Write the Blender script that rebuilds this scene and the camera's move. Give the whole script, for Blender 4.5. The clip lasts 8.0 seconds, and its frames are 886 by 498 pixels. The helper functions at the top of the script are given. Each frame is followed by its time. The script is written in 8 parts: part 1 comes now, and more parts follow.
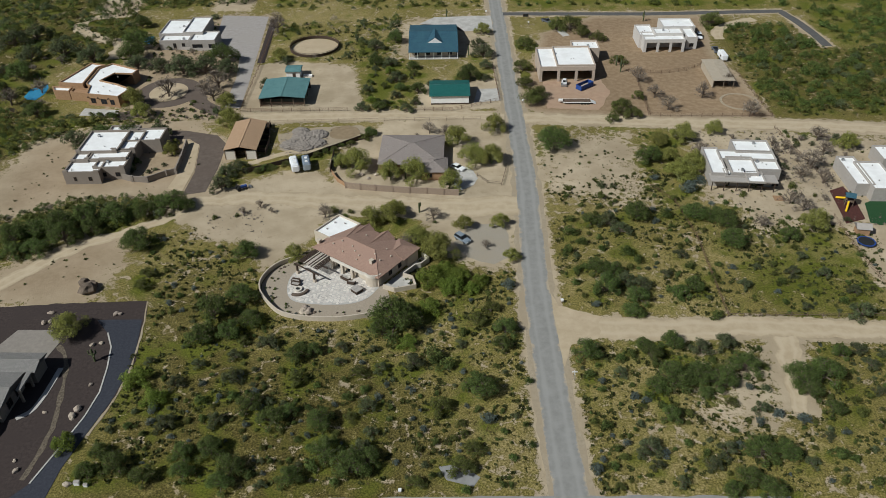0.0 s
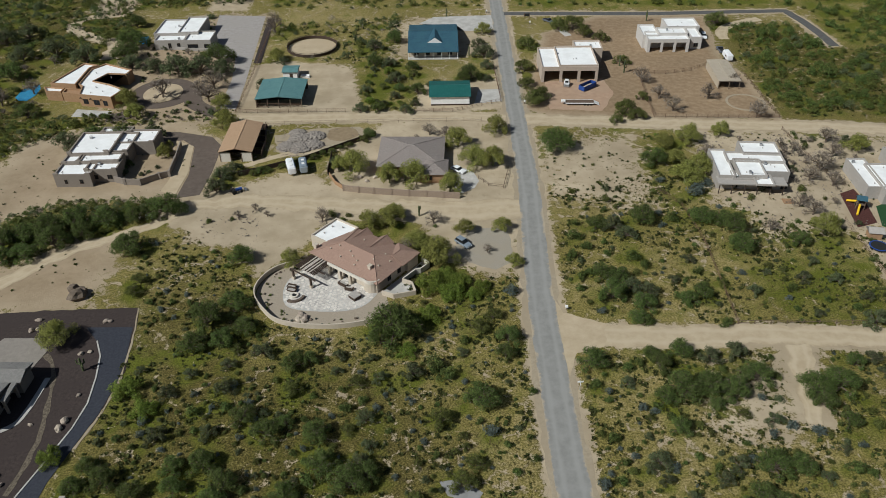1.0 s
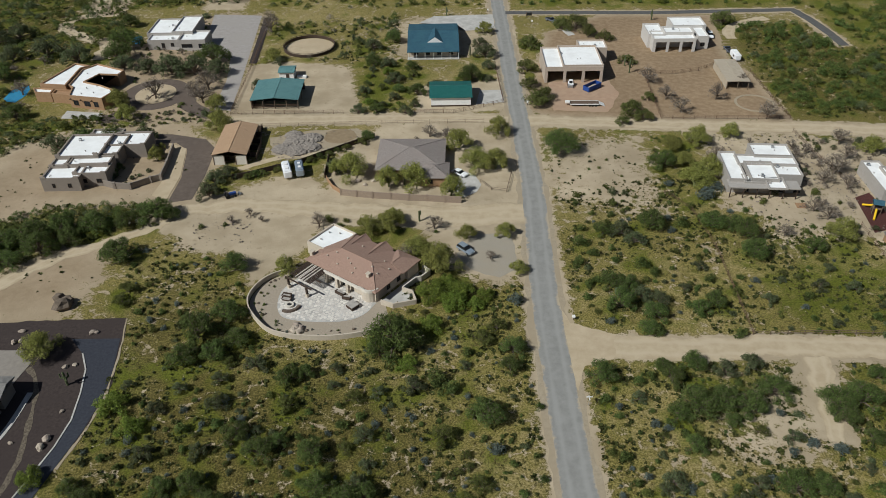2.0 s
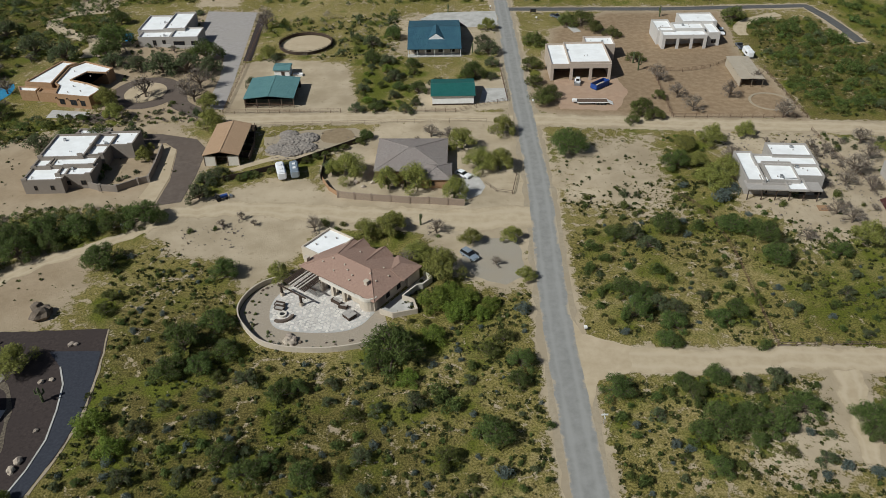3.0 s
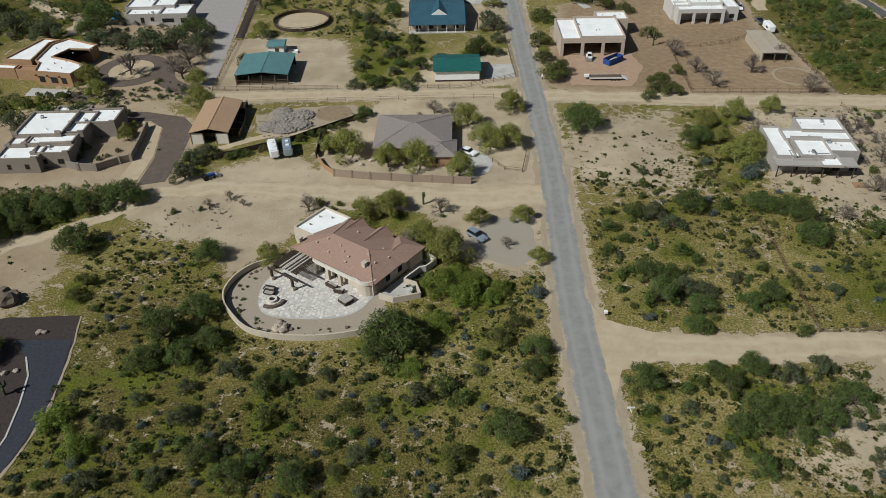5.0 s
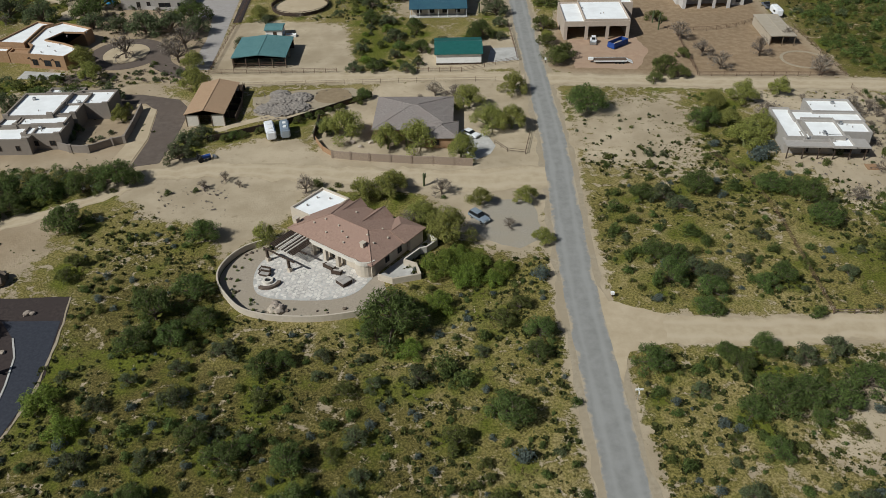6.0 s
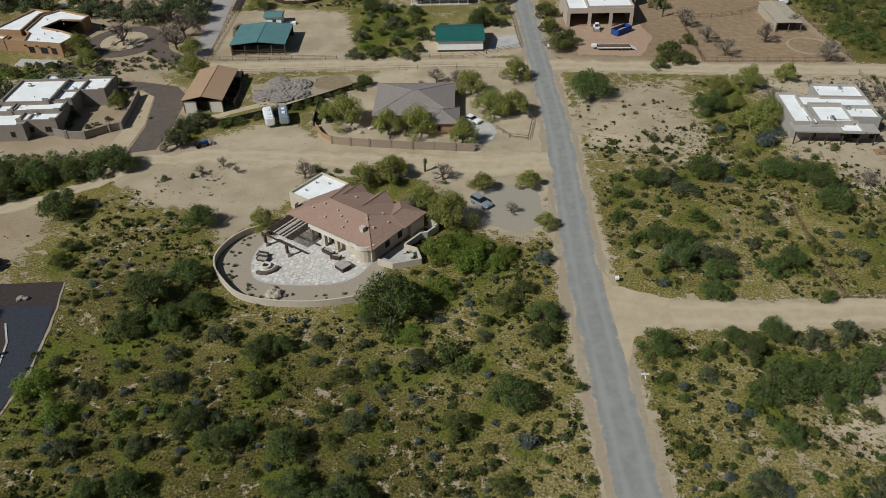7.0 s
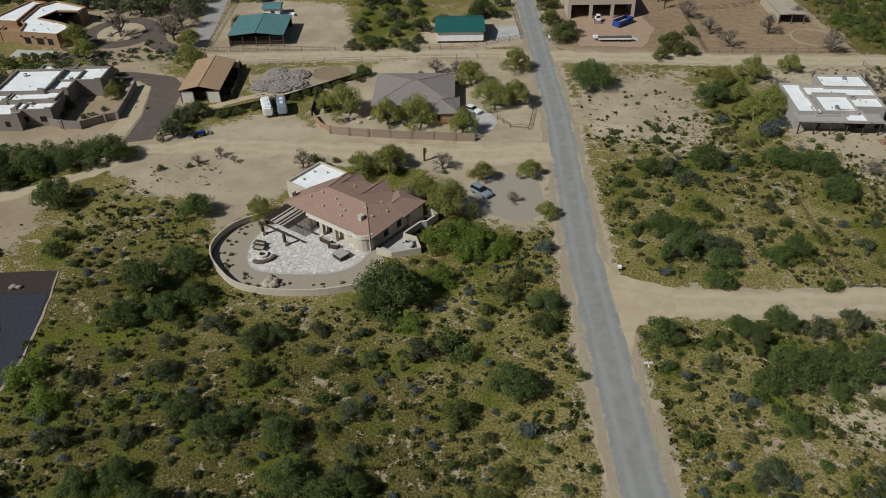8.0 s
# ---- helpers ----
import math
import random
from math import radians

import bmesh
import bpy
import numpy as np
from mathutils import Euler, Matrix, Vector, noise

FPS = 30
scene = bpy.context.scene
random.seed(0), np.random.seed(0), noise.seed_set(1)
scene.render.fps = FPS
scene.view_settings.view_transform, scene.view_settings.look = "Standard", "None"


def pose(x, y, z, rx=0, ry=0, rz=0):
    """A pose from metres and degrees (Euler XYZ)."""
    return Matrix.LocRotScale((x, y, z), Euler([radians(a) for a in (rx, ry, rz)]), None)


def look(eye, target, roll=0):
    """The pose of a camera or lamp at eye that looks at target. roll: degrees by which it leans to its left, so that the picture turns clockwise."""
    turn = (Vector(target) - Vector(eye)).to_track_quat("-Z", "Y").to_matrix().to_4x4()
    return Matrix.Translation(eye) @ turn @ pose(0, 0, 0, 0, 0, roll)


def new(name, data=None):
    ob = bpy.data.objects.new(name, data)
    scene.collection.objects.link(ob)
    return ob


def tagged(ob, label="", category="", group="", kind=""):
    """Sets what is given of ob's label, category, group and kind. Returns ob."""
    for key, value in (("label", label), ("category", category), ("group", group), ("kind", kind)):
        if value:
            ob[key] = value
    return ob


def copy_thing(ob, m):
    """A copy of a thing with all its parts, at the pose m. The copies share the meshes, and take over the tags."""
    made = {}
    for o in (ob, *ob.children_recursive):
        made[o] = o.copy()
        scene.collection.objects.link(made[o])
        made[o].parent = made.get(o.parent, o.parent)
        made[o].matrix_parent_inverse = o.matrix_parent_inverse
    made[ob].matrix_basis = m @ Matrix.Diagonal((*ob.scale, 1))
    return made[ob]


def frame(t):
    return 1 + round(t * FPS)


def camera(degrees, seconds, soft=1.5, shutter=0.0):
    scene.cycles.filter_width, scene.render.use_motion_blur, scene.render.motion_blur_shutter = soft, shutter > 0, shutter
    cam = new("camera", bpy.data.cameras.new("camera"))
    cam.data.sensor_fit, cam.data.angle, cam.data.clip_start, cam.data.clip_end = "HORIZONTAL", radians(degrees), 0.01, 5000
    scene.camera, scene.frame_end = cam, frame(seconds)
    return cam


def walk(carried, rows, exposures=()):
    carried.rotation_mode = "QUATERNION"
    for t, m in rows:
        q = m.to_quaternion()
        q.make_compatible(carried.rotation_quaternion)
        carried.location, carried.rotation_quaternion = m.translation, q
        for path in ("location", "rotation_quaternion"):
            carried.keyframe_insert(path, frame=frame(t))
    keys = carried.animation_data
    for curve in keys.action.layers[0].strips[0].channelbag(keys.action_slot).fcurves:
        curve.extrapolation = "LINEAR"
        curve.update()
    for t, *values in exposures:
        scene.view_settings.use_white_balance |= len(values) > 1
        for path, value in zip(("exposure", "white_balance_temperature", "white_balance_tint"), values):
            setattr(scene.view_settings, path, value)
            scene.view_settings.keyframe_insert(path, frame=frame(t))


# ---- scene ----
cam = camera(60.0, 8.0, soft=0.6)
PATH = [
    (0.0, look((0.00, 0.00, 115.00), (0.10, 80.48, 55.65), -0.89)),
    (0.5, look((-0.12, 2.50, 113.84), (0.02, 82.99, 54.50), -0.87)),
    (1.0, look((-0.33, 4.86, 112.34), (-0.11, 85.48, 53.17), -0.86)),
    (1.5, look((-0.52, 7.65, 111.07), (-0.22, 88.30, 51.94), -0.85)),
    (3.0, look((-1.36, 20.24, 103.58), (-1.02, 101.14, 44.80), -0.91)),
    (3.5, look((-1.53, 23.68, 100.67), (-1.25, 104.62, 41.94), -1.00)),
    (4.0, look((-1.72, 26.22, 97.83), (-1.48, 107.11, 39.04), -1.06)),
    (4.5, look((-1.96, 28.05, 95.04), (-1.78, 108.88, 36.17), -1.12)),
    (6.0, look((-2.19, 30.99, 86.65), (-2.19, 111.73, 27.65), -1.17)),
    (6.5, look((-2.34, 31.32, 84.48), (-2.35, 111.97, 25.35), -1.13)),
    (7.0, look((-2.14, 31.73, 83.14), (-2.37, 112.31, 23.92), -1.28)),
    (7.5, look((-2.19, 31.98, 81.84), (-2.35, 112.56, 22.61), -1.19)),
    (8.0, look((-2.14, 32.21, 80.31), (-2.35, 112.81, 21.11), -1.21)),
]
walk(cam, PATH, exposures=[(0.0, -0.21), (3.5, -0.20), (4.5, -0.21), (6.5, -0.25), (8.0, -0.37)])

# ---- world, sun ----
SUN_FROM = Vector((-0.62, -0.38, 0.68)).normalized()
world = bpy.data.worlds.new("sky")
scene.world = world
world.use_nodes = True
sky = world.node_tree.nodes.new("ShaderNodeTexSky")
sky.sky_type, sky.sun_disc = "NISHITA", False
sky.sun_elevation = math.asin(SUN_FROM.z)
sky.sun_rotation = math.atan2(SUN_FROM.x, SUN_FROM.y)
back = world.node_tree.nodes["Background"]
back.inputs["Strength"].default_value = 0.043
world.node_tree.links.new(sky.outputs[0], back.inputs[0])
sun_data = bpy.data.lights.new("sun", "SUN")
sun_data.energy, sun_data.angle, sun_data.color = 4.8, radians(0.55), (0.95, 0.985, 0.96)
sun = new("sun", sun_data)
sun.matrix_basis = look(SUN_FROM * 400 + Vector((0, 150, 0)), (0, 150, 0))


# ---- materials ----
def surf(name, c1, c2, scale=1.0, rough=0.9, bump=0.15, c3=None, scale3=0.08, metal=0.0, jitter=0.0, island=0.0, detail=5.0, stripes=None, thin=0.0):
    """Two colours mixed by fine noise, a third in large patches, some relief; jitter: per object, island: per loose piece."""
    m = bpy.data.materials.new(name)
    m.use_nodes = True
    nt = m.node_tree
    n, ln = nt.nodes, nt.links
    bs = n["Principled BSDF"]
    bs.inputs["Roughness"].default_value, bs.inputs["Metallic"].default_value = rough, metal
    bs.inputs["Specular IOR Level"].default_value = 0.25
    geo = n.new("ShaderNodeNewGeometry")
    tex = n.new("ShaderNodeTexNoise")
    tex.inputs["Scale"].default_value, tex.inputs["Detail"].default_value, tex.inputs["Roughness"].default_value = scale, detail, 0.65
    ln.new(geo.outputs["Position"], tex.inputs["Vector"])
    ramp = n.new("ShaderNodeValToRGB")
    ramp.color_ramp.elements[0].position, ramp.color_ramp.elements[1].position = 0.34, 0.66
    ramp.color_ramp.elements[0].color, ramp.color_ramp.elements[1].color = (*c1, 1), (*c2, 1)
    ln.new(tex.outputs[0], ramp.inputs[0])
    col = ramp.outputs[0]
    if c3:
        big = n.new("ShaderNodeTexNoise")
        big.inputs["Scale"].default_value, big.inputs["Detail"].default_value = scale3, 3
        ln.new(geo.outputs["Position"], big.inputs["Vector"])
        step = n.new("ShaderNodeMapRange")
        step.inputs[1].default_value, step.inputs[2].default_value = 0.42, 0.65
        ln.new(big.outputs[0], step.inputs[0])
        mix = n.new("ShaderNodeMix")
        mix.data_type = "RGBA"
        ln.new(step.outputs[0], mix.inputs[0])
        ln.new(col, mix.inputs[6])
        mix.inputs[7].default_value = (*c3, 1)
        col = mix.outputs[2]
    if jitter or island:
        rnd = n.new("ShaderNodeObjectInfo").outputs["Random"]
        hsv = n.new("ShaderNodeHueSaturation")
        mr = n.new("ShaderNodeMapRange")
        mr.inputs[3].default_value, mr.inputs[4].default_value = 1 - jitter, 1 + jitter
        ln.new(rnd, mr.inputs[0])
        val = mr.outputs[0]
        if island:
            mi = n.new("ShaderNodeMapRange")
            mi.inputs[3].default_value, mi.inputs[4].default_value = 1 - island, 1 + island
            ln.new(geo.outputs["Random Per Island"], mi.inputs[0])
            mul = n.new("ShaderNodeMath")
            mul.operation = "MULTIPLY"
            ln.new(val, mul.inputs[0])
            ln.new(mi.outputs[0], mul.inputs[1])
            val = mul.outputs[0]
        ln.new(val, hsv.inputs["Value"])
        hm = n.new("ShaderNodeMapRange")
        hm.inputs[3].default_value, hm.inputs[4].default_value = 0.5 - jitter * 0.06, 0.5 + jitter * 0.06
        ln.new(rnd, hm.inputs[0])
        ln.new(hm.outputs[0], hsv.inputs["Hue"])
        ln.new(col, hsv.inputs["Color"])
        col = hsv.outputs[0]
    ln.new(col, bs.inputs["Base Color"])
    height = tex.outputs[0]
    if stripes:
        coord = n.new("ShaderNodeTexCoord")
        wave = n.new("ShaderNodeTexWave")
        wave.bands_direction = stripes[0]
        wave.inputs["Scale"].default_value = stripes[1]
        wave.inputs["Distortion"].default_value = stripes[2]
        ln.new(coord.outputs["Object"], wave.inputs["Vector"])
        add = n.new("ShaderNodeMath")
        ln.new(wave.outputs[1], add.inputs[0])
        ln.new(tex.outputs[0], add.inputs[1])
        height = add.outputs[0]
    bp = n.new("ShaderNodeBump")
    bp.inputs["Strength"].default_value, bp.inputs["Distance"].default_value = bump, 0.1
    ln.new(height, bp.inputs["Height"])
    ln.new(bp.outputs[0], bs.inputs["Normal"])
    if thin:
        glow = n.new("ShaderNodeBsdfTranslucent")
        ln.new(col, glow.inputs["Color"])
        both = n.new("ShaderNodeMixShader")
        both.inputs[0].default_value = thin
        ln.new(bs.outputs[0], both.inputs[1])
        ln.new(glow.outputs[0], both.inputs[2])
        ln.new(both.outputs[0], n["Material Output"].inputs["Surface"])
    return m


def track_surf(name, c1, c2, scale, dust, reach, worn, rough=0.97, rut=0.5):
    """A road surface: loose dust creeping in from its edges, and two paler worn wheel tracks; 'edge' runs from 0 at the middle to 1."""
    m = surf(name, c1, c2, scale, rough, 0.08, detail=4.0)
    n, ln = m.node_tree.nodes, m.node_tree.links
    bs = n["Principled BSDF"]
    col = bs.inputs["Base Color"].links[0].from_socket
    geo = n.new("ShaderNodeNewGeometry")
    at = n.new("ShaderNodeAttribute")
    at.attribute_name = "edge"

    def calc(op, a, b):
        t = n.new("ShaderNodeMath")
        t.operation = op
        for i, v in enumerate((a, b)):
            if isinstance(v, (int, float)):
                t.inputs[i].default_value = v
            else:
                ln.new(v, t.inputs[i])
        return t.outputs[0]

    def patchy(sc, det):
        t = n.new("ShaderNodeTexNoise")
        t.inputs["Scale"].default_value, t.inputs["Detail"].default_value = sc, det
        ln.new(geo.outputs["Position"], t.inputs["Vector"])
        return calc("SUBTRACT", t.outputs[0], 0.5)

    def between(v, lo, hi):
        t = n.new("ShaderNodeMapRange")
        t.interpolation_type = "SMOOTHSTEP"
        t.inputs[1].default_value, t.inputs[2].default_value = lo, hi
        ln.new(v, t.inputs[0])
        return t.outputs[0]

    def over(fac, c):
        t = n.new("ShaderNodeMix")
        t.data_type = "RGBA"
        ln.new(fac, t.inputs[0])
        ln.new(col, t.inputs[6])
        t.inputs[7].default_value = (*c, 1)
        return t.outputs[2]

    off = calc("ABSOLUTE", calc("SUBTRACT", at.outputs["Fac"], rut), 0.0)
    wheel = calc("MULTIPLY", between(calc("ADD", off, calc("MULTIPLY", patchy(0.12, 3), 0.45)), 0.26, 0.02), 0.65)
    col = over(wheel, worn)
    col = over(between(calc("ADD", at.outputs["Fac"], calc("ADD", calc("MULTIPLY", patchy(0.16, 4), 1.1), calc("MULTIPLY", patchy(1.3, 5), 0.5))), reach, reach + 0.28), dust)
    ln.new(col, bs.inputs["Base Color"])
    return m


ASPHALT = surf("worn_asphalt", (0.22, 0.217, 0.213), (0.285, 0.282, 0.276), 0.5, 0.95, 0.02, (0.225, 0.218, 0.207), 0.1, detail=3.0)
FADED = surf("dark_faded_asphalt", (0.085, 0.083, 0.08), (0.115, 0.112, 0.107), 0.5, 0.95, 0.03, detail=3.0)
NEW_ASPHALT = surf("new_asphalt", (0.028, 0.031, 0.042), (0.045, 0.048, 0.06), 2.0, 0.8, 0.1)
ROAD = track_surf("dusty_asphalt", (0.222, 0.216, 0.202), (0.275, 0.268, 0.252), 0.5, (0.41, 0.335, 0.24), 0.84, (0.305, 0.298, 0.28))
DIRT_ROAD = track_surf("rutted_dirt", (0.40, 0.315, 0.208), (0.48, 0.39, 0.27), 0.35, (0.36, 0.287, 0.193), 0.8, (0.49, 0.40, 0.285))
GREY_GRAVEL = surf("grey_gravel", (0.27, 0.237, 0.188), (0.36, 0.32, 0.262), 3.0, 1.0, 0.3, (0.32, 0.275, 0.212), 0.15)
LANE = surf("packed_dirt", (0.40, 0.315, 0.208), (0.49, 0.395, 0.275), 0.3, 1.0, 0.2, (0.43, 0.34, 0.228), 0.06)
SHOULDER = surf("sandy_shoulder", (0.295, 0.24, 0.168), (0.385, 0.32, 0.232), 1.2, 1.0, 0.3, (0.33, 0.265, 0.183), 0.15)
GRAVEL = surf("brown_gravel", (0.036, 0.027, 0.025), (0.064, 0.048, 0.043), 1.6, 1.0, 0.3, (0.048, 0.036, 0.033), 0.2)
BROWN_DRIVE = surf("brown_chipseal", (0.10, 0.077, 0.063), (0.14, 0.11, 0.09), 0.5, 0.95, 0.03, (0.118, 0.09, 0.073), 0.1, detail=3.0)
CONCRETE = surf("concrete", (0.42, 0.40, 0.37), (0.52, 0.50, 0.47), 1.0, 0.85, 0.1, (0.38, 0.36, 0.33), 0.3)
FLAGSTONE = surf("flagstone", (0.50, 0.455, 0.41), (0.66, 0.615, 0.56), 1.4, 0.85, 0.15, jitter=0.13)
WHITE_ROOF = surf("white_elastomeric_roof", (0.82, 0.82, 0.81), (0.88, 0.88, 0.87), 0.8, 0.7, 0.05, (0.78, 0.775, 0.76), 0.3)
TAUPE = surf("taupe_stucco", (0.22, 0.185, 0.155), (0.27, 0.23, 0.195), 1.5, 0.95, 0.15, (0.23, 0.195, 0.165), 0.2)
ADOBE = surf("orange_stucco", (0.30, 0.18, 0.10), (0.37, 0.23, 0.135), 1.5, 0.95, 0.15, (0.32, 0.195, 0.11), 0.2)
BEIGE = surf("beige_stucco", (0.47, 0.40, 0.32), (0.55, 0.475, 0.385), 1.5, 0.95, 0.15, (0.49, 0.42, 0.335), 0.2)
CREAM = surf("cream_stucco", (0.56, 0.51, 0.44), (0.64, 0.585, 0.51), 1.5, 0.95, 0.12, (0.58, 0.53, 0.46), 0.2)
PINK_STUCCO = surf("pinkish_beige_stucco", (0.40, 0.325, 0.265), (0.47, 0.385, 0.32), 1.5, 0.95, 0.12, (0.42, 0.345, 0.28), 0.2)
PALE_STUCCO = surf("pale_grey_stucco", (0.47, 0.44, 0.41), (0.55, 0.52, 0.49), 1.5, 0.95, 0.12, (0.49, 0.46, 0.43), 0.2)
GREYSTUCCO = surf("grey_stucco", (0.33, 0.30, 0.275), (0.39, 0.36, 0.33), 1.5, 0.95, 0.12, (0.35, 0.32, 0.29), 0.2)
WHITE_PAINT = surf("white_paint", (0.72, 0.71, 0.68), (0.8, 0.79, 0.77), 1.2, 0.6, 0.05)
TERRACOTTA = surf("clay_tile", (0.285, 0.182, 0.138), (0.365, 0.238, 0.185), 2.2, 0.9, 0.35, (0.325, 0.21, 0.163), 0.25, stripes=("X", 4.0, 0.4))
GREYTILE = surf("grey_brown_tile", (0.215, 0.182, 0.165), (0.30, 0.262, 0.24), 2.2, 0.9, 0.35, (0.255, 0.215, 0.196), 0.25, stripes=("X", 4.0, 0.4))
CEMENTTILE = surf("light_grey_tile", (0.20, 0.19, 0.18), (0.28, 0.265, 0.25), 2.2, 0.9, 0.5, (0.23, 0.22, 0.205), 0.25, stripes=("Y", 4.0, 0.4))
TEAL = surf("teal_metal_roof", (0.085, 0.19, 0.195), (0.11, 0.225, 0.23), 0.7, 0.7, 0.35, (0.105, 0.22, 0.22), 0.3, stripes=("X", 3.4, 0.0))
BLUE_TEAL = surf("blue_metal_roof", (0.026, 0.078, 0.115), (0.04, 0.105, 0.145), 0.7, 0.7, 0.35, (0.038, 0.105, 0.14), 0.3, stripes=("X", 3.4, 0.0))
GREEN_ROOF = surf("green_metal_roof", (0.012, 0.095, 0.085), (0.02, 0.12, 0.105), 0.7, 0.55, 0.35, (0.02, 0.11, 0.10), 0.3, stripes=("X", 3.4, 0.0))
TAN_METAL = surf("tan_metal_roof", (0.38, 0.245, 0.15), (0.43, 0.285, 0.18), 0.8, 0.7, 0.3, (0.40, 0.265, 0.165), 0.25, stripes=("X", 3.4, 0.0))
SHED_METAL = surf("weathered_metal_roof", (0.38, 0.32, 0.245), (0.46, 0.395, 0.31), 0.8, 0.6, 0.3, (0.42, 0.355, 0.275), 0.25, stripes=("X", 3.4, 0.0))
WOOD = surf("weathered_timber", (0.10, 0.07, 0.05), (0.18, 0.13, 0.09), 5.0, 0.9, 0.3, jitter=0.2)
DARK_WOOD = surf("dark_stained_timber", (0.045, 0.03, 0.022), (0.08, 0.055, 0.04), 5.0, 0.85, 0.3)
BLOCK = surf("tan_block_wall", (0.25, 0.19, 0.145), (0.33, 0.255, 0.195), 3.0, 0.95, 0.2, (0.28, 0.215, 0.165), 0.3, jitter=0.06)
STEEL = surf("galvanised_steel", (0.35, 0.35, 0.35), (0.5, 0.5, 0.5), 6.0, 0.45, 0.05, metal=0.8)
RUST = surf("rusty_pipe_rail", (0.10, 0.06, 0.04), (0.17, 0.10, 0.065), 6.0, 0.8, 0.1)
GLASS = surf("dark_window_glass", (0.012, 0.014, 0.016), (0.02, 0.022, 0.025), 0.5, 0.08, 0.0)
BLACK = surf("black_rubber", (0.015, 0.015, 0.015), (0.03, 0.03, 0.03), 8.0, 0.8, 0.05)
ROCK = surf("pale_boulder", (0.30, 0.24, 0.19), (0.45, 0.38, 0.31), 2.0, 0.95, 0.5, jitter=0.15)
DARK_ROCK = surf("brown_boulder", (0.10, 0.075, 0.06), (0.17, 0.13, 0.10), 2.0, 0.95, 0.5, jitter=0.15)
POOL = surf("pool_water", (0.03, 0.20, 0.36), (0.05, 0.26, 0.42), 1.0, 0.05, 0.05)
CAR_WHITE = surf("white_car_paint", (0.74, 0.75, 0.76), (0.78, 0.78, 0.79), 0.5, 0.25, 0.0)
CAR_SILVER = surf("silver_blue_car_paint", (0.30, 0.36, 0.42), (0.34, 0.40, 0.46), 0.5, 0.25, 0.0, metal=0.4)
CAR_GREY = surf("grey_car_paint", (0.16, 0.18, 0.22), (0.2, 0.22, 0.26), 0.5, 0.25, 0.0, metal=0.4)
BLUE_PAINT = surf("blue_dumpster_paint", (0.015, 0.05, 0.21), (0.03, 0.075, 0.27), 2.0, 0.5, 0.1)
YELLOW = surf("yellow_plastic", (0.75, 0.45, 0.02), (0.8, 0.5, 0.03), 1.0, 0.4, 0.0)
RED_MULCH = surf("dark_red_mulch", (0.055, 0.02, 0.018), (0.10, 0.038, 0.03), 3.0, 1.0, 0.4)
TURF = surf("artificial_turf", (0.015, 0.055, 0.02), (0.025, 0.075, 0.028), 3.0, 1.0, 0.3)
BARK = surf("grey_brown_bark", (0.10, 0.075, 0.055), (0.19, 0.15, 0.115), 4.0, 0.95, 0.5)
GREEN_BARK = surf("green_bark", (0.12, 0.14, 0.05), (0.2, 0.2, 0.09), 4.0, 0.9, 0.3)
LEAF_DARK = surf("dark_green_leaves", (0.064, 0.096, 0.025), (0.142, 0.185, 0.05), 0.8, 0.75, 0.0, jitter=0.2, island=0.45, thin=0.4)
LEAF_OLIVE = surf("olive_leaves", (0.09, 0.108, 0.028), (0.155, 0.17, 0.046), 0.8, 0.75, 0.0, jitter=0.2, island=0.4, thin=0.4)
LEAF_BRIGHT = surf("yellow_green_leaves", (0.205, 0.212, 0.05), (0.32, 0.316, 0.088), 0.8, 0.75, 0.0, jitter=0.15, island=0.4, thin=0.4)
LEAF_LUSH = surf("lush_green_leaves", (0.12, 0.168, 0.026), (0.205, 0.255, 0.045), 0.8, 0.75, 0.0, jitter=0.15, island=0.4, thin=0.4)
RUBBLE = surf("grey_tan_rubble", (0.22, 0.19, 0.165), (0.36, 0.315, 0.275), 2.5, 0.95, 0.4, island=0.3)
LEAF_GREY = surf("grey_green_leaves", (0.08, 0.098, 0.046), (0.14, 0.16, 0.076), 0.8, 0.8, 0.0, jitter=0.2, island=0.4, thin=0.4)
LEAF_BLUE = surf("silver_blue_leaves", (0.09, 0.115, 0.098), (0.16, 0.19, 0.165), 0.8, 0.8, 0.0, jitter=0.15, island=0.4, thin=0.4)
TWIGS = surf("bare_grey_twigs", (0.16, 0.135, 0.11), (0.25, 0.21, 0.175), 1.0, 0.95, 0.0, jitter=0.15, island=0.35)
TUFT_GREEN = surf("small_shrub_green", (0.042, 0.05, 0.013), (0.082, 0.09, 0.025), 0.35, 0.85, 0.0, island=0.5, thin=0.3)
TUFT_DRY = surf("dry_grass", (0.122, 0.104, 0.034), (0.195, 0.162, 0.06), 0.35, 0.9, 0.0, island=0.4, thin=0.3)
CACTUS = surf("cactus_green", (0.06, 0.075, 0.035), (0.10, 0.115, 0.055), 4.0, 0.8, 0.3)


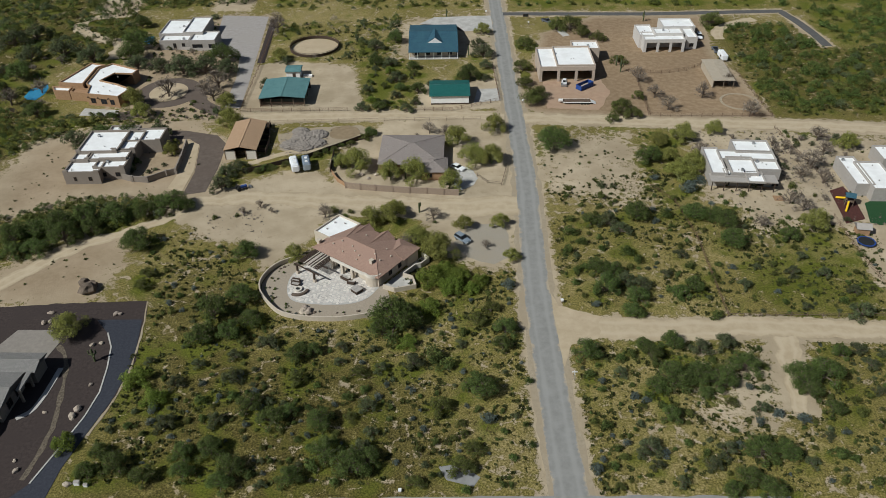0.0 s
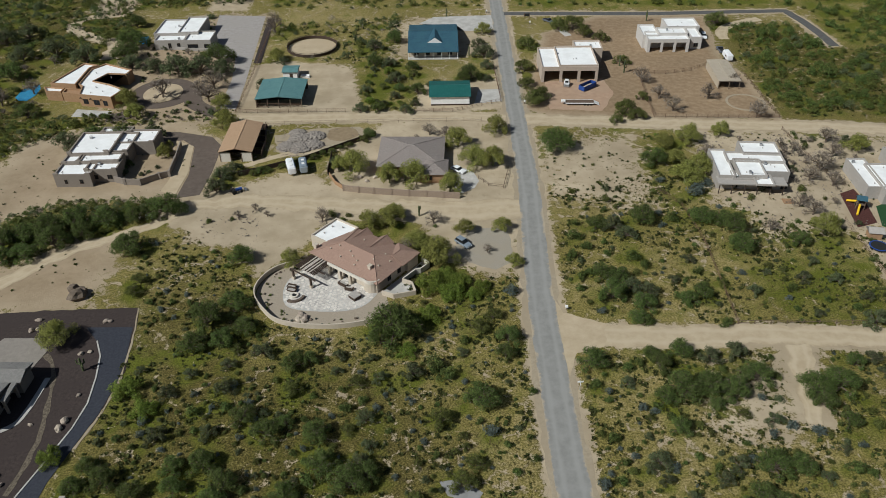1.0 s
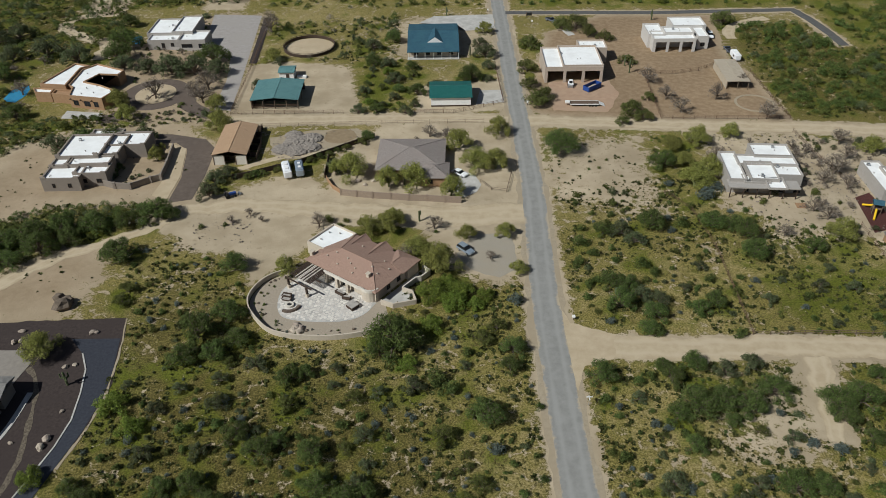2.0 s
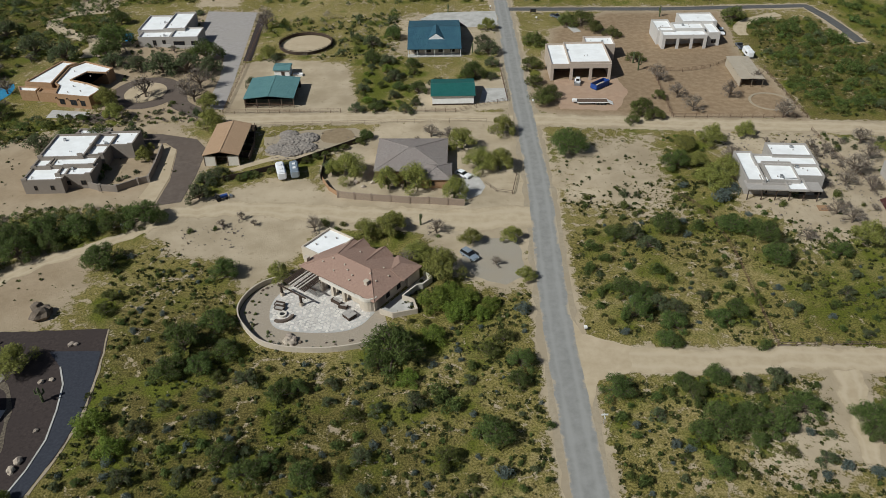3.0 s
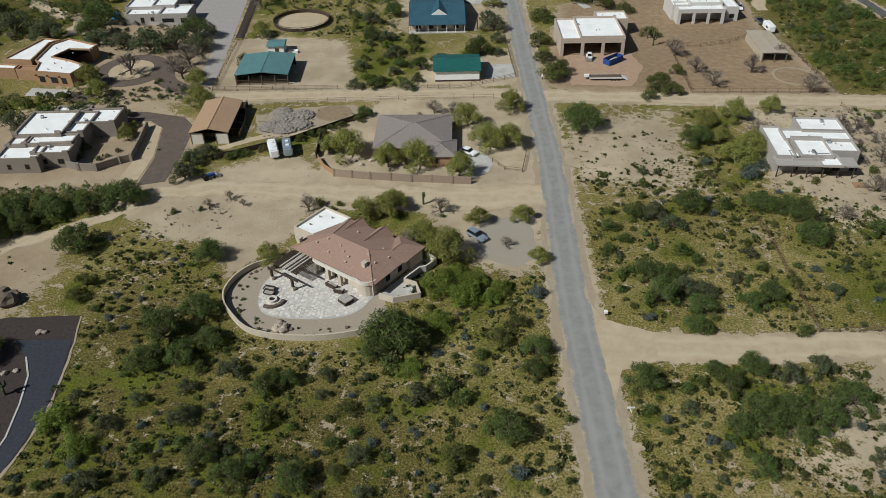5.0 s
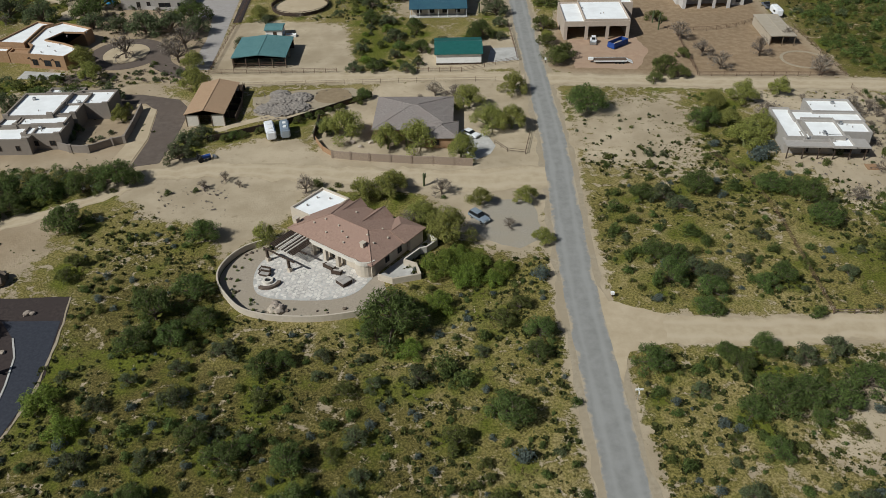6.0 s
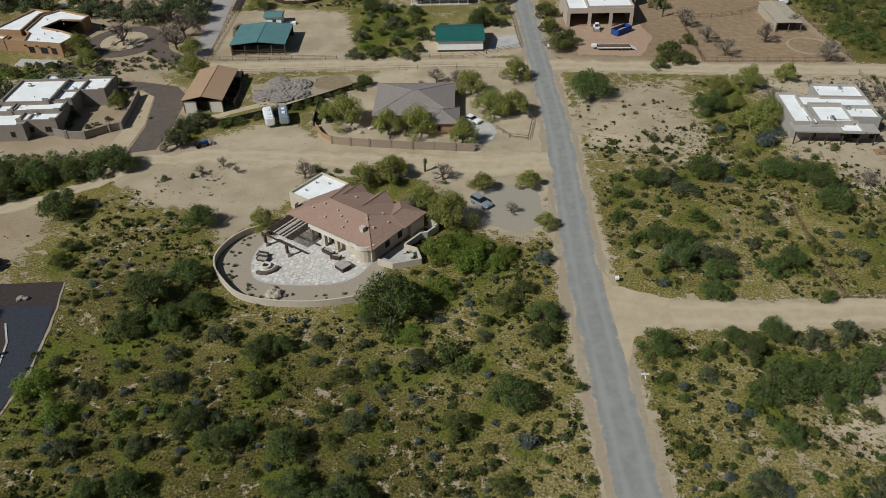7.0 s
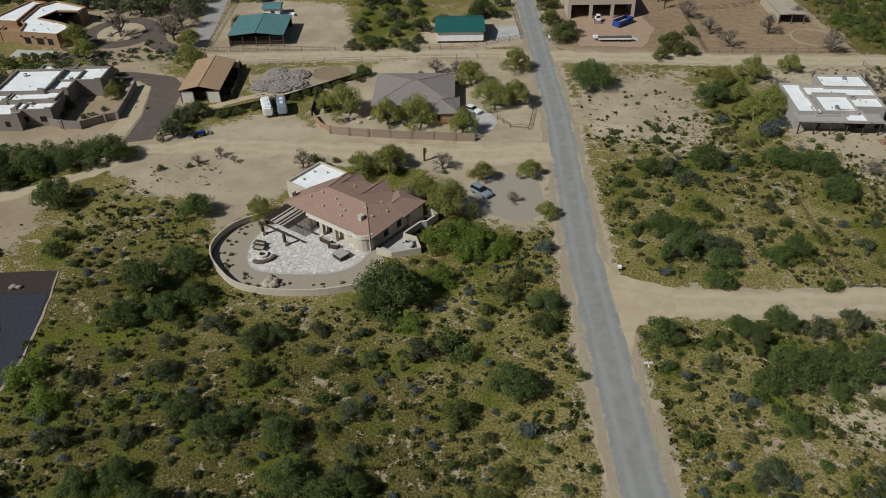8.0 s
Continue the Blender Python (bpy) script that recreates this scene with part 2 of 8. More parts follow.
def ground_material():
    m = bpy.data.materials.new("desert_ground")
    m.use_nodes = True
    nt = m.node_tree
    n, ln = nt.nodes, nt.links
    bs = n["Principled BSDF"]
    bs.inputs["Roughness"].default_value = 1.0
    bs.inputs["Specular IOR Level"].default_value = 0.1
    geo = n.new("ShaderNodeNewGeometry")

    def noise_at(scale, detail, rough=0.6):
        t = n.new("ShaderNodeTexNoise")
        t.inputs["Scale"].default_value, t.inputs["Detail"].default_value, t.inputs["Roughness"].default_value = scale, detail, rough
        ln.new(geo.outputs["Position"], t.inputs["Vector"])
        return t.outputs[0]

    def math_of(op, a, b, clamp=False):
        t = n.new("ShaderNodeMath")
        t.operation, t.use_clamp = op, clamp
        for i, v in enumerate((a, b)):
            if isinstance(v, (int, float)):
                t.inputs[i].default_value = v
            else:
                ln.new(v, t.inputs[i])
        return t.outputs[0]

    def blend(fac, a, b):
        t = n.new("ShaderNodeMix")
        t.data_type = "RGBA"
        ln.new(fac, t.inputs[0])
        for i, v in ((6, a), (7, b)):
            if isinstance(v, tuple):
                t.inputs[i].default_value = (*v, 1)
            else:
                ln.new(v, t.inputs[i])
        return t.outputs[2]

    def step(v, lo, hi):
        t = n.new("ShaderNodeMapRange")
        t.interpolation_type = "SMOOTHSTEP"
        t.inputs[1].default_value, t.inputs[2].default_value = lo, hi
        ln.new(v, t.inputs[0])
        return t.outputs[0]

    def zone(name):
        t = n.new("ShaderNodeAttribute")
        t.attribute_name = name
        return t.outputs["Fac"]

    fine, mid, big, wide, paths = noise_at(2.6, 6, 0.7), noise_at(0.55, 5), noise_at(0.12, 4), noise_at(0.03, 3), noise_at(0.11, 2)
    soil = blend(step(big, 0.3, 0.7), (0.36, 0.287, 0.193), (0.455, 0.37, 0.262))
    soil = blend(step(mid, 0.56, 0.74), soil, (0.325, 0.258, 0.17))
    soil = blend(step(fine, 0.6, 0.85), soil, (0.22, 0.175, 0.115))
    red = blend(step(mid, 0.35, 0.68), (0.25, 0.172, 0.105), (0.315, 0.228, 0.145))
    soil = blend(zone("red"), soil, red)
    dry = blend(step(fine, 0.36, 0.62), (0.30, 0.246, 0.084), (0.096, 0.084, 0.021))
    straw = blend(step(fine, 0.4, 0.6), (0.335, 0.268, 0.118), (0.155, 0.125, 0.045))
    dry = blend(step(math_of("ADD", wide, math_of("MULTIPLY", math_of("SUBTRACT", mid, 0.5), 0.8)), 0.48, 0.62), dry, straw)
    # inside the 'dense' zone the dry grass colour drops to about half
    darker_grass = blend(step(fine, 0.34, 0.6), (0.175, 0.14, 0.044), (0.047, 0.041, 0.012))
    dry = blend(math_of("MULTIPLY", zone("dense"), step(math_of("ADD", big, math_of("MULTIPLY", math_of("SUBTRACT", mid, 0.5), 0.9)), 0.24, 0.5)), dry, darker_grass)
    lush = blend(step(fine, 0.38, 0.64), (0.13, 0.14, 0.022), (0.058, 0.068, 0.011))
    greenness = math_of("ADD", math_of("ADD", math_of("MULTIPLY", zone("green"), 0.62), 0.1), math_of("MULTIPLY", math_of("SUBTRACT", big, 0.5), 2.2), True)
    grass = blend(step(greenness, 0.15, 0.8), dry, lush)
    cover = math_of("ADD", math_of("MULTIPLY", math_of("SUBTRACT", mid, 0.5), 2.0), math_of("MULTIPLY", math_of("SUBTRACT", big, 0.5), 1.1))
    cover = math_of("ADD", cover, math_of("MULTIPLY", math_of("SUBTRACT", fine, 0.5), 1.5))
    cover = math_of("ADD", cover, math_of("SUBTRACT", math_of("MULTIPLY", zone("green"), 0.3), math_of("MULTIPLY", zone("bare"), 1.75)))
    cover = math_of("ADD", cover, 0.4)
    # narrow trodden trails wander through the grass
    trail = math_of("ABSOLUTE", math_of("SUBTRACT", math_of("ADD", paths, math_of("MULTIPLY", math_of("SUBTRACT", mid, 0.5), 0.1)), 0.5), 0.0)
    cover = math_of("SUBTRACT", cover, math_of("MULTIPLY", math_of("SUBTRACT", 1.0, step(trail, 0.0, 0.045)), 0.34))
    col = blend(step(cover, -0.16, 0.2), soil, grass)
    tone = math_of("ADD", math_of("MULTIPLY", wide, 0.5), 0.75)
    hsv = n.new("ShaderNodeHueSaturation")
    ln.new(tone, hsv.inputs["Value"])
    ln.new(col, hsv.inputs["Color"])
    ln.new(hsv.outputs[0], bs.inputs["Base Color"])
    bp = n.new("ShaderNodeBump")
    bp.inputs["Strength"].default_value, bp.inputs["Distance"].default_value = 0.5, 0.3
    ln.new(math_of("ADD", fine, math_of("MULTIPLY", step(cover, -0.1, 0.3), 0.8)), bp.inputs["Height"])
    ln.new(bp.outputs[0], bs.inputs["Normal"])
    return m


# ---- mesh helpers ----
def finish(name, bm, material, parent=None):
    me = bpy.data.meshes.new(name)
    bm.to_mesh(me)
    bm.free()
    me.materials.append(material)
    ob = new(name, me)
    if parent:
        ob.parent = parent
    return ob


def part(name, bm, material, parent, label=""):
    return tagged(finish(name, bm, material, parent), label)


def thing(name, label, category, x, y, ang=0.0, z=0.0, group="", kind=""):
    ob = new(name)
    ob.matrix_basis = pose(x, y, z, 0, 0, ang)
    return tagged(ob, label, category, group, kind)


def prism(bm, pts, z0, z1):
    """Adds an upright prism over a plan outline."""
    lo = [bm.verts.new((x, y, z0)) for x, y in pts]
    hi = [bm.verts.new((x, y, z1)) for x, y in pts]
    k = len(pts)
    area = sum(pts[i][0] * pts[(i + 1) % k][1] - pts[(i + 1) % k][0] * pts[i][1] for i in range(k))
    if area < 0:
        lo.reverse()
        hi.reverse()
    bm.faces.new(hi)
    bm.faces.new(lo[::-1])
    for i in range(k):
        bm.faces.new((lo[i], lo[(i + 1) % k], hi[(i + 1) % k], hi[i]))
    return bm


def box(bm, x0, y0, z0, x1, y1, z1):
    return prism(bm, [(x0, y0), (x1, y0), (x1, y1), (x0, y1)], z0, z1)


def boxes(*rows):
    bm = bmesh.new()
    for r in rows:
        box(bm, *r)
    return bm


def turned_box(bm, cx, cy, w, d, ang, z0, z1):
    c, s = math.cos(radians(ang)), math.sin(radians(ang))
    return prism(bm, [(cx + c * a - s * b, cy + s * a + c * b) for a, b in ((-w / 2, -d / 2), (w / 2, -d / 2), (w / 2, d / 2), (-w / 2, d / 2))], z0, z1)


def solid(bm, verts, faces):
    vs = [bm.verts.new(v) for v in verts]
    for f in faces:
        bm.faces.new([vs[i] for i in f])
    return bm


def rod(bm, a, b, r0, r1=None, sides=6):
    a, b = Vector(a), Vector(b)
    r1 = r0 if r1 is None else r1
    d = (b - a).normalized()
    u = d.orthogonal().normalized()
    w = d.cross(u)
    rings = []
    for p, r in ((a, r0), (b, r1)):
        rings.append([bm.verts.new(p + (u * math.cos(k * math.tau / sides) + w * math.sin(k * math.tau / sides)) * r) for k in range(sides)])
    for k in range(sides):
        bm.faces.new((rings[0][k], rings[0][(k + 1) % sides], rings[1][(k + 1) % sides], rings[1][k]))
    bm.faces.new(rings[0][::-1])
    bm.faces.new(rings[1])
    return bm


def blob(bm, c, rx, ry, rz, rough=0.25, rng=random, sub=1):
    """A boulder: a lumpy, flattened ball."""
    made = bmesh.ops.create_icosphere(bm, subdivisions=sub, radius=1)["verts"]
    for v in made:
        k = 1 + rng.uniform(-rough, rough)
        v.co = Vector((c[0] + v.co.x * rx * k, c[1] + v.co.y * ry * k, c[2] + v.co.z * rz * k))
    return bm


def smooth_line(pts, per=6):
    """Catmull-Rom through plan points."""
    out = []
    P = [pts[0], *pts, pts[-1]]
    for i in range(1, len(P) - 2):
        p0, p1, p2, p3 = (Vector(P[j]) for j in (i - 1, i, i + 1, i + 2))
        for k in range(per):
            t = k / per
            q = 0.5 * (2 * p1 + (p2 - p0) * t + (2 * p0 - 5 * p1 + 4 * p2 - p3) * t * t + (3 * p1 - p0 - 3 * p2 + p3) * t ** 3)
            out.append((q.x, q.y))
    out.append(tuple(pts[-1]))
    return out


def ragged(pts, amount, spacing=1.5, seed=0):
    """An outline with wandering edges."""
    out = []
    for i, a in enumerate(pts):
        a, b = Vector(a), Vector(pts[(i + 1) % len(pts)])
        k = max(1, int((b - a).length / spacing))
        nrm = Vector((-(b - a).y, (b - a).x)).normalized()
        for j in range(k):
            p = a.lerp(b, j / k)
            p = p + nrm * amount * noise.noise((p.x * 0.35, p.y * 0.35, seed))
            out.append((p.x, p.y))
    return out


def ribbon_outline(line, widths):
    left, right = [], []
    for i, p in enumerate(line):
        a, b = Vector(line[max(0, i - 1)]), Vector(line[min(len(line) - 1, i + 1)])
        d = (b - a).normalized()
        nrm = Vector((-d.y, d.x))
        w = widths[0] + (widths[1] - widths[0]) * i / (len(line) - 1)
        left.append(tuple(Vector(p) + nrm * w / 2))
        right.append(tuple(Vector(p) - nrm * w / 2))
    return left + right[::-1]


def slab(name, outline, z0, z1, material, label, category="", kind="structure"):
    bm = prism(bmesh.new(), outline, z0, z1)
    bmesh.ops.triangulate(bm, faces=[f for f in bm.faces if len(f.verts) > 4])
    return tagged(finish(name, bm, material), label, category or name.replace("_", " "), kind=kind)


def strip(name, line, widths, z0, z1, material, label, category="", wander=0.0, seed=0):
    """A road or lane along a line, with its own thickness and edges that wander."""
    bm = bmesh.new()
    rows = []
    for i, p in enumerate(line):
        a, b = Vector(line[max(0, i - 1)]), Vector(line[min(len(line) - 1, i + 1)])
        d = (b - a).normalized()
        nrm = Vector((-d.y, d.x))
        w = widths[0] + (widths[1] - widths[0]) * i / (len(line) - 1)
        l = Vector(p) + nrm * (w / 2 + wander * noise.noise((p[0] * 0.3, p[1] * 0.3, seed)))
        r = Vector(p) - nrm * (w / 2 + wander * noise.noise((p[0] * 0.3, p[1] * 0.3, seed + 9)))
        rows.append([bm.verts.new((*q, z)) for q, z in ((l, z0), (l, z1), (r, z1), (r, z0))])
    for a, b in zip(rows, rows[1:]):
        for k in range(3):
            bm.faces.new((a[k], a[k + 1], b[k + 1], b[k]))
    for row in (rows[0], rows[-1]):
        bm.faces.new(row)
    bmesh.ops.recalc_face_normals(bm, faces=bm.faces)
    return tagged(finish(name, bm, material), label, category or name.replace("_", " "), kind="structure")


def wheel_strip(name, line, widths, z0, z1, material, label, category="", wander=0.0, seed=0, cols=9):
    """A road like strip(), finer across, that knows how far each place is from its middle."""
    co_, edge = [], []
    for i, p in enumerate(line):
        a, b = Vector(line[max(0, i - 1)]), Vector(line[min(len(line) - 1, i + 1)])
        d = (b - a).normalized()
        nrm = Vector((-d.y, d.x))
        w = widths[0] + (widths[1] - widths[0]) * i / (len(line) - 1)
        l = Vector(p) + nrm * (w / 2 + wander * noise.noise((p[0] * 0.3, p[1] * 0.3, seed)))
        r = Vector(p) - nrm * (w / 2 + wander * noise.noise((p[0] * 0.3, p[1] * 0.3, seed + 9)))
        row = [(*l.lerp(r, k / (cols - 1)), z1) for k in range(cols)]
        co_ += [(*l, z0), *row, (*r, z0)]
        edge += [1.0] + [abs(2 * k / (cols - 1) - 1) for k in range(cols)] + [1.0]
    c = cols + 2
    fs = [(i * c + k, i * c + k + 1, (i + 1) * c + k + 1, (i + 1) * c + k) for i in range(len(line) - 1) for k in range(c - 1)]
    me = bpy.data.meshes.new(name)
    me.from_pydata(co_, [], fs)
    me.attributes.new("edge", "FLOAT", "POINT").data.foreach_set("value", np.array(edge, np.float32))
    me.materials.append(material)
    return tagged(new(name, me), label, category or name.replace("_", " "), kind="structure")


def dense(pts, step=2.0):
    out = []
    for a, b in zip(pts, pts[1:]):
        a, b = Vector(a), Vector(b)
        k = max(1, int((b - a).length / step))
        out += [tuple(a.lerp(b, j / k)) for j in range(k)]
    return out + [tuple(pts[-1])]


def inside(poly, X, Y):
    """Which points lie in the outline, and how far they are from its edge (positive inside)."""
    hit = np.zeros(np.shape(X), bool)
    dist = np.full(np.shape(X), 1e9)
    for (x0, y0), (x1, y1) in zip(poly, list(poly[1:]) + [poly[0]]):
        cross = ((y0 > Y) != (y1 > Y)) & (X < (x1 - x0) * (Y - y0) / (y1 - y0 + 1e-12) + x0)
        hit ^= cross
        t = np.clip(((X - x0) * (x1 - x0) + (Y - y0) * (y1 - y0)) / ((x1 - x0) ** 2 + (y1 - y0) ** 2 + 1e-12), 0, 1)
        dist = np.minimum(dist, np.hypot(X - x0 - t * (x1 - x0), Y - y0 - t * (y1 - y0)))
    return np.where(hit, dist, -dist)


# ---- roads and lanes: centre lines and outlines in metres ----
MAIN_ROAD = [(22.1, 60.0), (22.0, 82.0), (21.8, 97.3), (21.9, 113.9), (21.9, 131.8), (22.6, 153.2), (24.3, 188.3), (24.6, 225.3), (24.7, 263.5), (25.2, 309.1), (25.3, 344.3), (25.5, 420.0)]
UPPER_LANE_W = [(-66.2, 230.9), (-41.0, 231.2), (-14.7, 230.7), (4.0, 230.5), (21.0, 228.2)]
UPPER_LANE_E = [(26.5, 228.0), (42.6, 226.2), (67.8, 223.4), (94.5, 221.2), (120.8, 218.8), (140.6, 215.8), (162.3, 212.4)]
MIDDLE_LANE = [(-73.4, 172.3), (-68.9, 178.6), (-57.0, 181.7), (-41.1, 180.7), (-25.1, 177.9), (-4.9, 175.9), (7.5, 174.7), (22.2, 175.9)]
LOWER_LANE = [(22.0, 127.0), (30.7, 126.4), (39.2, 125.3), (51.6, 124.8), (70.3, 124.9), (96.5, 123.0), (112.2, 122.1)]
LANE_BRANCH = [(74.2, 123.9), (72.5, 114.4), (70.7, 108.0), (69.5, 100.5)]
FRONT_STREET = [(-140.0, 78.0), (-60.0, 79.0), (22.0, 78.5), (60.0, 77.5)]
FAR_STREET = [(27.8, 325.8), (54.4, 324.6), (90.4, 322.9), (122.1, 323.5), (146.4, 323.8), (148.9, 311.4), (150.3, 297.3), (150.6, 284.2)]

# ---- yards: outlines in metres ----
YARD_MIDDLE = [(-70.1, 186.6), (-58.0, 186.2), (-46.3, 193.7), (-36.3, 193.3), (-30.7, 186.9), (-0.2, 181.5), (3.1, 185.9), (20.1, 188.4), (19.7, 165.7), (13.4, 148.8), (7.9, 150.1), (2.7, 167.5), (-21.7, 174.4), (-33.3, 168.5), (-34.7, 162.1), (-40.0, 153.7), (-43.6, 150.3), (-50.2, 162.5), (-62.0, 162.8), (-69.1, 173.6)]
YARD_NORTH_EAST = [(35.1, 268.2), (42.1, 302.0), (65.9, 320.6), (111.0, 318.5), (103.3, 276.1), (106.9, 260.2), (107.7, 225.1), (68.7, 227.3), (33.9, 231.1), (27.8, 235.5)]
YARD_RIDING = [(-66.4, 236.8), (-68.2, 272.3), (-59.5, 277.3), (-33.2, 270.9), (-26.3, 235.3)]
YARD_RIGHT_LOT = [(30.0, 211.7), (59.0, 216.3), (58.9, 184.2), (58.1, 174.0), (31.5, 182.0), (27.4, 188.2)]
YARD_WHITE_HOUSE = [(73.9, 218.5), (124.2, 214.1), (136.9, 208.1), (115.5, 162.9), (96.9, 163.5), (80.6, 158.8), (81.1, 169.2), (72.7, 182.2), (79.3, 205.7)]
YARD_WEST = [(-127.0, 189.9), (-127.1, 213.3), (-114.5, 222.2), (-83.5, 229.1), (-66.6, 211.3), (-67.3, 185.0), (-100.7, 184.5), (-119.7, 173.7)]
YARD_SLOPE = [(-108.9, 141.1), (-108.8, 149.8), (-96.6, 161.3), (-84.3, 166.0), (-80.3, 158.4), (-80.7, 144.7), (-84.8, 137.4), (-102.5, 135.9)]
YARD_NORTH_WEST = [(-121.9, 259.3), (-119.5, 290.9), (-96.8, 328.0), (-72.7, 326.9), (-66.9, 238.9), (-70.4, 228.6), (-107.9, 229.9)]
YARD_BROWN_HOUSE = [(-32.1, 199.7), (-24.7, 213.5), (-16.4, 226.7), (18.6, 225.5), (19.9, 185.4), (-0.2, 183.0), (-29.3, 188.4)]
YARD_TEAL = [(-17.0, 317.6), (13.1, 323.0), (21.5, 302.9), (20.1, 279.5), (-16.7, 281.0)]
YARD_GARAGE = [(-6.6, 252.5), (20.8, 258.6), (20.2, 235.8), (-7.3, 234.6)]
YARD_FRONT_DRIVE = [(-3.3, 169.0), (17.9, 171.0), (17.1, 151.0), (12.0, 147.7), (2.4, 153.7)]
LUSH_HOUSE = [(-6.1, 154.0), (9.3, 150.1), (12.4, 134.0), (-3.1, 130.5)]
LUSH_LEFT = [(-75.2, 132.2), (-61.4, 124.4), (-57.8, 107.8), (-64.1, 99.1), (-69.3, 108.0)]
LUSH_EAST = [(76.4, 164.0), (102.7, 163.3), (107.6, 146.3), (97.9, 126.1), (66.5, 132.6)]
LUSH_CORNER = [(44.7, 121.9), (65.4, 117.9), (61.7, 106.6), (44.3, 105.5)]
LUSH_TOP = [(32.0, 332.7), (155.1, 327.7), (152.4, 280.7), (212.3, 294.6), (330.0, 480.0), (30.0, 480.0)]
LUSH_SIDE = [(60.8, 216.2), (73.2, 215.8), (71.1, 179.3), (57.8, 179.7)]
NORTH_DRIVE = [(-88.9, 285.6), (-91.0, 307.8), (-93.4, 329.3), (-73.2, 327.0), (-70.5, 286.0), (-68.5, 257.2), (-67.6, 238.1), (-73.4, 239.2), (-74.0, 262.3), (-76.6, 281.2)]
LUSH_WASH = [(-29.3, 276.0), (-7.8, 264.7), (-7.3, 234.6), (-28.2, 235.4)]
EAST_STRIP = [(105.6, 163.2), (115.2, 162.4), (113.1, 135.4), (102.9, 138.8)]
TOP_PATCH = [(-151.1, 336.2), (-151.3, 359.1), (-136.6, 358.4), (-133.4, 334.0)]
TOP_PATCH_EAST = [(-98.8, 336.7), (-98.1, 356.5), (-84.9, 355.9), (-83.7, 336.0)]
DIRT_CORNER = [(54.9, 114.8), (75.1, 121.2), (69.5, 100.5), (59.4, 96.5), (49.4, 99.5)]
ARENA_STRIP = [(-52.3, 220.1), (-21.7, 222.9), (-24.4, 209.9), (-48.1, 205.4)]

NEAR_SLOPE = [(-66.0, 60.0), (-66.0, 122.0), (-70.0, 138.0), (-60.0, 148.0), (-44.0, 136.0), (-34.0, 122.0), (-14.0, 118.0), (-4.0, 106.0), (4.0, 60.0)]
NORTH_EAST_SCRUB = [(108.9, 258.0), (114.0, 311.6), (144.9, 307.0), (149.8, 279.7), (207.9, 294.8), (400.0, 480.0), (400.0, 218.0), (145.0, 225.0), (110.0, 226.3)]
WEST_SCRUB = [(-180.0, 180.0), (-130.0, 206.0), (-118.0, 222.0), (-136.0, 235.0), (-152.0, 262.0), (-128.0, 284.0), (-124.0, 300.0), (-130.0, 336.0), (-90.0, 372.0), (-400.0, 480.0), (-400.0, 180.0)]

# ---- ground: one sheet to the horizon, fine where the camera passes ----
def axis_steps(lo, hi, step, far):
    core = list(np.arange(lo, hi + step / 2, step))
    out, d = [], step
    p = hi
    while p < far:
        d *= 1.35
        p += d
        out.append(p)
    neg, d, p = [], step, lo
    while p > -far:
        d *= 1.35
        p -= d
        neg.append(p)
    return np.array(neg[::-1] + core + out)


GX, GY = axis_steps(-215, 215, 1.15, 3000), axis_steps(60, 400, 1.15, 3000)
MX, MY = np.meshgrid(GX, GY)
BARE, GREEN, RED = np.zeros(MX.shape), np.zeros(MX.shape), np.zeros(MX.shape)


def soften(d, edge):
    t = np.clip(d / edge * 0.5 + 0.5, 0, 1)
    return t * t * (3 - 2 * t)


for poly, edge in ((YARD_MIDDLE, 4), (YARD_NORTH_EAST, 3), (YARD_RIDING, 4), (YARD_RIGHT_LOT, 8), (YARD_WHITE_HOUSE, 6), (YARD_WEST, 8), (YARD_SLOPE, 7), (YARD_NORTH_WEST, 8), (YARD_BROWN_HOUSE, 5), (YARD_TEAL, 8), (YARD_GARAGE, 3), (YARD_FRONT_DRIVE, 4), (DIRT_CORNER, 8), (EAST_STRIP, 3), (TOP_PATCH, 4), (TOP_PATCH_EAST, 4)):
    k = 0.42 if poly in (DIRT_CORNER, YARD_RIGHT_LOT, YARD_TEAL) else 0.45 if poly in (YARD_WHITE_HOUSE, YARD_NORTH_WEST) else 0.6 if poly is YARD_SLOPE else 0.85
    BARE = np.maximum(BARE, k * soften(inside(poly, MX, MY), edge))
for line, half in ((MAIN_ROAD, 4.3), (UPPER_LANE_W, 3.6), (UPPER_LANE_E, 4.0), (MIDDLE_LANE, 6.0), (LOWER_LANE, 3.3), (LANE_BRANCH, 3.0), (FAR_STREET, 2.6)):
    BARE = np.maximum(BARE, 0.8 * soften(inside(ribbon_outline(line, (half * 2, half * 2)), MX, MY), 2.0))
for poly, edge in ((LUSH_HOUSE, 6), (LUSH_LEFT, 6), (LUSH_EAST, 10), (LUSH_CORNER, 8), (LUSH_WASH, 6), (LUSH_SIDE, 16), (LUSH_TOP, 6)):
    GREEN = np.maximum(GREEN, soften(inside(poly, MX, MY), edge))
GREEN = np.maximum(GREEN, 0.3 * soften(inside([(108.9, 260.1), (116.1, 311.6), (144.9, 307.0), (149.8, 279.7), (207.9, 294.8), (170.2, 220.2), (145.0, 225.0), (110.0, 226.3)], MX, MY), 6))
RED = np.maximum(RED, soften(inside(YARD_NORTH_EAST, MX, MY), 4))
for poly in (YARD_SLOPE, YARD_WEST, YARD_NORTH_WEST):
    RED = np.maximum(RED, 0.55 * soften(inside(poly, MX, MY), 10))
# zones where the dry grass colour is darker, with soft edges
DARKER = np.zeros(MX.shape)
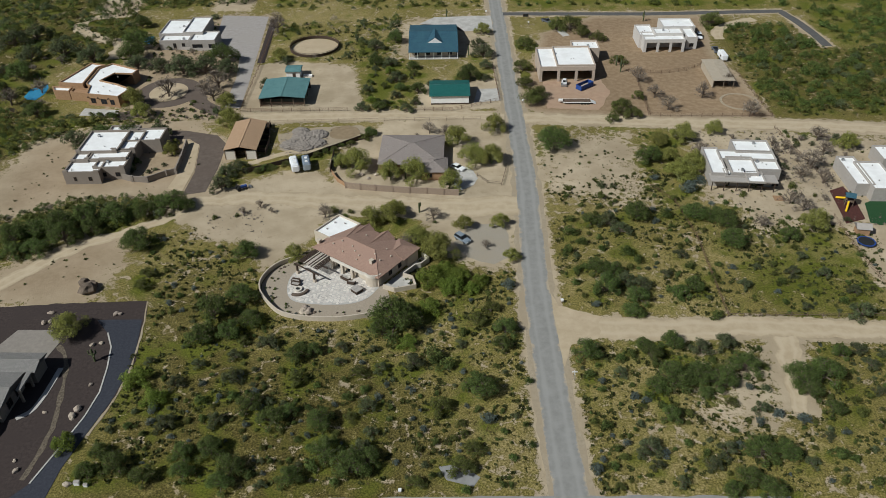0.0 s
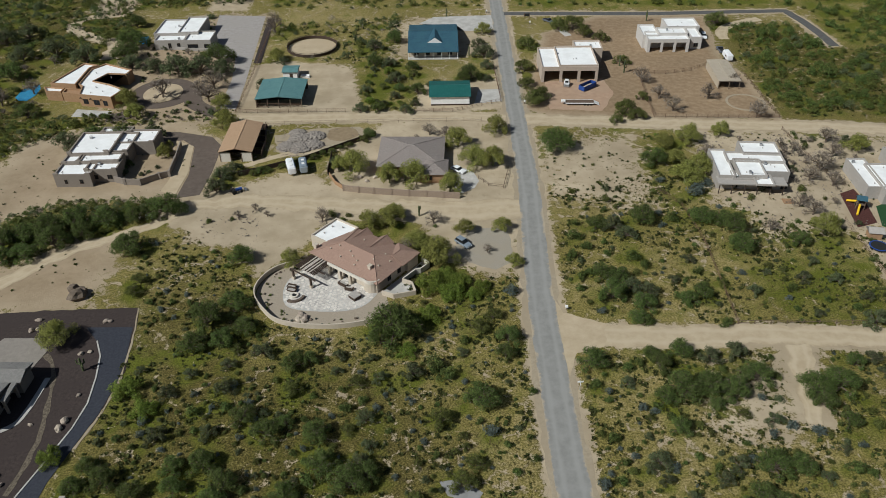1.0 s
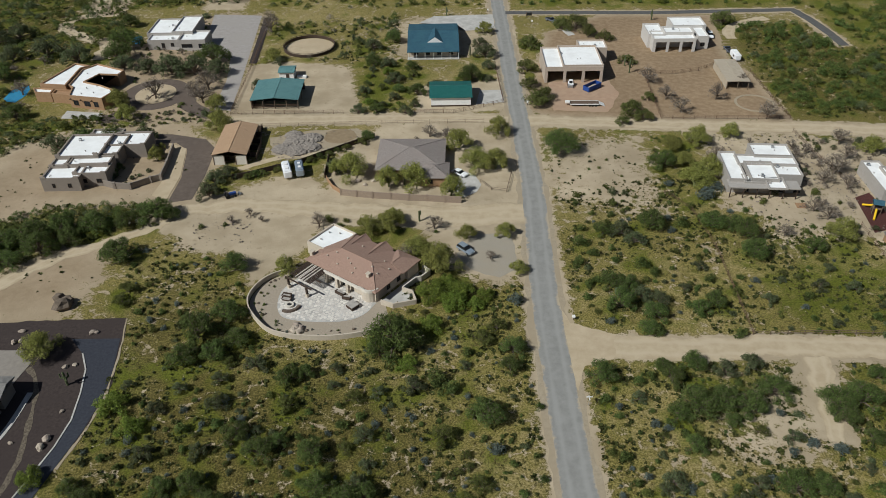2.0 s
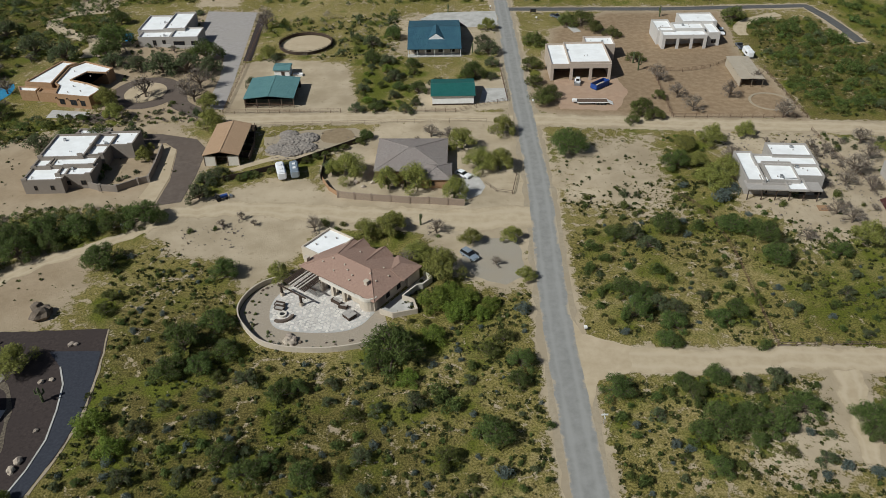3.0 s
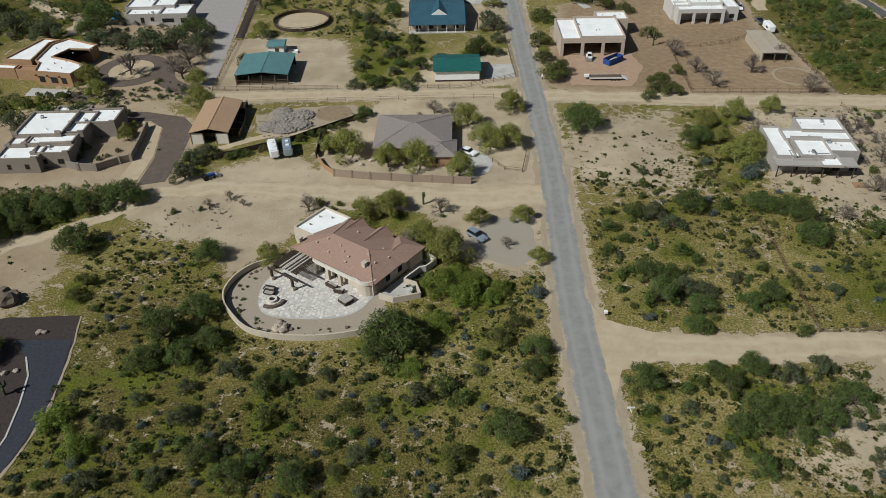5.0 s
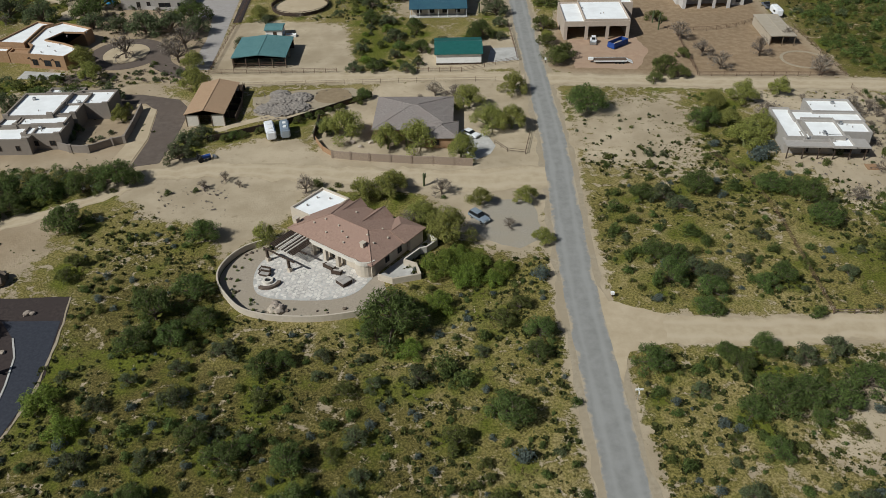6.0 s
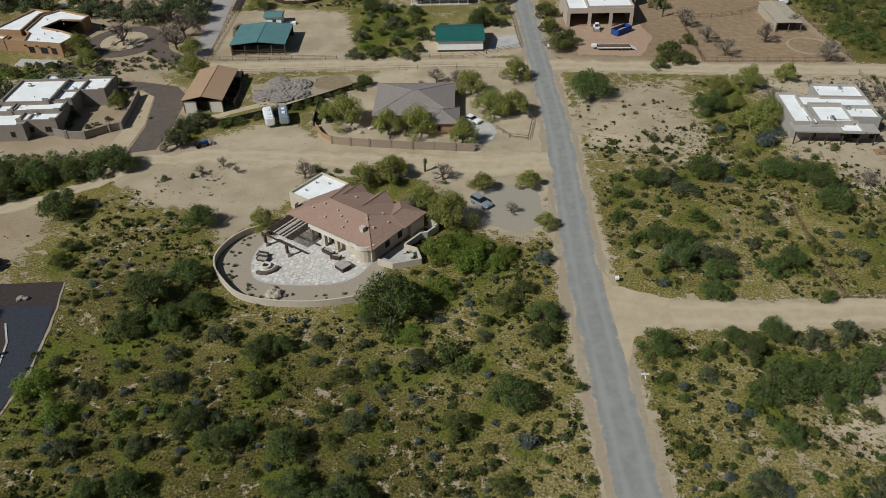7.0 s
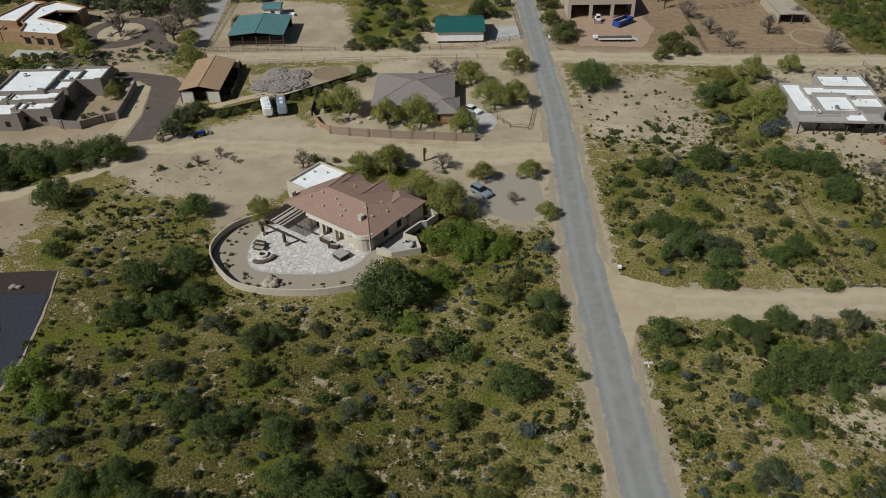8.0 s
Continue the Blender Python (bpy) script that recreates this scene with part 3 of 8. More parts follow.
for poly, edge in ((NEAR_SLOPE, 14), (NORTH_EAST_SCRUB, 10), (WEST_SCRUB, 12)):
    DARKER = np.maximum(DARKER, soften(inside(poly, MX, MY), edge))
nx, ny = len(GX), len(GY)
ground_mesh = bpy.data.meshes.new("ground")
co = np.stack([MX, MY, np.zeros_like(MX)], -1).reshape(-1, 3)
idx = np.arange(nx * ny).reshape(ny, nx)
quads = np.stack([idx[:-1, :-1], idx[:-1, 1:], idx[1:, 1:], idx[1:, :-1]], -1).reshape(-1, 4)
ground_mesh.from_pydata(co.tolist(), [], quads.tolist())
for zone_name, values in (("bare", BARE), ("green", GREEN), ("red", RED), ("dense", DARKER)):
    ground_mesh.attributes.new(zone_name, "FLOAT", "POINT").data.foreach_set("value", values.ravel().astype(np.float32))
ground_mesh.materials.append(ground_material())
tagged(new("ground", ground_mesh), "sandy desert ground with dry grass and green patches", "ground", kind="structure")

wheel_strip("road", dense(smooth_line(MAIN_ROAD), 1.5), (6.2, 5.7), -0.1, 0.05, ROAD, "worn light grey asphalt rural road", wander=0.2)
strip("road_shoulder", dense(smooth_line(MAIN_ROAD), 1.5), (8.4, 8.0), -0.1, 0.025, SHOULDER, "sandy tan shoulder along the asphalt road", "road shoulder", wander=1.0, seed=5)
strip("front_street", dense(FRONT_STREET), (8.0, 8.0), -0.1, 0.045, ASPHALT, "grey asphalt cross street", "road", wander=0.3)
strip("far_street", dense(FAR_STREET), (3.8, 3.8), -0.1, 0.06, FADED, "dark asphalt lane bending away", "road", wander=0.3)
wheel_strip("upper_lane_west", dense(UPPER_LANE_W), (6.4, 5.6), -0.1, 0.035, DIRT_ROAD, "pale packed dirt lane", "dirt road", wander=1.0)
wheel_strip("upper_lane_east", dense(UPPER_LANE_E), (7.0, 6.6), -0.1, 0.035, DIRT_ROAD, "pale packed dirt lane", "dirt road", wander=1.2, seed=2)
wheel_strip("middle_lane", dense(smooth_line(MIDDLE_LANE), 1.5), (5.0, 10.0), -0.1, 0.03, DIRT_ROAD, "wide packed dirt driveway", "dirt road", wander=2.2, seed=3)
wheel_strip("lower_lane", dense(smooth_line(LOWER_LANE), 1.5), (8.0, 5.4), -0.1, 0.036, DIRT_ROAD, "pale packed dirt side lane", "dirt road", wander=1.6, seed=4)
slab("lane_mouth", ragged([(24.4, 138.8), (26.6, 133.6), (35.0, 129.5), (33.6, 121.8), (27.6, 120.5), (25.2, 113.8), (23.3, 122.4)], 0.9, 1.5), -0.1, 0.04, LANE, "flared dirt mouth of the side lane", "dirt road")
wheel_strip("north_west_track", dense(smooth_line([(-124.5, 282.6), (-127.5, 298.3), (-140.5, 306.2), (-150.9, 316.9), (-149.5, 328.4), (-133.5, 331.8)]), 1.5), (7.0, 5.0), -0.1, 0.03, DIRT_ROAD, "pale dirt track looping through the scrub", "dirt road", wander=2.0, seed=11)
wheel_strip("shed_track", dense(smooth_line([(111.6, 292.9), (112.6, 301.4), (119.4, 308.8), (132.4, 314.8)]), 1.5), (4.5, 4.5), -0.1, 0.03, DIRT_ROAD, "dirt track behind the shed", "dirt road", wander=1.0, seed=12)
slab("teal_house_drive", [(-8.1, 315.2), (-1.9, 323.0), (22.3, 324.0), (22.5, 307.9), (10.6, 305.9), (7.5, 312.5)], -0.1, 0.045, CONCRETE, "pale concrete drive beside the teal-roofed house", "driveway")
wheel_strip("lane_branch", dense(smooth_line(LANE_BRANCH), 1.5), (6.0, 3.0), -0.1, 0.031, DIRT_ROAD, "dirt track branching off the lane", "dirt road", wander=1.4, seed=6)


# ---- building kit ----
def local(ob_ang, cx, cy, x, y):
    c, s = math.cos(radians(ob_ang)), math.sin(radians(ob_ang))
    return c * (x - cx) + s * (y - cy), -s * (x - cx) + c * (y - cy)


def house_base(name, label, category, ang, ref):
    """An empty at the middle of the block ref (x0, y0, x1, y1 in axes turned by ang), and that middle."""
    mx, my = (ref[0] + ref[2]) / 2, (ref[1] + ref[3]) / 2
    c, s = math.cos(radians(ang)), math.sin(radians(ang))
    return thing(name, label, category, c * mx - s * my, s * mx + c * my, ang), mx, my


def window(parent, x, y, z, w, h, facing="-y"):
    """A framed window on a wall face; the frame stands proud, the pane sits back in it."""
    bm, pane = bmesh.new(), bmesh.new()
    t = 0.09
    if facing in ("-y", "+y"):
        k = -1 if facing == "-y" else 1
        y0, y1 = sorted((y - 0.02 * k, y + 0.07 * k))
        for r in ((x - w / 2, z, x + w / 2, z + t), (x - w / 2, z + h - t, x + w / 2, z + h), (x - w / 2, z + t, x - w / 2 + t, z + h - t), (x + w / 2 - t, z + t, x + w / 2, z + h - t), (x - t / 3, z + t, x + t / 3, z + h - t)):
            box(bm, r[0], y0, r[1], r[2], y1, r[3])
        y0, y1 = sorted((y - 0.02 * k, y + 0.03 * k))
        box(pane, x - w / 2 + t, y0, z + t, x + w / 2 - t, y1, z + h - t)
    else:
        k = -1 if facing == "-x" else 1
        x0, x1 = sorted((x - 0.02 * k, x + 0.07 * k))
        for r in ((y - w / 2, z, y + w / 2, z + t), (y - w / 2, z + h - t, y + w / 2, z + h), (y - w / 2, z + t, y - w / 2 + t, z + h - t), (y + w / 2 - t, z + t, y + w / 2, z + h - t), (y - t / 3, z + t, y + t / 3, z + h - t)):
            box(bm, x0, r[0], r[1], x1, r[2], r[3])
        x0, x1 = sorted((x - 0.02 * k, x + 0.03 * k))
        box(pane, x0, y - w / 2 + t, z + t, x1, y + w / 2 - t, z + h - t)
    fr = part("window", bm, DARK_WOOD, parent)
    part("pane", pane, GLASS, fr)
    return fr


def parapet_block(parent, x0, y0, x1, y1, h, wall, roof, rim=0.32, drop=0.4, openings=(), z0=0.0):
    """A flat-roofed block: walls with thickness carried up as a parapet round a sunken roof; openings (a0, a1, top) go through its -y wall."""
    bm = bmesh.new()
    t = rim
    spans, x = [], x0
    for a0, a1, top in openings:
        box(bm, x, y0, 0, a0, y0 + t, top)
        spans.append(top)
        x = a1
    if openings:
        box(bm, x, y0, 0, x1, y0 + t, openings[0][2])
        box(bm, x0, y0, openings[0][2], x1, y0 + t, h)
    else:
        box(bm, x0, y0, z0, x1, y0 + t, h)
    box(bm, x0, y1 - t, z0, x1, y1, h)
    box(bm, x0, y0 + t, z0, x0 + t, y1 - t, h)
    box(bm, x1 - t, y0 + t, z0, x1, y1 - t, h)
    w = part("wall", bm, wall, parent)
    part("roof", boxes((x0 + t, y0 + t, h - drop - 0.2, x1 - t, y1 - t, h - drop)), roof, parent, "white coated flat roof")
    return w


def inset(pts, d):
    """The outline moved inwards by d."""
    k = len(pts)
    turn_ = 1 if sum(pts[i][0] * pts[(i + 1) % k][1] - pts[(i + 1) % k][0] * pts[i][1] for i in range(k)) > 0 else -1
    out = []
    for i in range(k):
        p = Vector(pts[i])
        a, b = (p - Vector(pts[i - 1])).normalized(), (Vector(pts[(i + 1) % k]) - p).normalized()
        na, nb = Vector((-a.y, a.x)) * turn_, Vector((-b.y, b.x)) * turn_
        m_ = (na + nb) / max(0.35, 1 + na.dot(nb))
        out.append(tuple(p + m_ * d))
    return out


def parapet_plan(parent, pts, h, wall, roof, rim=0.35, drop=0.45):
    """A flat-roofed block over any outline: one ring of wall, carried up round the sunken roof."""
    inner = inset(pts, rim)
    k = len(pts)
    verts = [(x, y, z) for ring in ((pts, 0), (pts, h), (inner, h), (inner, 0)) for (x, y), z in ((q, ring[1]) for q in ring[0])]
    faces = [(r * k + i, r * k + (i + 1) % k, ((r + 1) % 4) * k + (i + 1) % k, ((r + 1) % 4) * k + i) for r in range(4) for i in range(k)]
    bm = solid(bmesh.new(), verts, faces)
    bmesh.ops.recalc_face_normals(bm, faces=bm.faces)
    part("wall", bm, wall, parent)
    bm = prism(bmesh.new(), inset(pts, rim - 0.02), h - drop - 0.2, h - drop)
    bmesh.ops.triangulate(bm, faces=[f for f in bm.faces if len(f.verts) > 4])
    part("roof", bm, roof, parent)


def vent(parent, x, y, z, r=0.12, h=0.45, mat=STEEL):
    bm = rod(bmesh.new(), (x, y, z - 0.1), (x, y, z + h), r, r, 8)
    rod(bm, (x, y, z + h), (x, y, z + h + 0.08), r * 1.6, r * 1.3, 8)
    return part("roof_vent", bm, mat, parent)


def cooler(parent, x, y, z, w=1.0):
    bm = boxes((x - w / 2, y - w / 2, z, x + w / 2, y + w / 2, z + 0.75))
    bmesh.ops.bevel(bm, geom=list(bm.edges), offset=0.05, segments=1, affect="EDGES")
    return part("rooftop_unit", bm, STEEL, parent, "grey metal rooftop cooling unit")


def flat_house(name, label, ang, blocks, wall, roof=WHITE_ROOF, rim=0.32, openings=None, raised={}, grow=0.0):
    base, mx, my = house_base(name, label, "house", ang, blocks[0])
    rng = random.Random(len(blocks) * 7 + int(abs(mx)))
    made = []
    for i, (x0, y0, x1, y1, h) in enumerate(blocks):
        e = 0.03 * i
        b = (x0 - mx + e - grow, y0 - my + e - grow, x1 - mx - e + grow, y1 - my - e + grow)
        parapet_block(base, *b, h + 0.02 * i, wall, roof, rim, drop=0.5, openings=(openings or {}).get(i, ()), z0=raised.get(i, 0.0))
        made.append(b)
        if rim > 0.4:
            for sx in (b[0], b[2] - 1.4):
                part("parapet_step", boxes((sx + 0.01, b[1] - 0.04, h - 0.15, sx + 1.39, b[1] + rim + 0.04, h + 0.4)), wall, base)
        w, d = b[2] - b[0], b[3] - b[1]
        if w > 5 and d > 4:
            for _ in range(2):
                vent(base, rng.uniform(b[0] + 1, b[2] - 1), rng.uniform(b[1] + 1, b[3] - 1), h - 0.5, 0.1, 0.3, GREYSTUCCO)
            if i % 2 == 0:
                cooler(base, rng.uniform(b[0] + 1.2, b[2] - 1.2), rng.uniform(b[1] + 1.2, b[3] - 1.2), h - 0.5, 0.7)
    return base, made


def hip_mesh(bm, x0, y0, x1, y1, z0, z1, axis="x", ends=(True, True), thick=0.18):
    """A hipped or gabled roof over a rectangle, with thickness at its eaves; ends: whether each ridge end is hipped."""
    if axis == "x":
        half, ym = (y1 - y0) / 2, (y0 + y1) / 2
        a = (x0 + (half if ends[0] else 0), ym)
        b = (x1 - (half if ends[1] else 0), ym)
    else:
        half, xm = (x1 - x0) / 2, (x0 + x1) / 2
        a = (xm, y0 + (half if ends[0] else 0))
        b = (xm, y1 - (half if ends[1] else 0))
    c = [(x0, y0), (x1, y0), (x1, y1), (x0, y1)]
    top = [(x, y, z0) for x, y in c] + [(*a, z1), (*b, z1)]
    low = [(x, y, z - thick) for x, y, z in top]
    if axis == "x":
        faces = [(0, 1, 5, 4), (2, 3, 4, 5), (3, 0, 4), (1, 2, 5)]
    else:
        faces = [(0, 1, 4), (2, 3, 5), (3, 0, 4, 5), (1, 2, 5, 4)]
    solid(bm, top + low, faces + [tuple(i + 6 for i in f[::-1]) for f in faces] + [(i, i + 6, (i + 1) % 4 + 6, (i + 1) % 4) for i in range(4)])
    return a, b


def ridge_caps(parent, lines, mat, r=0.11):
    for p, q in lines:
        part("ridge_cap", rod(bmesh.new(), p, q, r, r, 6), mat, parent)


def pitched(parent, x0, y0, x1, y1, eave, ridge, axis, ends, roof, over=0.5, caps=True):
    a, b = hip_mesh(bm := bmesh.new(), x0 - over, y0 - over, x1 + over, y1 + over, eave, ridge, axis, ends)
    r = part("roof", bm, roof, parent)
    if caps:
        lines = [((*a, ridge), (*b, ridge))]
        cs = [(x0 - over, y0 - over, eave), (x1 + over, y0 - over, eave), (x1 + over, y1 + over, eave), (x0 - over, y1 + over, eave)]
        near = ([0, 3], [1, 2]) if axis == "x" else ([0, 1], [3, 2])
        for e, ids, p in ((ends[0], near[0], a), (ends[1], near[1], b)):
            if e:
                lines += [((*p, ridge), cs[i]) for i in ids]
        ridge_caps(parent, lines, roof)
    return r


# ---- flat-roofed houses ----
WEST_BLOCKS = [
    (-107.5, 201.3, -96.3, 213.6, 4.9),
    (-107.6, 190.7, -98.2, 197.5, 4.0),
    (-99.9, 193.0, -91.6, 198.0, 4.1),
    (-103.6, 197.1, -92.1, 201.5, 4.5),
    (-98.0, 203.1, -91.6, 214.4, 4.3),
    (-96.6, 208.6, -85.6, 216.2, 4.2),
    (-103.0, 215.3, -94.3, 218.2, 4.2),
    (-107.8, 196.7, -103.1, 207.2, 4.2),
]
west_house, WB = flat_house("house", "taupe stucco desert house with white flat roofs", 0, WEST_BLOCKS, TAUPE, rim=0.42, grow=0.45)
for bi, fx, fw in ((1, 0.72, 1.0), (1, 0.3, 0.8), (2, 0.3, 1.6), (2, 0.75, 1.4), (5, 0.3, 1.2)):
    b = WB[bi]
    window(west_house, b[0] + (b[2] - b[0]) * fx, b[1], 1.1, fw, 1.3)
O_ANG, O_X, O_Y = -13.0, -120.3, 242.6
orange_house = thing("house", "orange adobe stucco house with white flat roofs", "house", O_X, O_Y, O_ANG)
ORANGE_MAIN = [(-120.3, 242.6), (-108.6, 239.9), (-106.3, 246.3), (-112.4, 250.5), (-119.0, 253.6), (-116.2, 259.6), (-109.6, 258.8), (-108.6, 262.6), (-120.0, 268.8), (-123.7, 264.0), (-123.5, 251.0), (-121.6, 249.4)]
ORANGE_BAR = [(-132.9, 251.1), (-123.8, 249.6), (-124.0, 263.9), (-121.6, 266.2), (-127.5, 268.2)]
ORANGE_LOW = [(-135.5, 251.0), (-133.4, 247.4), (-127.9, 246.6), (-127.9, 249.9), (-133.1, 250.9)]
ORANGE_TERRACE = [(-127.6, 246.5), (-121.0, 245.0), (-121.9, 249.2), (-127.6, 249.9)]
for outline, h, top in ((ORANGE_MAIN, 4.2, WHITE_ROOF), (ORANGE_BAR, 4.7, WHITE_ROOF), (ORANGE_LOW, 3.4, WHITE_ROOF), (ORANGE_TERRACE, 3.2, ADOBE)):
    parapet_plan(orange_house, [local(O_ANG, O_X, O_Y, *p) for p in outline], h, ADOBE, top, 0.4)
for x, y in ((3.0, 2.5), (6.5, 4.0), (2.2, 6.8), (4.5, 9.0), (3.0, 15.0), (7.0, 19.0), (-5.5, 11.0), (-4.5, 17.5)):
    vent(orange_house, x, y, 3.75, 0.14, 0.35, GREYSTUCCO)
for x, w in ((2.2, 1.8), (6.2, 2.2), (9.4, 1.6)):
    window(orange_house, x, 0.0, 0.9, w, 1.8)
for x in (0.4, 4.1, 8.0):
    part("beam_end", boxes((x, -0.6, 2.9, x + 0.3, -0.02, 3.2)), DARK_WOOD, orange_house)
NORTH_BLOCKS = [
    (-109.1, 291.6, -98.4, 297.0, 3.8),
    (-97.1, 290.2, -87.8, 299.4, 4.2),
    (-111.0, 297.8, -102.0, 313.0, 4.2),
    (-101.3, 297.4, -94.0, 314.0, 4.8),
    (-97.2, 304.2, -94.6, 309.6, 3.8),
]
north_house, NB = flat_house("house", "tan stucco house with stepped white flat roofs", 0, NORTH_BLOCKS, GREYSTUCCO, rim=0.28, grow=0.4)
for bi, fx, fw in ((0, 0.5, 1.2), (0, 0.8, 1.2), (1, 0.3, 4.0), (1, 0.85, 2.4)):
    b = NB[bi]
    window(north_house, b[0] + (b[2] - b[0]) * fx, b[1], 0.6, fw, 2.0)
RV_BLOCKS = [
    (31.1, 256.2, 50.7, 274.2, 5.6),
    (37.1, 256.1, 50.8, 274.5, 6.0),
    (44.8, 273.3, 54.9, 281.2, 5.4),
]
_b = RV_BLOCKS[0]
_w = _b[2] - _b[0]
_bays = [(-_w / 2 + _w * a, -_w / 2 + _w * c, 4.1) for a, c in ((0.05, 0.32), (0.37, 0.64), (0.69, 0.95))]
RV_BLOCKS[1] = (RV_BLOCKS[1][0], _b[1] + 0.6, *RV_BLOCKS[1][2:])
rv_garage, _ = flat_house("garage_building", "pinkish beige stucco garage with three tall open bays", -1, RV_BLOCKS, PINK_STUCCO, openings={0: _bays}, raised={1: 4.9})
EAST_BLOCKS = [
    (73.3, 282.4, 88.9, 290.7, 5.0),
    (72.3, 286.7, 78.5, 298.1, 5.1),
    (78.4, 287.3, 89.3, 293.7, 5.5),
    (83.1, 295.1, 95.9, 304.7, 5.2),
    (90.0, 285.0, 94.4, 296.8, 4.7),
]
_b = EAST_BLOCKS[0]
_w = _b[2] - _b[0]
_bays = [(-_w / 2 + _w * a, -_w / 2 + _w * c, 3.7) for a, c in ((0.07, 0.32), (0.38, 0.63), (0.69, 0.93))]
east_house, EB = flat_house("house", "pale stucco house with three open garage bays", -1, EAST_BLOCKS, PALE_STUCCO, openings={0: _bays})
b = EB[4]
window(east_house, (b[0] + b[2]) / 2, b[1], 1.0, 1.6, 1.4)
PALE_BLOCKS = [
    (65.3, 190.5, 71.6, 198.8, 4.4),
    (59.7, 190.4, 63.2, 204.3, 4.2),
    (72.5, 193.2, 78.4, 198.3, 4.1),
    (63.6, 198.4, 78.6, 202.8, 4.3),
    (68.9, 202.7, 78.7, 209.4, 4.2),
    (68.8, 186.6, 72.9, 191.4, 3.8),
    (63.2, 189.5, 69.3, 192.9, 3.7),
]
pale_house, PB = flat_house("house", "pale grey stucco house with white flat roofs and porch", -5, PALE_BLOCKS, GREYSTUCCO, raised={5: 3.36, 6: 3.36}, rim=0.28, grow=0.55)
PORCH = (58.7, 187.6, 76.8, 190.1)
_mx, _my = (PALE_BLOCKS[0][0] + PALE_BLOCKS[0][2]) / 2, (PALE_BLOCKS[0][1] + PALE_BLOCKS[0][3]) / 2
_p = (PORCH[0] - _mx, PORCH[1] - _my - 0.6, PORCH[2] - _mx, PORCH[3] - _my)
part("porch_roof", boxes((_p[0], _p[1], 3.0, _p[2], _p[3] + 1.0, 3.35)), GREYSTUCCO, pale_house)
for k in range(6):
    part("porch_post", boxes((_p[0] + 0.4 + k * (_p[2] - _p[0] - 1.2) / 5, _p[1] + 0.2, 0, _p[0] + 0.62 + k * (_p[2] - _p[0] - 1.2) / 5, _p[1] + 0.42, 3.0)), DARK_WOOD, pale_house)
for k in range(5):
    window(pale_house, _p[0] + 2.5 + k * 4.0, _p[3] + 0.05, 0.3, 1.8, 2.1)
part("porch_wall", boxes((_p[0] + 0.3, _p[3] + 0.07, 0, _p[2] - 0.3, _p[3] + 0.4, 3.0)), GREYSTUCCO, pale_house)
FAR_EAST_BLOCKS = [
    (104.1, 183.4, 108.4, 198.2, 3.9),
    (107.7, 180.8, 114.4, 195.0, 4.1),
    (116.7, 196.9, 123.7, 204.7, 4.0),
]
far_east_house, _ = flat_house("house", "grey stucco house with white roof panels", -3, FAR_EAST_BLOCKS, GREYSTUCCO, rim=0.28, grow=0.35)

# ---- pitched houses, garages and shelters ----
TEAL_PLAN = (-11.6, 277.2, 7.3, 306.0)
teal_house, _mx, _my = house_base("house", "ranch house with a blue-green metal roof and front gable", "house", 0, TEAL_PLAN)
_x, _y = (TEAL_PLAN[2] - TEAL_PLAN[0]) / 2, (TEAL_PLAN[3] - TEAL_PLAN[1]) / 2
part("wall", boxes((-_x + 0.8, -_y + 2.6, 0, _x - 0.8, _y - 0.6, 2.9)), BEIGE, teal_house)
pitched(teal_house, -_x, -_y, _x, _y, 3.0, 5.6, "x", (False, False), BLUE_TEAL, 0.0)
part("gable_end", solid(bmesh.new(), [(-_x + 0.9, -_y + 0.5, 2.9), (-_x + 0.9, _y - 0.5, 2.9), (-_x + 0.9, 0, 5.2), (-_x + 1.1, -_y + 0.5, 2.9), (-_x + 1.1, _y - 0.5, 2.9), (-_x + 1.1, 0, 5.2)], [(0, 2, 1), (3, 4, 5), (0, 1, 4, 3), (1, 2, 5, 4), (2, 0, 3, 5)]), WHITE_PAINT, teal_house)
_g = _x * 0.32
hip_mesh(bm := bmesh.new(), 0.5 - _g, -_y * 0.55, 0.5 + _g * 1.1, 1.0, 4.1, 6.3, "y", (False, False), 0.15)
part("gable_roof", bm, BLUE_TEAL, teal_house)
part("gable_front", solid(bmesh.new(), [(0.5 - _g + 0.2, -_y * 0.57, 4.0), (0.5 + _g * 1.1 - 0.2, -_y * 0.57, 4.0), (0.5 + _g * 0.05, -_y * 0.57, 6.05), (0.5 - _g + 0.2, -_y * 0.57 + 0.15, 4.0), (0.5 + _g * 1.1 - 0.2, -_y * 0.57 + 0.15, 4.0), (0.5 + _g * 0.05, -_y * 0.57 + 0.15, 6.05)], [(0, 1, 2), (3, 5, 4), (0, 3, 4, 1), (1, 4, 5, 2), (2, 5, 3, 0)]), WHITE_PAINT, teal_house)
for k in range(7):
    part("porch_post", boxes((-_x + 0.3 + k * (2 * _x - 0.75) / 6, -_y + 0.25, 0, -_x + 0.45 + k * (2 * _x - 0.75) / 6, -_y + 0.4, 2.85)), WHITE_PAINT, teal_house)
part("porch_floor", boxes((-_x, -_y + 0.1, 0, _x, -_y + 2.5, 0.2)), CONCRETE, teal_house)
for k in range(4):
    window(teal_house, -_x + 3.2 + k * 4.2, -_y + 2.6, 0.8, 1.6, 1.3)

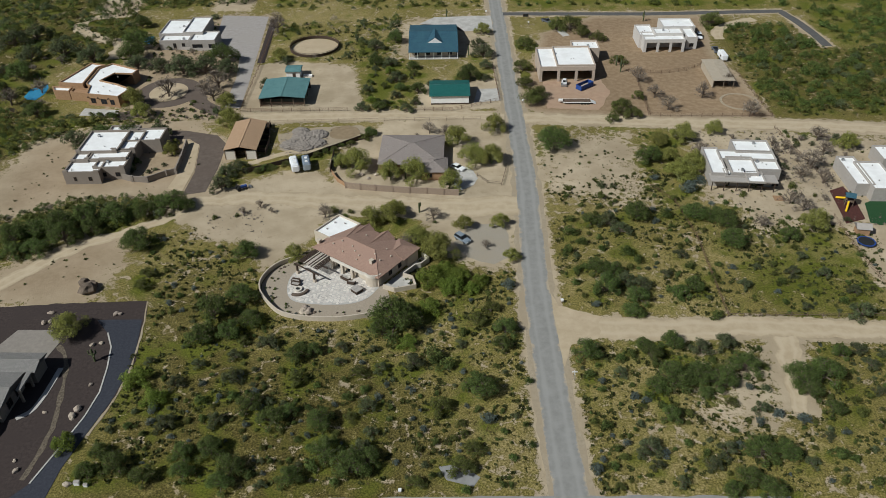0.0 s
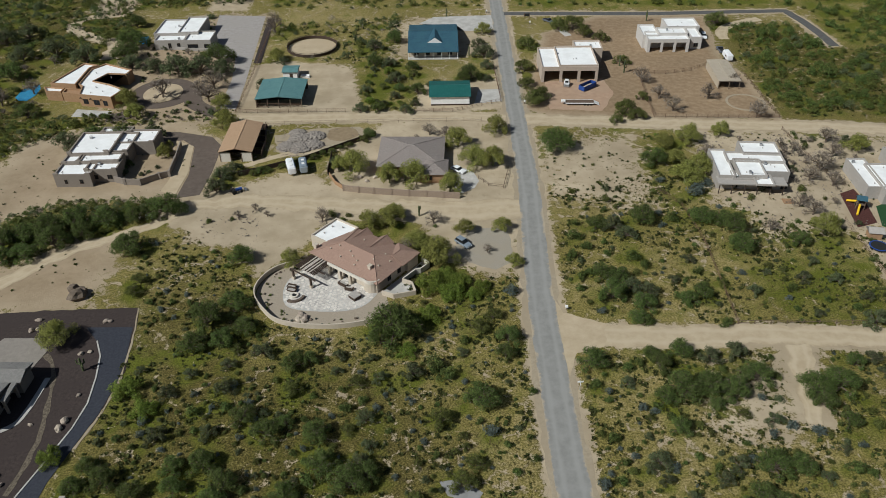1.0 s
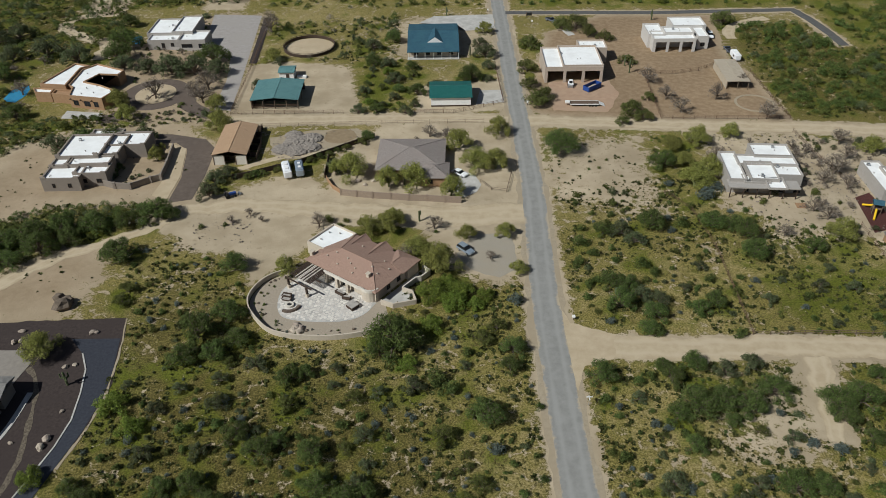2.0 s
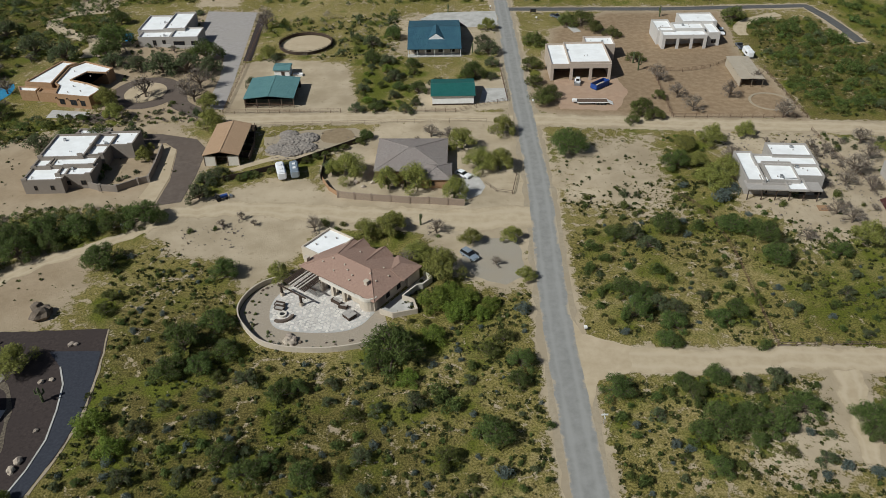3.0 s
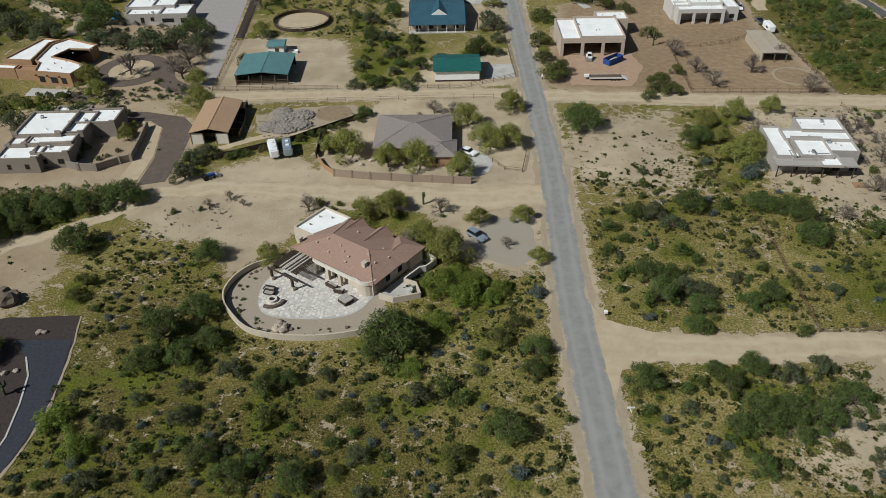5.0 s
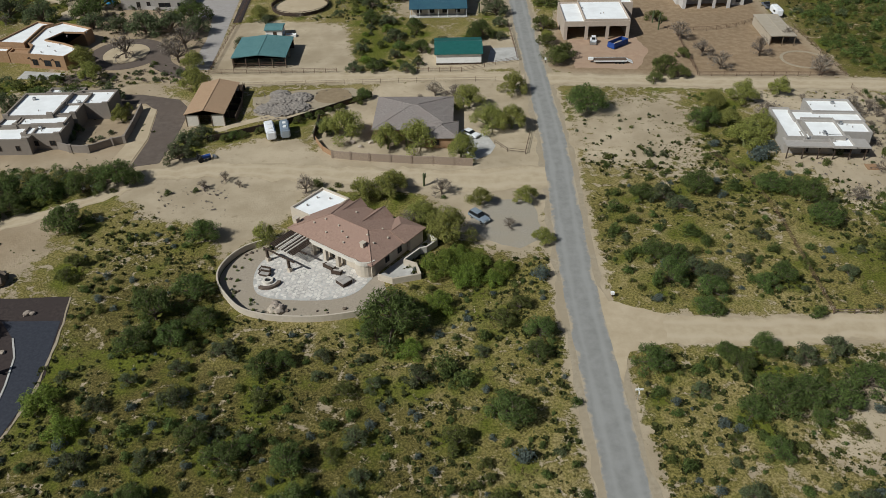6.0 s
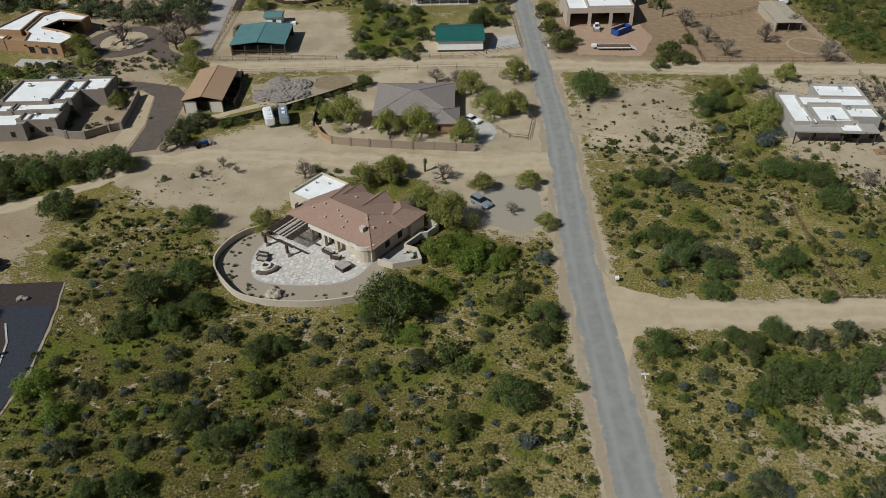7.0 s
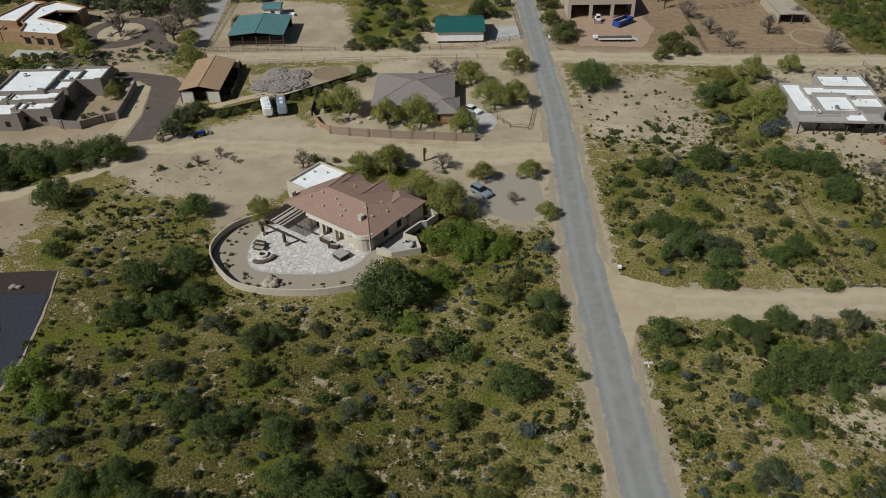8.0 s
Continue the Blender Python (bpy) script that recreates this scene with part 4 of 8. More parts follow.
GARAGE_PLAN = (-3.4, 238.0, 10.2, 250.5)
green_garage, _mx, _my = house_base("garage_building", "white garage with a green metal gable roof", "garage", 0, GARAGE_PLAN)
_x, _y = (GARAGE_PLAN[2] - GARAGE_PLAN[0]) / 2, (GARAGE_PLAN[3] - GARAGE_PLAN[1]) / 2
part("wall", boxes((-_x + 0.4, -_y + 0.5, 0, _x - 0.4, _y - 0.3, 3.3)), WHITE_PAINT, green_garage)
pitched(green_garage, -_x, -_y, _x, _y, 3.4, 4.7, "x", (False, False), GREEN_ROOF, 0.1)
part("base_strip", boxes((-_x + 0.37, -_y + 0.47, 0, _x - 0.37, -_y + 0.52, 0.5)), DARK_WOOD, green_garage)
part("garage_door", boxes((_x - 0.4, -1.6, 0, _x - 0.34, 1.6, 2.6)), GREYSTUCCO, green_garage)
for k in (-1, 1):
    part("gable_end", solid(bmesh.new(), [(k * (_x - 0.55), -_y + 0.5, 3.29), (k * (_x - 0.55), _y - 0.5, 3.29), (k * (_x - 0.55), 0, 4.5), (k * (_x - 0.4), -_y + 0.5, 3.29), (k * (_x - 0.4), _y - 0.5, 3.29), (k * (_x - 0.4), 0, 4.5)], [(0, 2, 1), (3, 4, 5), (0, 1, 4, 3), (1, 2, 5, 4), (2, 0, 3, 5)]), WHITE_PAINT, green_garage)


def open_shelter(name, label, plan, ang, eave, ridge, roof, axis="y", posts=(4, 3), rails=True, walls=()):
    """An open pole barn: roof on posts, its ridge running away from the front."""
    base, mx, my = house_base(name, label, "barn", ang, plan)
    x, y = (plan[2] - plan[0]) / 2, (plan[3] - plan[1]) / 2
    pitched(base, -x, -y, x, y, eave, ridge, axis, (False, False), roof, 0.0, caps=True)
    for i in range(posts[0]):
        for j in range(posts[1]):
            px, py = -x + 0.3 + i * (2 * x - 0.6) / (posts[0] - 1), -y + 0.3 + j * (2 * y - 0.6) / (posts[1] - 1)
            if 0 < i < posts[0] - 1 and 0 < j < posts[1] - 1:
                continue
            part("post", boxes((px - 0.1, py - 0.1, 0, px + 0.1, py + 0.1, eave - 0.15)), WOOD, base)
    for x0, y0, x1, y1, h, m in walls:
        part("wall", boxes((x0 * x, y0 * y, 0, x1 * x, y1 * y, h)), m, base)
    for z in (0.5, 1.0, 1.5) if rails else ():
        part("rail", boxes((-x + 0.3, -y + 0.26, z, x - 0.3, -y + 0.34, z + 0.08)), RUST, base)
    return base


SHELTER_PLAN = (-61.1, 238.5, -45.5, 254.3)
open_shelter("horse_shelter", "open horse shelter with a teal metal roof", SHELTER_PLAN, 0, 3.3, 4.1, TEAL, posts=(5, 3), walls=[(-0.97, 0.9, 0.97, 0.94, 3.0, DARK_WOOD), (-0.97, -0.9, -0.94, 0.9, 2.6, DARK_WOOD)])
BARN_PLAN = (-65.1, 202.9, -55.1, 221.6)
open_shelter("barn", "open barn with a tan metal gable roof", BARN_PLAN, 0, 3.4, 4.5, TAN_METAL, posts=(4, 5), rails=False, walls=[(-0.95, -0.97, -0.35, -0.94, 3.2, CREAM), (0.3, -0.97, 0.95, -0.94, 3.2, CREAM), (-0.96, -0.93, -0.93, 0.96, 3.2, CREAM), (-0.9, 0.94, 0.9, 0.97, 3.2, CREAM)])
SHED_PLAN = (81.9, 252.3, 89.4, 270.9)
open_shelter("open_shed", "open shed with a weathered tan metal roof", SHED_PLAN, -3, 3.0, 3.12, SHED_METAL, posts=(3, 5), rails=False, walls=[(-0.95, -0.9, -0.9, 0.95, 2.4, SHED_METAL)])
TACK_PLAN = (-55.7, 261.2, -50.2, 267.1)
tack_shed, _mx, _my = house_base("tack_shed", "small white shed with a teal roof beside the shelter", "shed", 0, TACK_PLAN)
_x, _y = (TACK_PLAN[2] - TACK_PLAN[0]) / 2, (TACK_PLAN[3] - TACK_PLAN[1]) / 2
part("wall", boxes((-_x + 0.3, -_y + 0.3, 0, _x - 0.3, _y - 0.3, 2.9)), WHITE_PAINT, tack_shed)
pitched(tack_shed, -_x, -_y, _x, _y, 2.9, 3.4, "x", (False, False), TEAL, 0.1)
part("door", boxes((-0.2, -_y + 0.24, 0.05, 0.9, -_y + 0.3, 2.1)), DARK_WOOD, tack_shed)

BROWN_PLAN = (-25.2, 193.1, -6.0, 211.1)
brown_house, _mx, _my = house_base("house", "house with a grey-brown tile hip roof and orange stucco", "house", -2, BROWN_PLAN)
_x, _y = (BROWN_PLAN[2] - BROWN_PLAN[0]) / 2, (BROWN_PLAN[3] - BROWN_PLAN[1]) / 2
WING = (-12.9, 188.7, -4.7, 197.3)
part("wall", boxes((-_x + 0.6, -_y + 0.6, 0, _x - 0.6, _y - 0.6, 2.85)), ADOBE, brown_house)
pitched(brown_house, -_x, -_y, _x, _y, 2.9, 5.0, "x", (True, True), GREYTILE, 0.0)
for pl, top in ((WING, 4.3),):
    q = (pl[0] - _mx, pl[1] - _my, pl[2] - _mx, pl[3] - _my)
    part("wall", boxes((q[0] + 0.5, q[1] + 0.5, 0, q[2] - 0.5, q[3] - 0.5, 2.83)), ADOBE, brown_house)
    pitched(brown_house, *q, 2.93, top, "x", (True, True), GREYTILE, 0.0)
q = (WING[0] - _mx, WING[1] - _my, WING[2] - _mx, WING[3] - _my)
part("garage_door", boxes((q[2] - 0.5, q[1] + 1.2, 0, q[2] - 0.42, q[3] - 1.2, 2.3)), BEIGE, brown_house)
window(brown_house, q[0] + 3.0, q[1] + 0.5, 0.9, 1.5, 1.3)
part("skylight", boxes((0.6, -2.2, 3.6, 1.5, -1.4, 4.15)), WHITE_PAINT, brown_house, "white skylight")

corner_house = thing("house", "house with a light grey tile gable roof", "house", -90.0, 110.0, -2)
for x0, y0, x1, y1, eave, ridge in ((-7.0, 1.4, 7.0, 7.0, 3.7, 4.5), (-8.0, -9.2, 4.9, 1.3, 3.75, 4.9), (-9.0, -17.0, 1.6, -9.3, 3.65, 4.5)):
    part("wall", boxes((x0 + 0.7, y0 + 0.6, 0, x1 - 0.7, y1 - 0.6, eave - 0.1)), TAUPE, corner_house)
    pitched(corner_house, x0, y0, x1, y1, eave, ridge, "x", (False, False), CEMENTTILE, 0.0)
    part("gable_end", solid(bmesh.new(), [(x1 - 0.9, y0 + 0.6, eave - 0.12), (x1 - 0.9, y1 - 0.6, eave - 0.12), (x1 - 0.9, (y0 + y1) / 2, ridge - 0.3), (x1 - 0.7, y0 + 0.6, eave - 0.12), (x1 - 0.7, y1 - 0.6, eave - 0.12), (x1 - 0.7, (y0 + y1) / 2, ridge - 0.3)], [(0, 2, 1), (3, 4, 5), (0, 1, 4, 3), (1, 2, 5, 4), (2, 0, 3, 5)]), TAUPE, corner_house)
part("porch_beam", boxes((5.3, -3.4, 3.3, 6.3, 1.6, 3.7)), CEMENTTILE, corner_house)
for y in (-3.2, 1.0):
    part("porch_post", boxes((5.5, y - 0.2, 0, 6.0, y + 0.2, 3.3)), TAUPE, corner_house)
for y in (-5.0, -1.6):
    window(corner_house, 4.2, y, 0.6, 1.8, 1.9, "+x")

# ---- the terracotta house ----
hero = thing("house", "beige stucco house with a terracotta tile hip roof", "house", -32.06, 153.2, -37.2)
L, D = 21.4, 12.0
part("wall", prism(bmesh.new(), [(0.7, 0.7), (L - 0.7, 0.7), (L - 0.7, 13.8), (3.4, 13.8), (0.7, 5.0)], 0, 3.05), BEIGE, hero)
_e = [(0, 0, 3.2), (L, 0, 3.2), (L, 14.4, 3.2), (3.0, 14.4, 3.2), (0, 5.0, 3.2)]
_r = [(6.0, 6.0, 5.4), (15.4, 6.0, 5.4)]
_f = [(0, 1, 6, 5), (1, 2, 6), (2, 3, 5, 6), (3, 4, 5), (4, 0, 5)]
solid(bm := bmesh.new(), _e + _r + [(x, y, z - 0.18) for x, y, z in _e + _r], _f + [tuple(i + 7 for i in f[::-1]) for f in _f] + [(i, i + 7, (i + 1) % 5 + 7, (i + 1) % 5) for i in range(5)])
part("roof", bm, TERRACOTTA, hero)
ridge_caps(hero, [(_r[0], _r[1]), (_r[0], _e[0]), (_r[0], _e[3]), (_r[1], _e[1]), (_r[1], _e[2])], TERRACOTTA)
for x0, x1, y0, y1, zr, hip in ((15.0, L + 0.4, 9.0, 15.5, 4.6, True), (9.8, 14.2, 7.6, 14.9, 4.75, False), (4.2, 7.6, 8.6, 14.7, 4.5, False)):
    hip_mesh(bm := bmesh.new(), x0, y0, x1, y1, 3.22, zr, "y", (False, hip), 0.18)
    part("roof", bm, TERRACOTTA, hero)
    xm = (x0 + x1) / 2
    ridge_caps(hero, [((xm, y0 + 0.5, zr), (xm, y1 - ((x1 - x0) / 2 if hip else 0), zr))], TERRACOTTA)
    part("wall", boxes((x0 + 0.4, 11.0, 0, x1 - 0.4, y1 - 0.6, 3.1)), BEIGE, hero)
    if not hip:
        part("gable_end", solid(bmesh.new(), [(x0 + 0.4, y1 - 0.6, 3.09), (x1 - 0.4, y1 - 0.6, 3.09), (xm, y1 - 0.6, zr - 0.25), (x0 + 0.4, y1 - 0.8, 3.09), (x1 - 0.4, y1 - 0.8, 3.09), (xm, y1 - 0.8, zr - 0.25)], [(0, 2, 1), (3, 4, 5), (0, 1, 4, 3), (1, 2, 5, 4), (2, 0, 3, 5)]), BEIGE, hero)
parapet_block(hero, -4.5, 5.2, 3.0, 14.5, 3.5, BEIGE, WHITE_ROOF, 0.3, 0.45)
for x, y in ((-2.6, 8.0), (-2.9, 11.2), (-0.5, 12.4)):
    vent(hero, x, y, 3.05, 0.14, 0.3, GREYSTUCCO)
# curved white parapet over the covered terrace
bm = bmesh.new()
arc = [(6.6, -0.75), (16.6, -0.75)] + [(18.6 + 2.3 * math.sin(a), 1.55 - 2.3 * math.cos(a)) for a in np.linspace(-0.4, 1.57, 9)]
for (ax, ay), (bx, by) in zip(arc, arc[1:]):
    d = Vector((bx - ax, by - ay)).normalized()
    nx_, ny_ = -d.y * 0.3, d.x * 0.3
    prism(bm, [(ax, ay), (bx, by), (bx + nx_, by + ny_), (ax + nx_, ay + ny_)], 2.75, 3.5)
part("terrace_parapet", bm, CREAM, hero, "curved cream parapet along the terrace")
bm = bmesh.new()
tower = [(18.6 + 2.1 * math.sin(a), 1.55 - 2.1 * math.cos(a)) for a in np.linspace(-1.2, 1.57, 9)] + [(20.7, 4.5), (17.0, 4.5)]
prism(bm, tower, 0, 2.75)
part("bay_wall", bm, BEIGE, hero, "round beige stucco bay")
for x in (7.0, 10.2, 13.4):
    part("terrace_pillar", boxes((x - 0.35, -0.7, 0, x + 0.35, 0.0, 2.75)), BEIGE, hero)
part("chimney", boxes((16.6, 2.4, 3.2, 17.4, 3.2, 5.0), (16.5, 2.3, 5.0, 17.5, 3.3, 5.15)), BEIGE, hero)
part("chimney", boxes((-0.2, 1.8, 0, 0.7, 2.7, 4.3), (-0.3, 1.7, 4.3, 0.8, 2.8, 4.45)), BEIGE, hero)
rng = random.Random(4)
for x, y, z in ((4.4, 3.0, 4.6), (8.2, 2.2, 4.2), (11.0, 3.6, 4.85), (13.0, 1.8, 4.05), (16.2, 5.0, 5.4), (9.5, 4.4, 5.2), (18.2, 4.4, 4.7), (19.0, 7.5, 4.3), (12.8, 3.0, 4.6), (6.0, 4.6, 5.3), (17.0, 8.4, 5.2), (8.6, 10.4, 4.55)):
    vent(hero, x, y, 3.15 + 2.2 * min(y / 6, (14.4 - y) / 8.4, x / 6, (L - x) / 6), 0.13, 0.3, BEIGE)
for y in (5.0, 8.6, 11.6):
    window(hero, L - 0.7, y, 0.9, 1.2, 1.5, "+x")
for x in (3.0, 8.6, 11.8):
    window(hero, x, 0.7, 0.3, 1.9, 2.1)


# ---- plants ----
def leaf_cloud(seed, lobes, count, size, flat=0.6):
    """Many small leaf clumps spread through a few lobes; returns verts and faces."""
    rng = random.Random(seed)
    verts, faces = [], []
    for _ in range(count):
        cx, cy, cz, rx, ry, rz = rng.choice(lobes)
        d = Vector((rng.gauss(0, 1), rng.gauss(0, 1), rng.gauss(0, 1))).normalized()
        k = rng.uniform(0.25, 1.0) ** 0.45 * rng.uniform(0.85, 1.12)
        p = Vector((cx + d.x * rx * k, cy + d.y * ry * k, max(0.04, cz + d.z * rz * k)))
        face = (d * 0.8 + Vector((rng.gauss(0, 0.55), rng.gauss(0, 0.55), 0.45 + rng.gauss(0, flat)))).normalized()
        u = face.cross(Vector((rng.gauss(0, 1), rng.gauss(0, 1), rng.gauss(0, 1)))).normalized()
        w = face.cross(u)
        s = size * rng.uniform(0.55, 1.35)
        i = len(verts)
        verts += [p - u * s - w * s * 0.42, p + u * s * 1.4, p - u * s + w * s * 0.42]
        faces.append((i, i + 1, i + 2))
    return verts, faces


def lobes_for(seed, n, spread, r, height):
    """Lobes of a domed crown: high in the middle, lower and smaller towards the rim."""
    rng = random.Random(seed)
    out = []
    for i in range(n):
        a = i * 2.4 + rng.uniform(-0.5, 0.5)
        k = math.sqrt((i + 0.3) / n) * rng.uniform(0.8, 1.12)
        d = spread * k
        q = r * rng.uniform(0.7, 1.15)
        out.append((d * math.cos(a), d * math.sin(a), height * (1.3 - 0.9 * min(1.0, k * k)) * rng.uniform(0.85, 1.12), q, q * rng.uniform(0.8, 1.1), q * rng.uniform(0.75, 1.05)))
    return out


def mesh_part(name, verts, faces, material, parent):
    me = bpy.data.meshes.new(name)
    me.from_pydata([tuple(v) for v in verts], [], faces)
    me.materials.append(material)
    ob = new(name, me)
    if parent:
        ob.parent = parent
    return ob


STORE = (0, 430, -30)


def tree_proto(name, label, category, seed, leaf, bark, lobes, count, size, trunk_top, twigs=0):
    """A tree of crown diameter 1: trunk and limbs, and a crown of many leaf clumps."""
    base = thing(name, label, category, *STORE[:2], 0, STORE[2], name.replace("_", " ") + "s of the desert lots")
    rng = random.Random(seed)
    bm = bmesh.new()
    limbs = [l for l in lobes]
    fork = Vector((rng.uniform(-0.02, 0.02), rng.uniform(-0.02, 0.02), trunk_top))
    rod(bm, (0, 0, -0.02), fork, 0.035, 0.026, 6)
    for cx, cy, cz, rx, ry, rz in limbs:
        knee = fork.lerp(Vector((cx, cy, cz)), 0.55) + Vector((rng.uniform(-0.03, 0.03), rng.uniform(-0.03, 0.03), 0.02))
        rod(bm, fork, knee, 0.02, 0.014, 5)
        rod(bm, knee, (cx, cy, cz), 0.014, 0.007, 5)
        for _ in range(3 + twigs):
            d = Vector((rng.gauss(0, 1), rng.gauss(0, 1), abs(rng.gauss(0, 0.7)))).normalized()
            rod(bm, knee.lerp(Vector((cx, cy, cz)), rng.uniform(0.2, 1)), (cx + d.x * rx * 0.95, cy + d.y * ry * 0.95, cz + d.z * rz * 0.95), 0.006, 0.003, 3)
    part("trunk", bm, bark, base)
    v, f = leaf_cloud(seed, lobes, count, size)
    mesh_part("crown", v, f, leaf, base)
    return base


def shrub_proto(name, label, category, seed, leaf, lobes, count, size):
    v, f = leaf_cloud(seed, lobes, count, size)
    ob = mesh_part(name, v, f, leaf, None)
    ob.matrix_basis = pose(*STORE)
    return tagged(ob, label, category, name.replace("_", " ") + "s of the desert lots")


KINDS = {}
for key, name, label, leaf, bark, n, spread, r, h, count, size, top, twigs in (
    ("p", "palo_verde_tree", "yellow-green palo verde tree on bare soil", LEAF_BRIGHT, GREEN_BARK, 17, 0.40, 0.15, 0.40, 4600, 0.0182, 0.12, 3),
    ("m", "mesquite_tree", "dark green mesquite tree in dry grass", LEAF_DARK, BARK, 18, 0.41, 0.15, 0.36, 4600, 0.019, 0.08, 1),
    ("o", "creosote_bush", "olive green creosote bush in dry grass", LEAF_OLIVE, BARK, 13, 0.38, 0.14, 0.3, 1900, 0.0255, 0.06, 0),
    ("g", "grey_desert_bush", "grey-green desert bush in dry grass", LEAF_GREY, BARK, 13, 0.38, 0.14, 0.3, 1800, 0.0255, 0.06, 0),
    ("t", "bare_tree", "nearly leafless grey-brown desert tree", TWIGS, BARK, 11, 0.36, 0.16, 0.4, 520, 0.022, 0.14, 9),
    ("l", "leafy_bush", "lush yellow-green leafy bush", LEAF_LUSH, GREEN_BARK, 14, 0.4, 0.15, 0.26, 3400, 0.022, 0.05, 0),
):
    KINDS[key] = [tree_proto(name, label, "tree" if key in "pmt" else "bush", 31 * i + ord(key), leaf, bark, lobes_for(17 * i + ord(key), n, spread, r, h), count, size, top, twigs) for i in range(3)]
for key, name, label, leaf, count, size in (
    ("d", "round_shrub", "small dark green rounded desert shrub", LEAF_DARK, 480, 0.05),
    ("b", "silver_shrub", "silvery blue-green desert shrub", LEAF_BLUE, 480, 0.05),
    ("s", "olive_shrub", "small olive desert shrub in dry grass", LEAF_OLIVE, 420, 0.055),
    ("y", "grey_shrub", "small grey-green desert shrub", LEAF_GREY, 420, 0.055),
):
    KINDS[key] = [shrub_proto(name, label, "shrub", 13 * i + ord(key), leaf, lobes_for(11 * i + ord(key), 5, 0.26, 0.26, 0.26), count, size) for i in range(4)]
PLACED = []


FAR = {}
GROWTH = {"p": (1.0, 1.05), "m": (1.0, 1.05), "l": (1.06, 1.0), "t": (1.0, 1.1)}


def plant(kind, x, y, d, rng, tall=1.0, far=False):
    protos = KINDS[kind]
    grown, taller = GROWTH.get(kind, (1.0, 1.0))
    s = d * grown * rng.uniform(0.95, 1.12)
    tall *= taller
    m = Matrix.LocRotScale((x, y, 0), Euler((0, 0, rng.uniform(0, math.tau))), (s, s * rng.uniform(0.85, 1.1), s * tall * rng.uniform(0.85, 1.1)))
    proto = rng.choice(protos)
    if far:
        FAR.setdefault(kind, []).append(m)
    else:
        copy_thing(proto, m)
    PLACED.append((x, y, d))


def plant_rows(text_rows):
    rng = random.Random(77)
    for kind, rows in text_rows:
        for x, y, d in rows:
            plant(kind, x, y, d, rng)


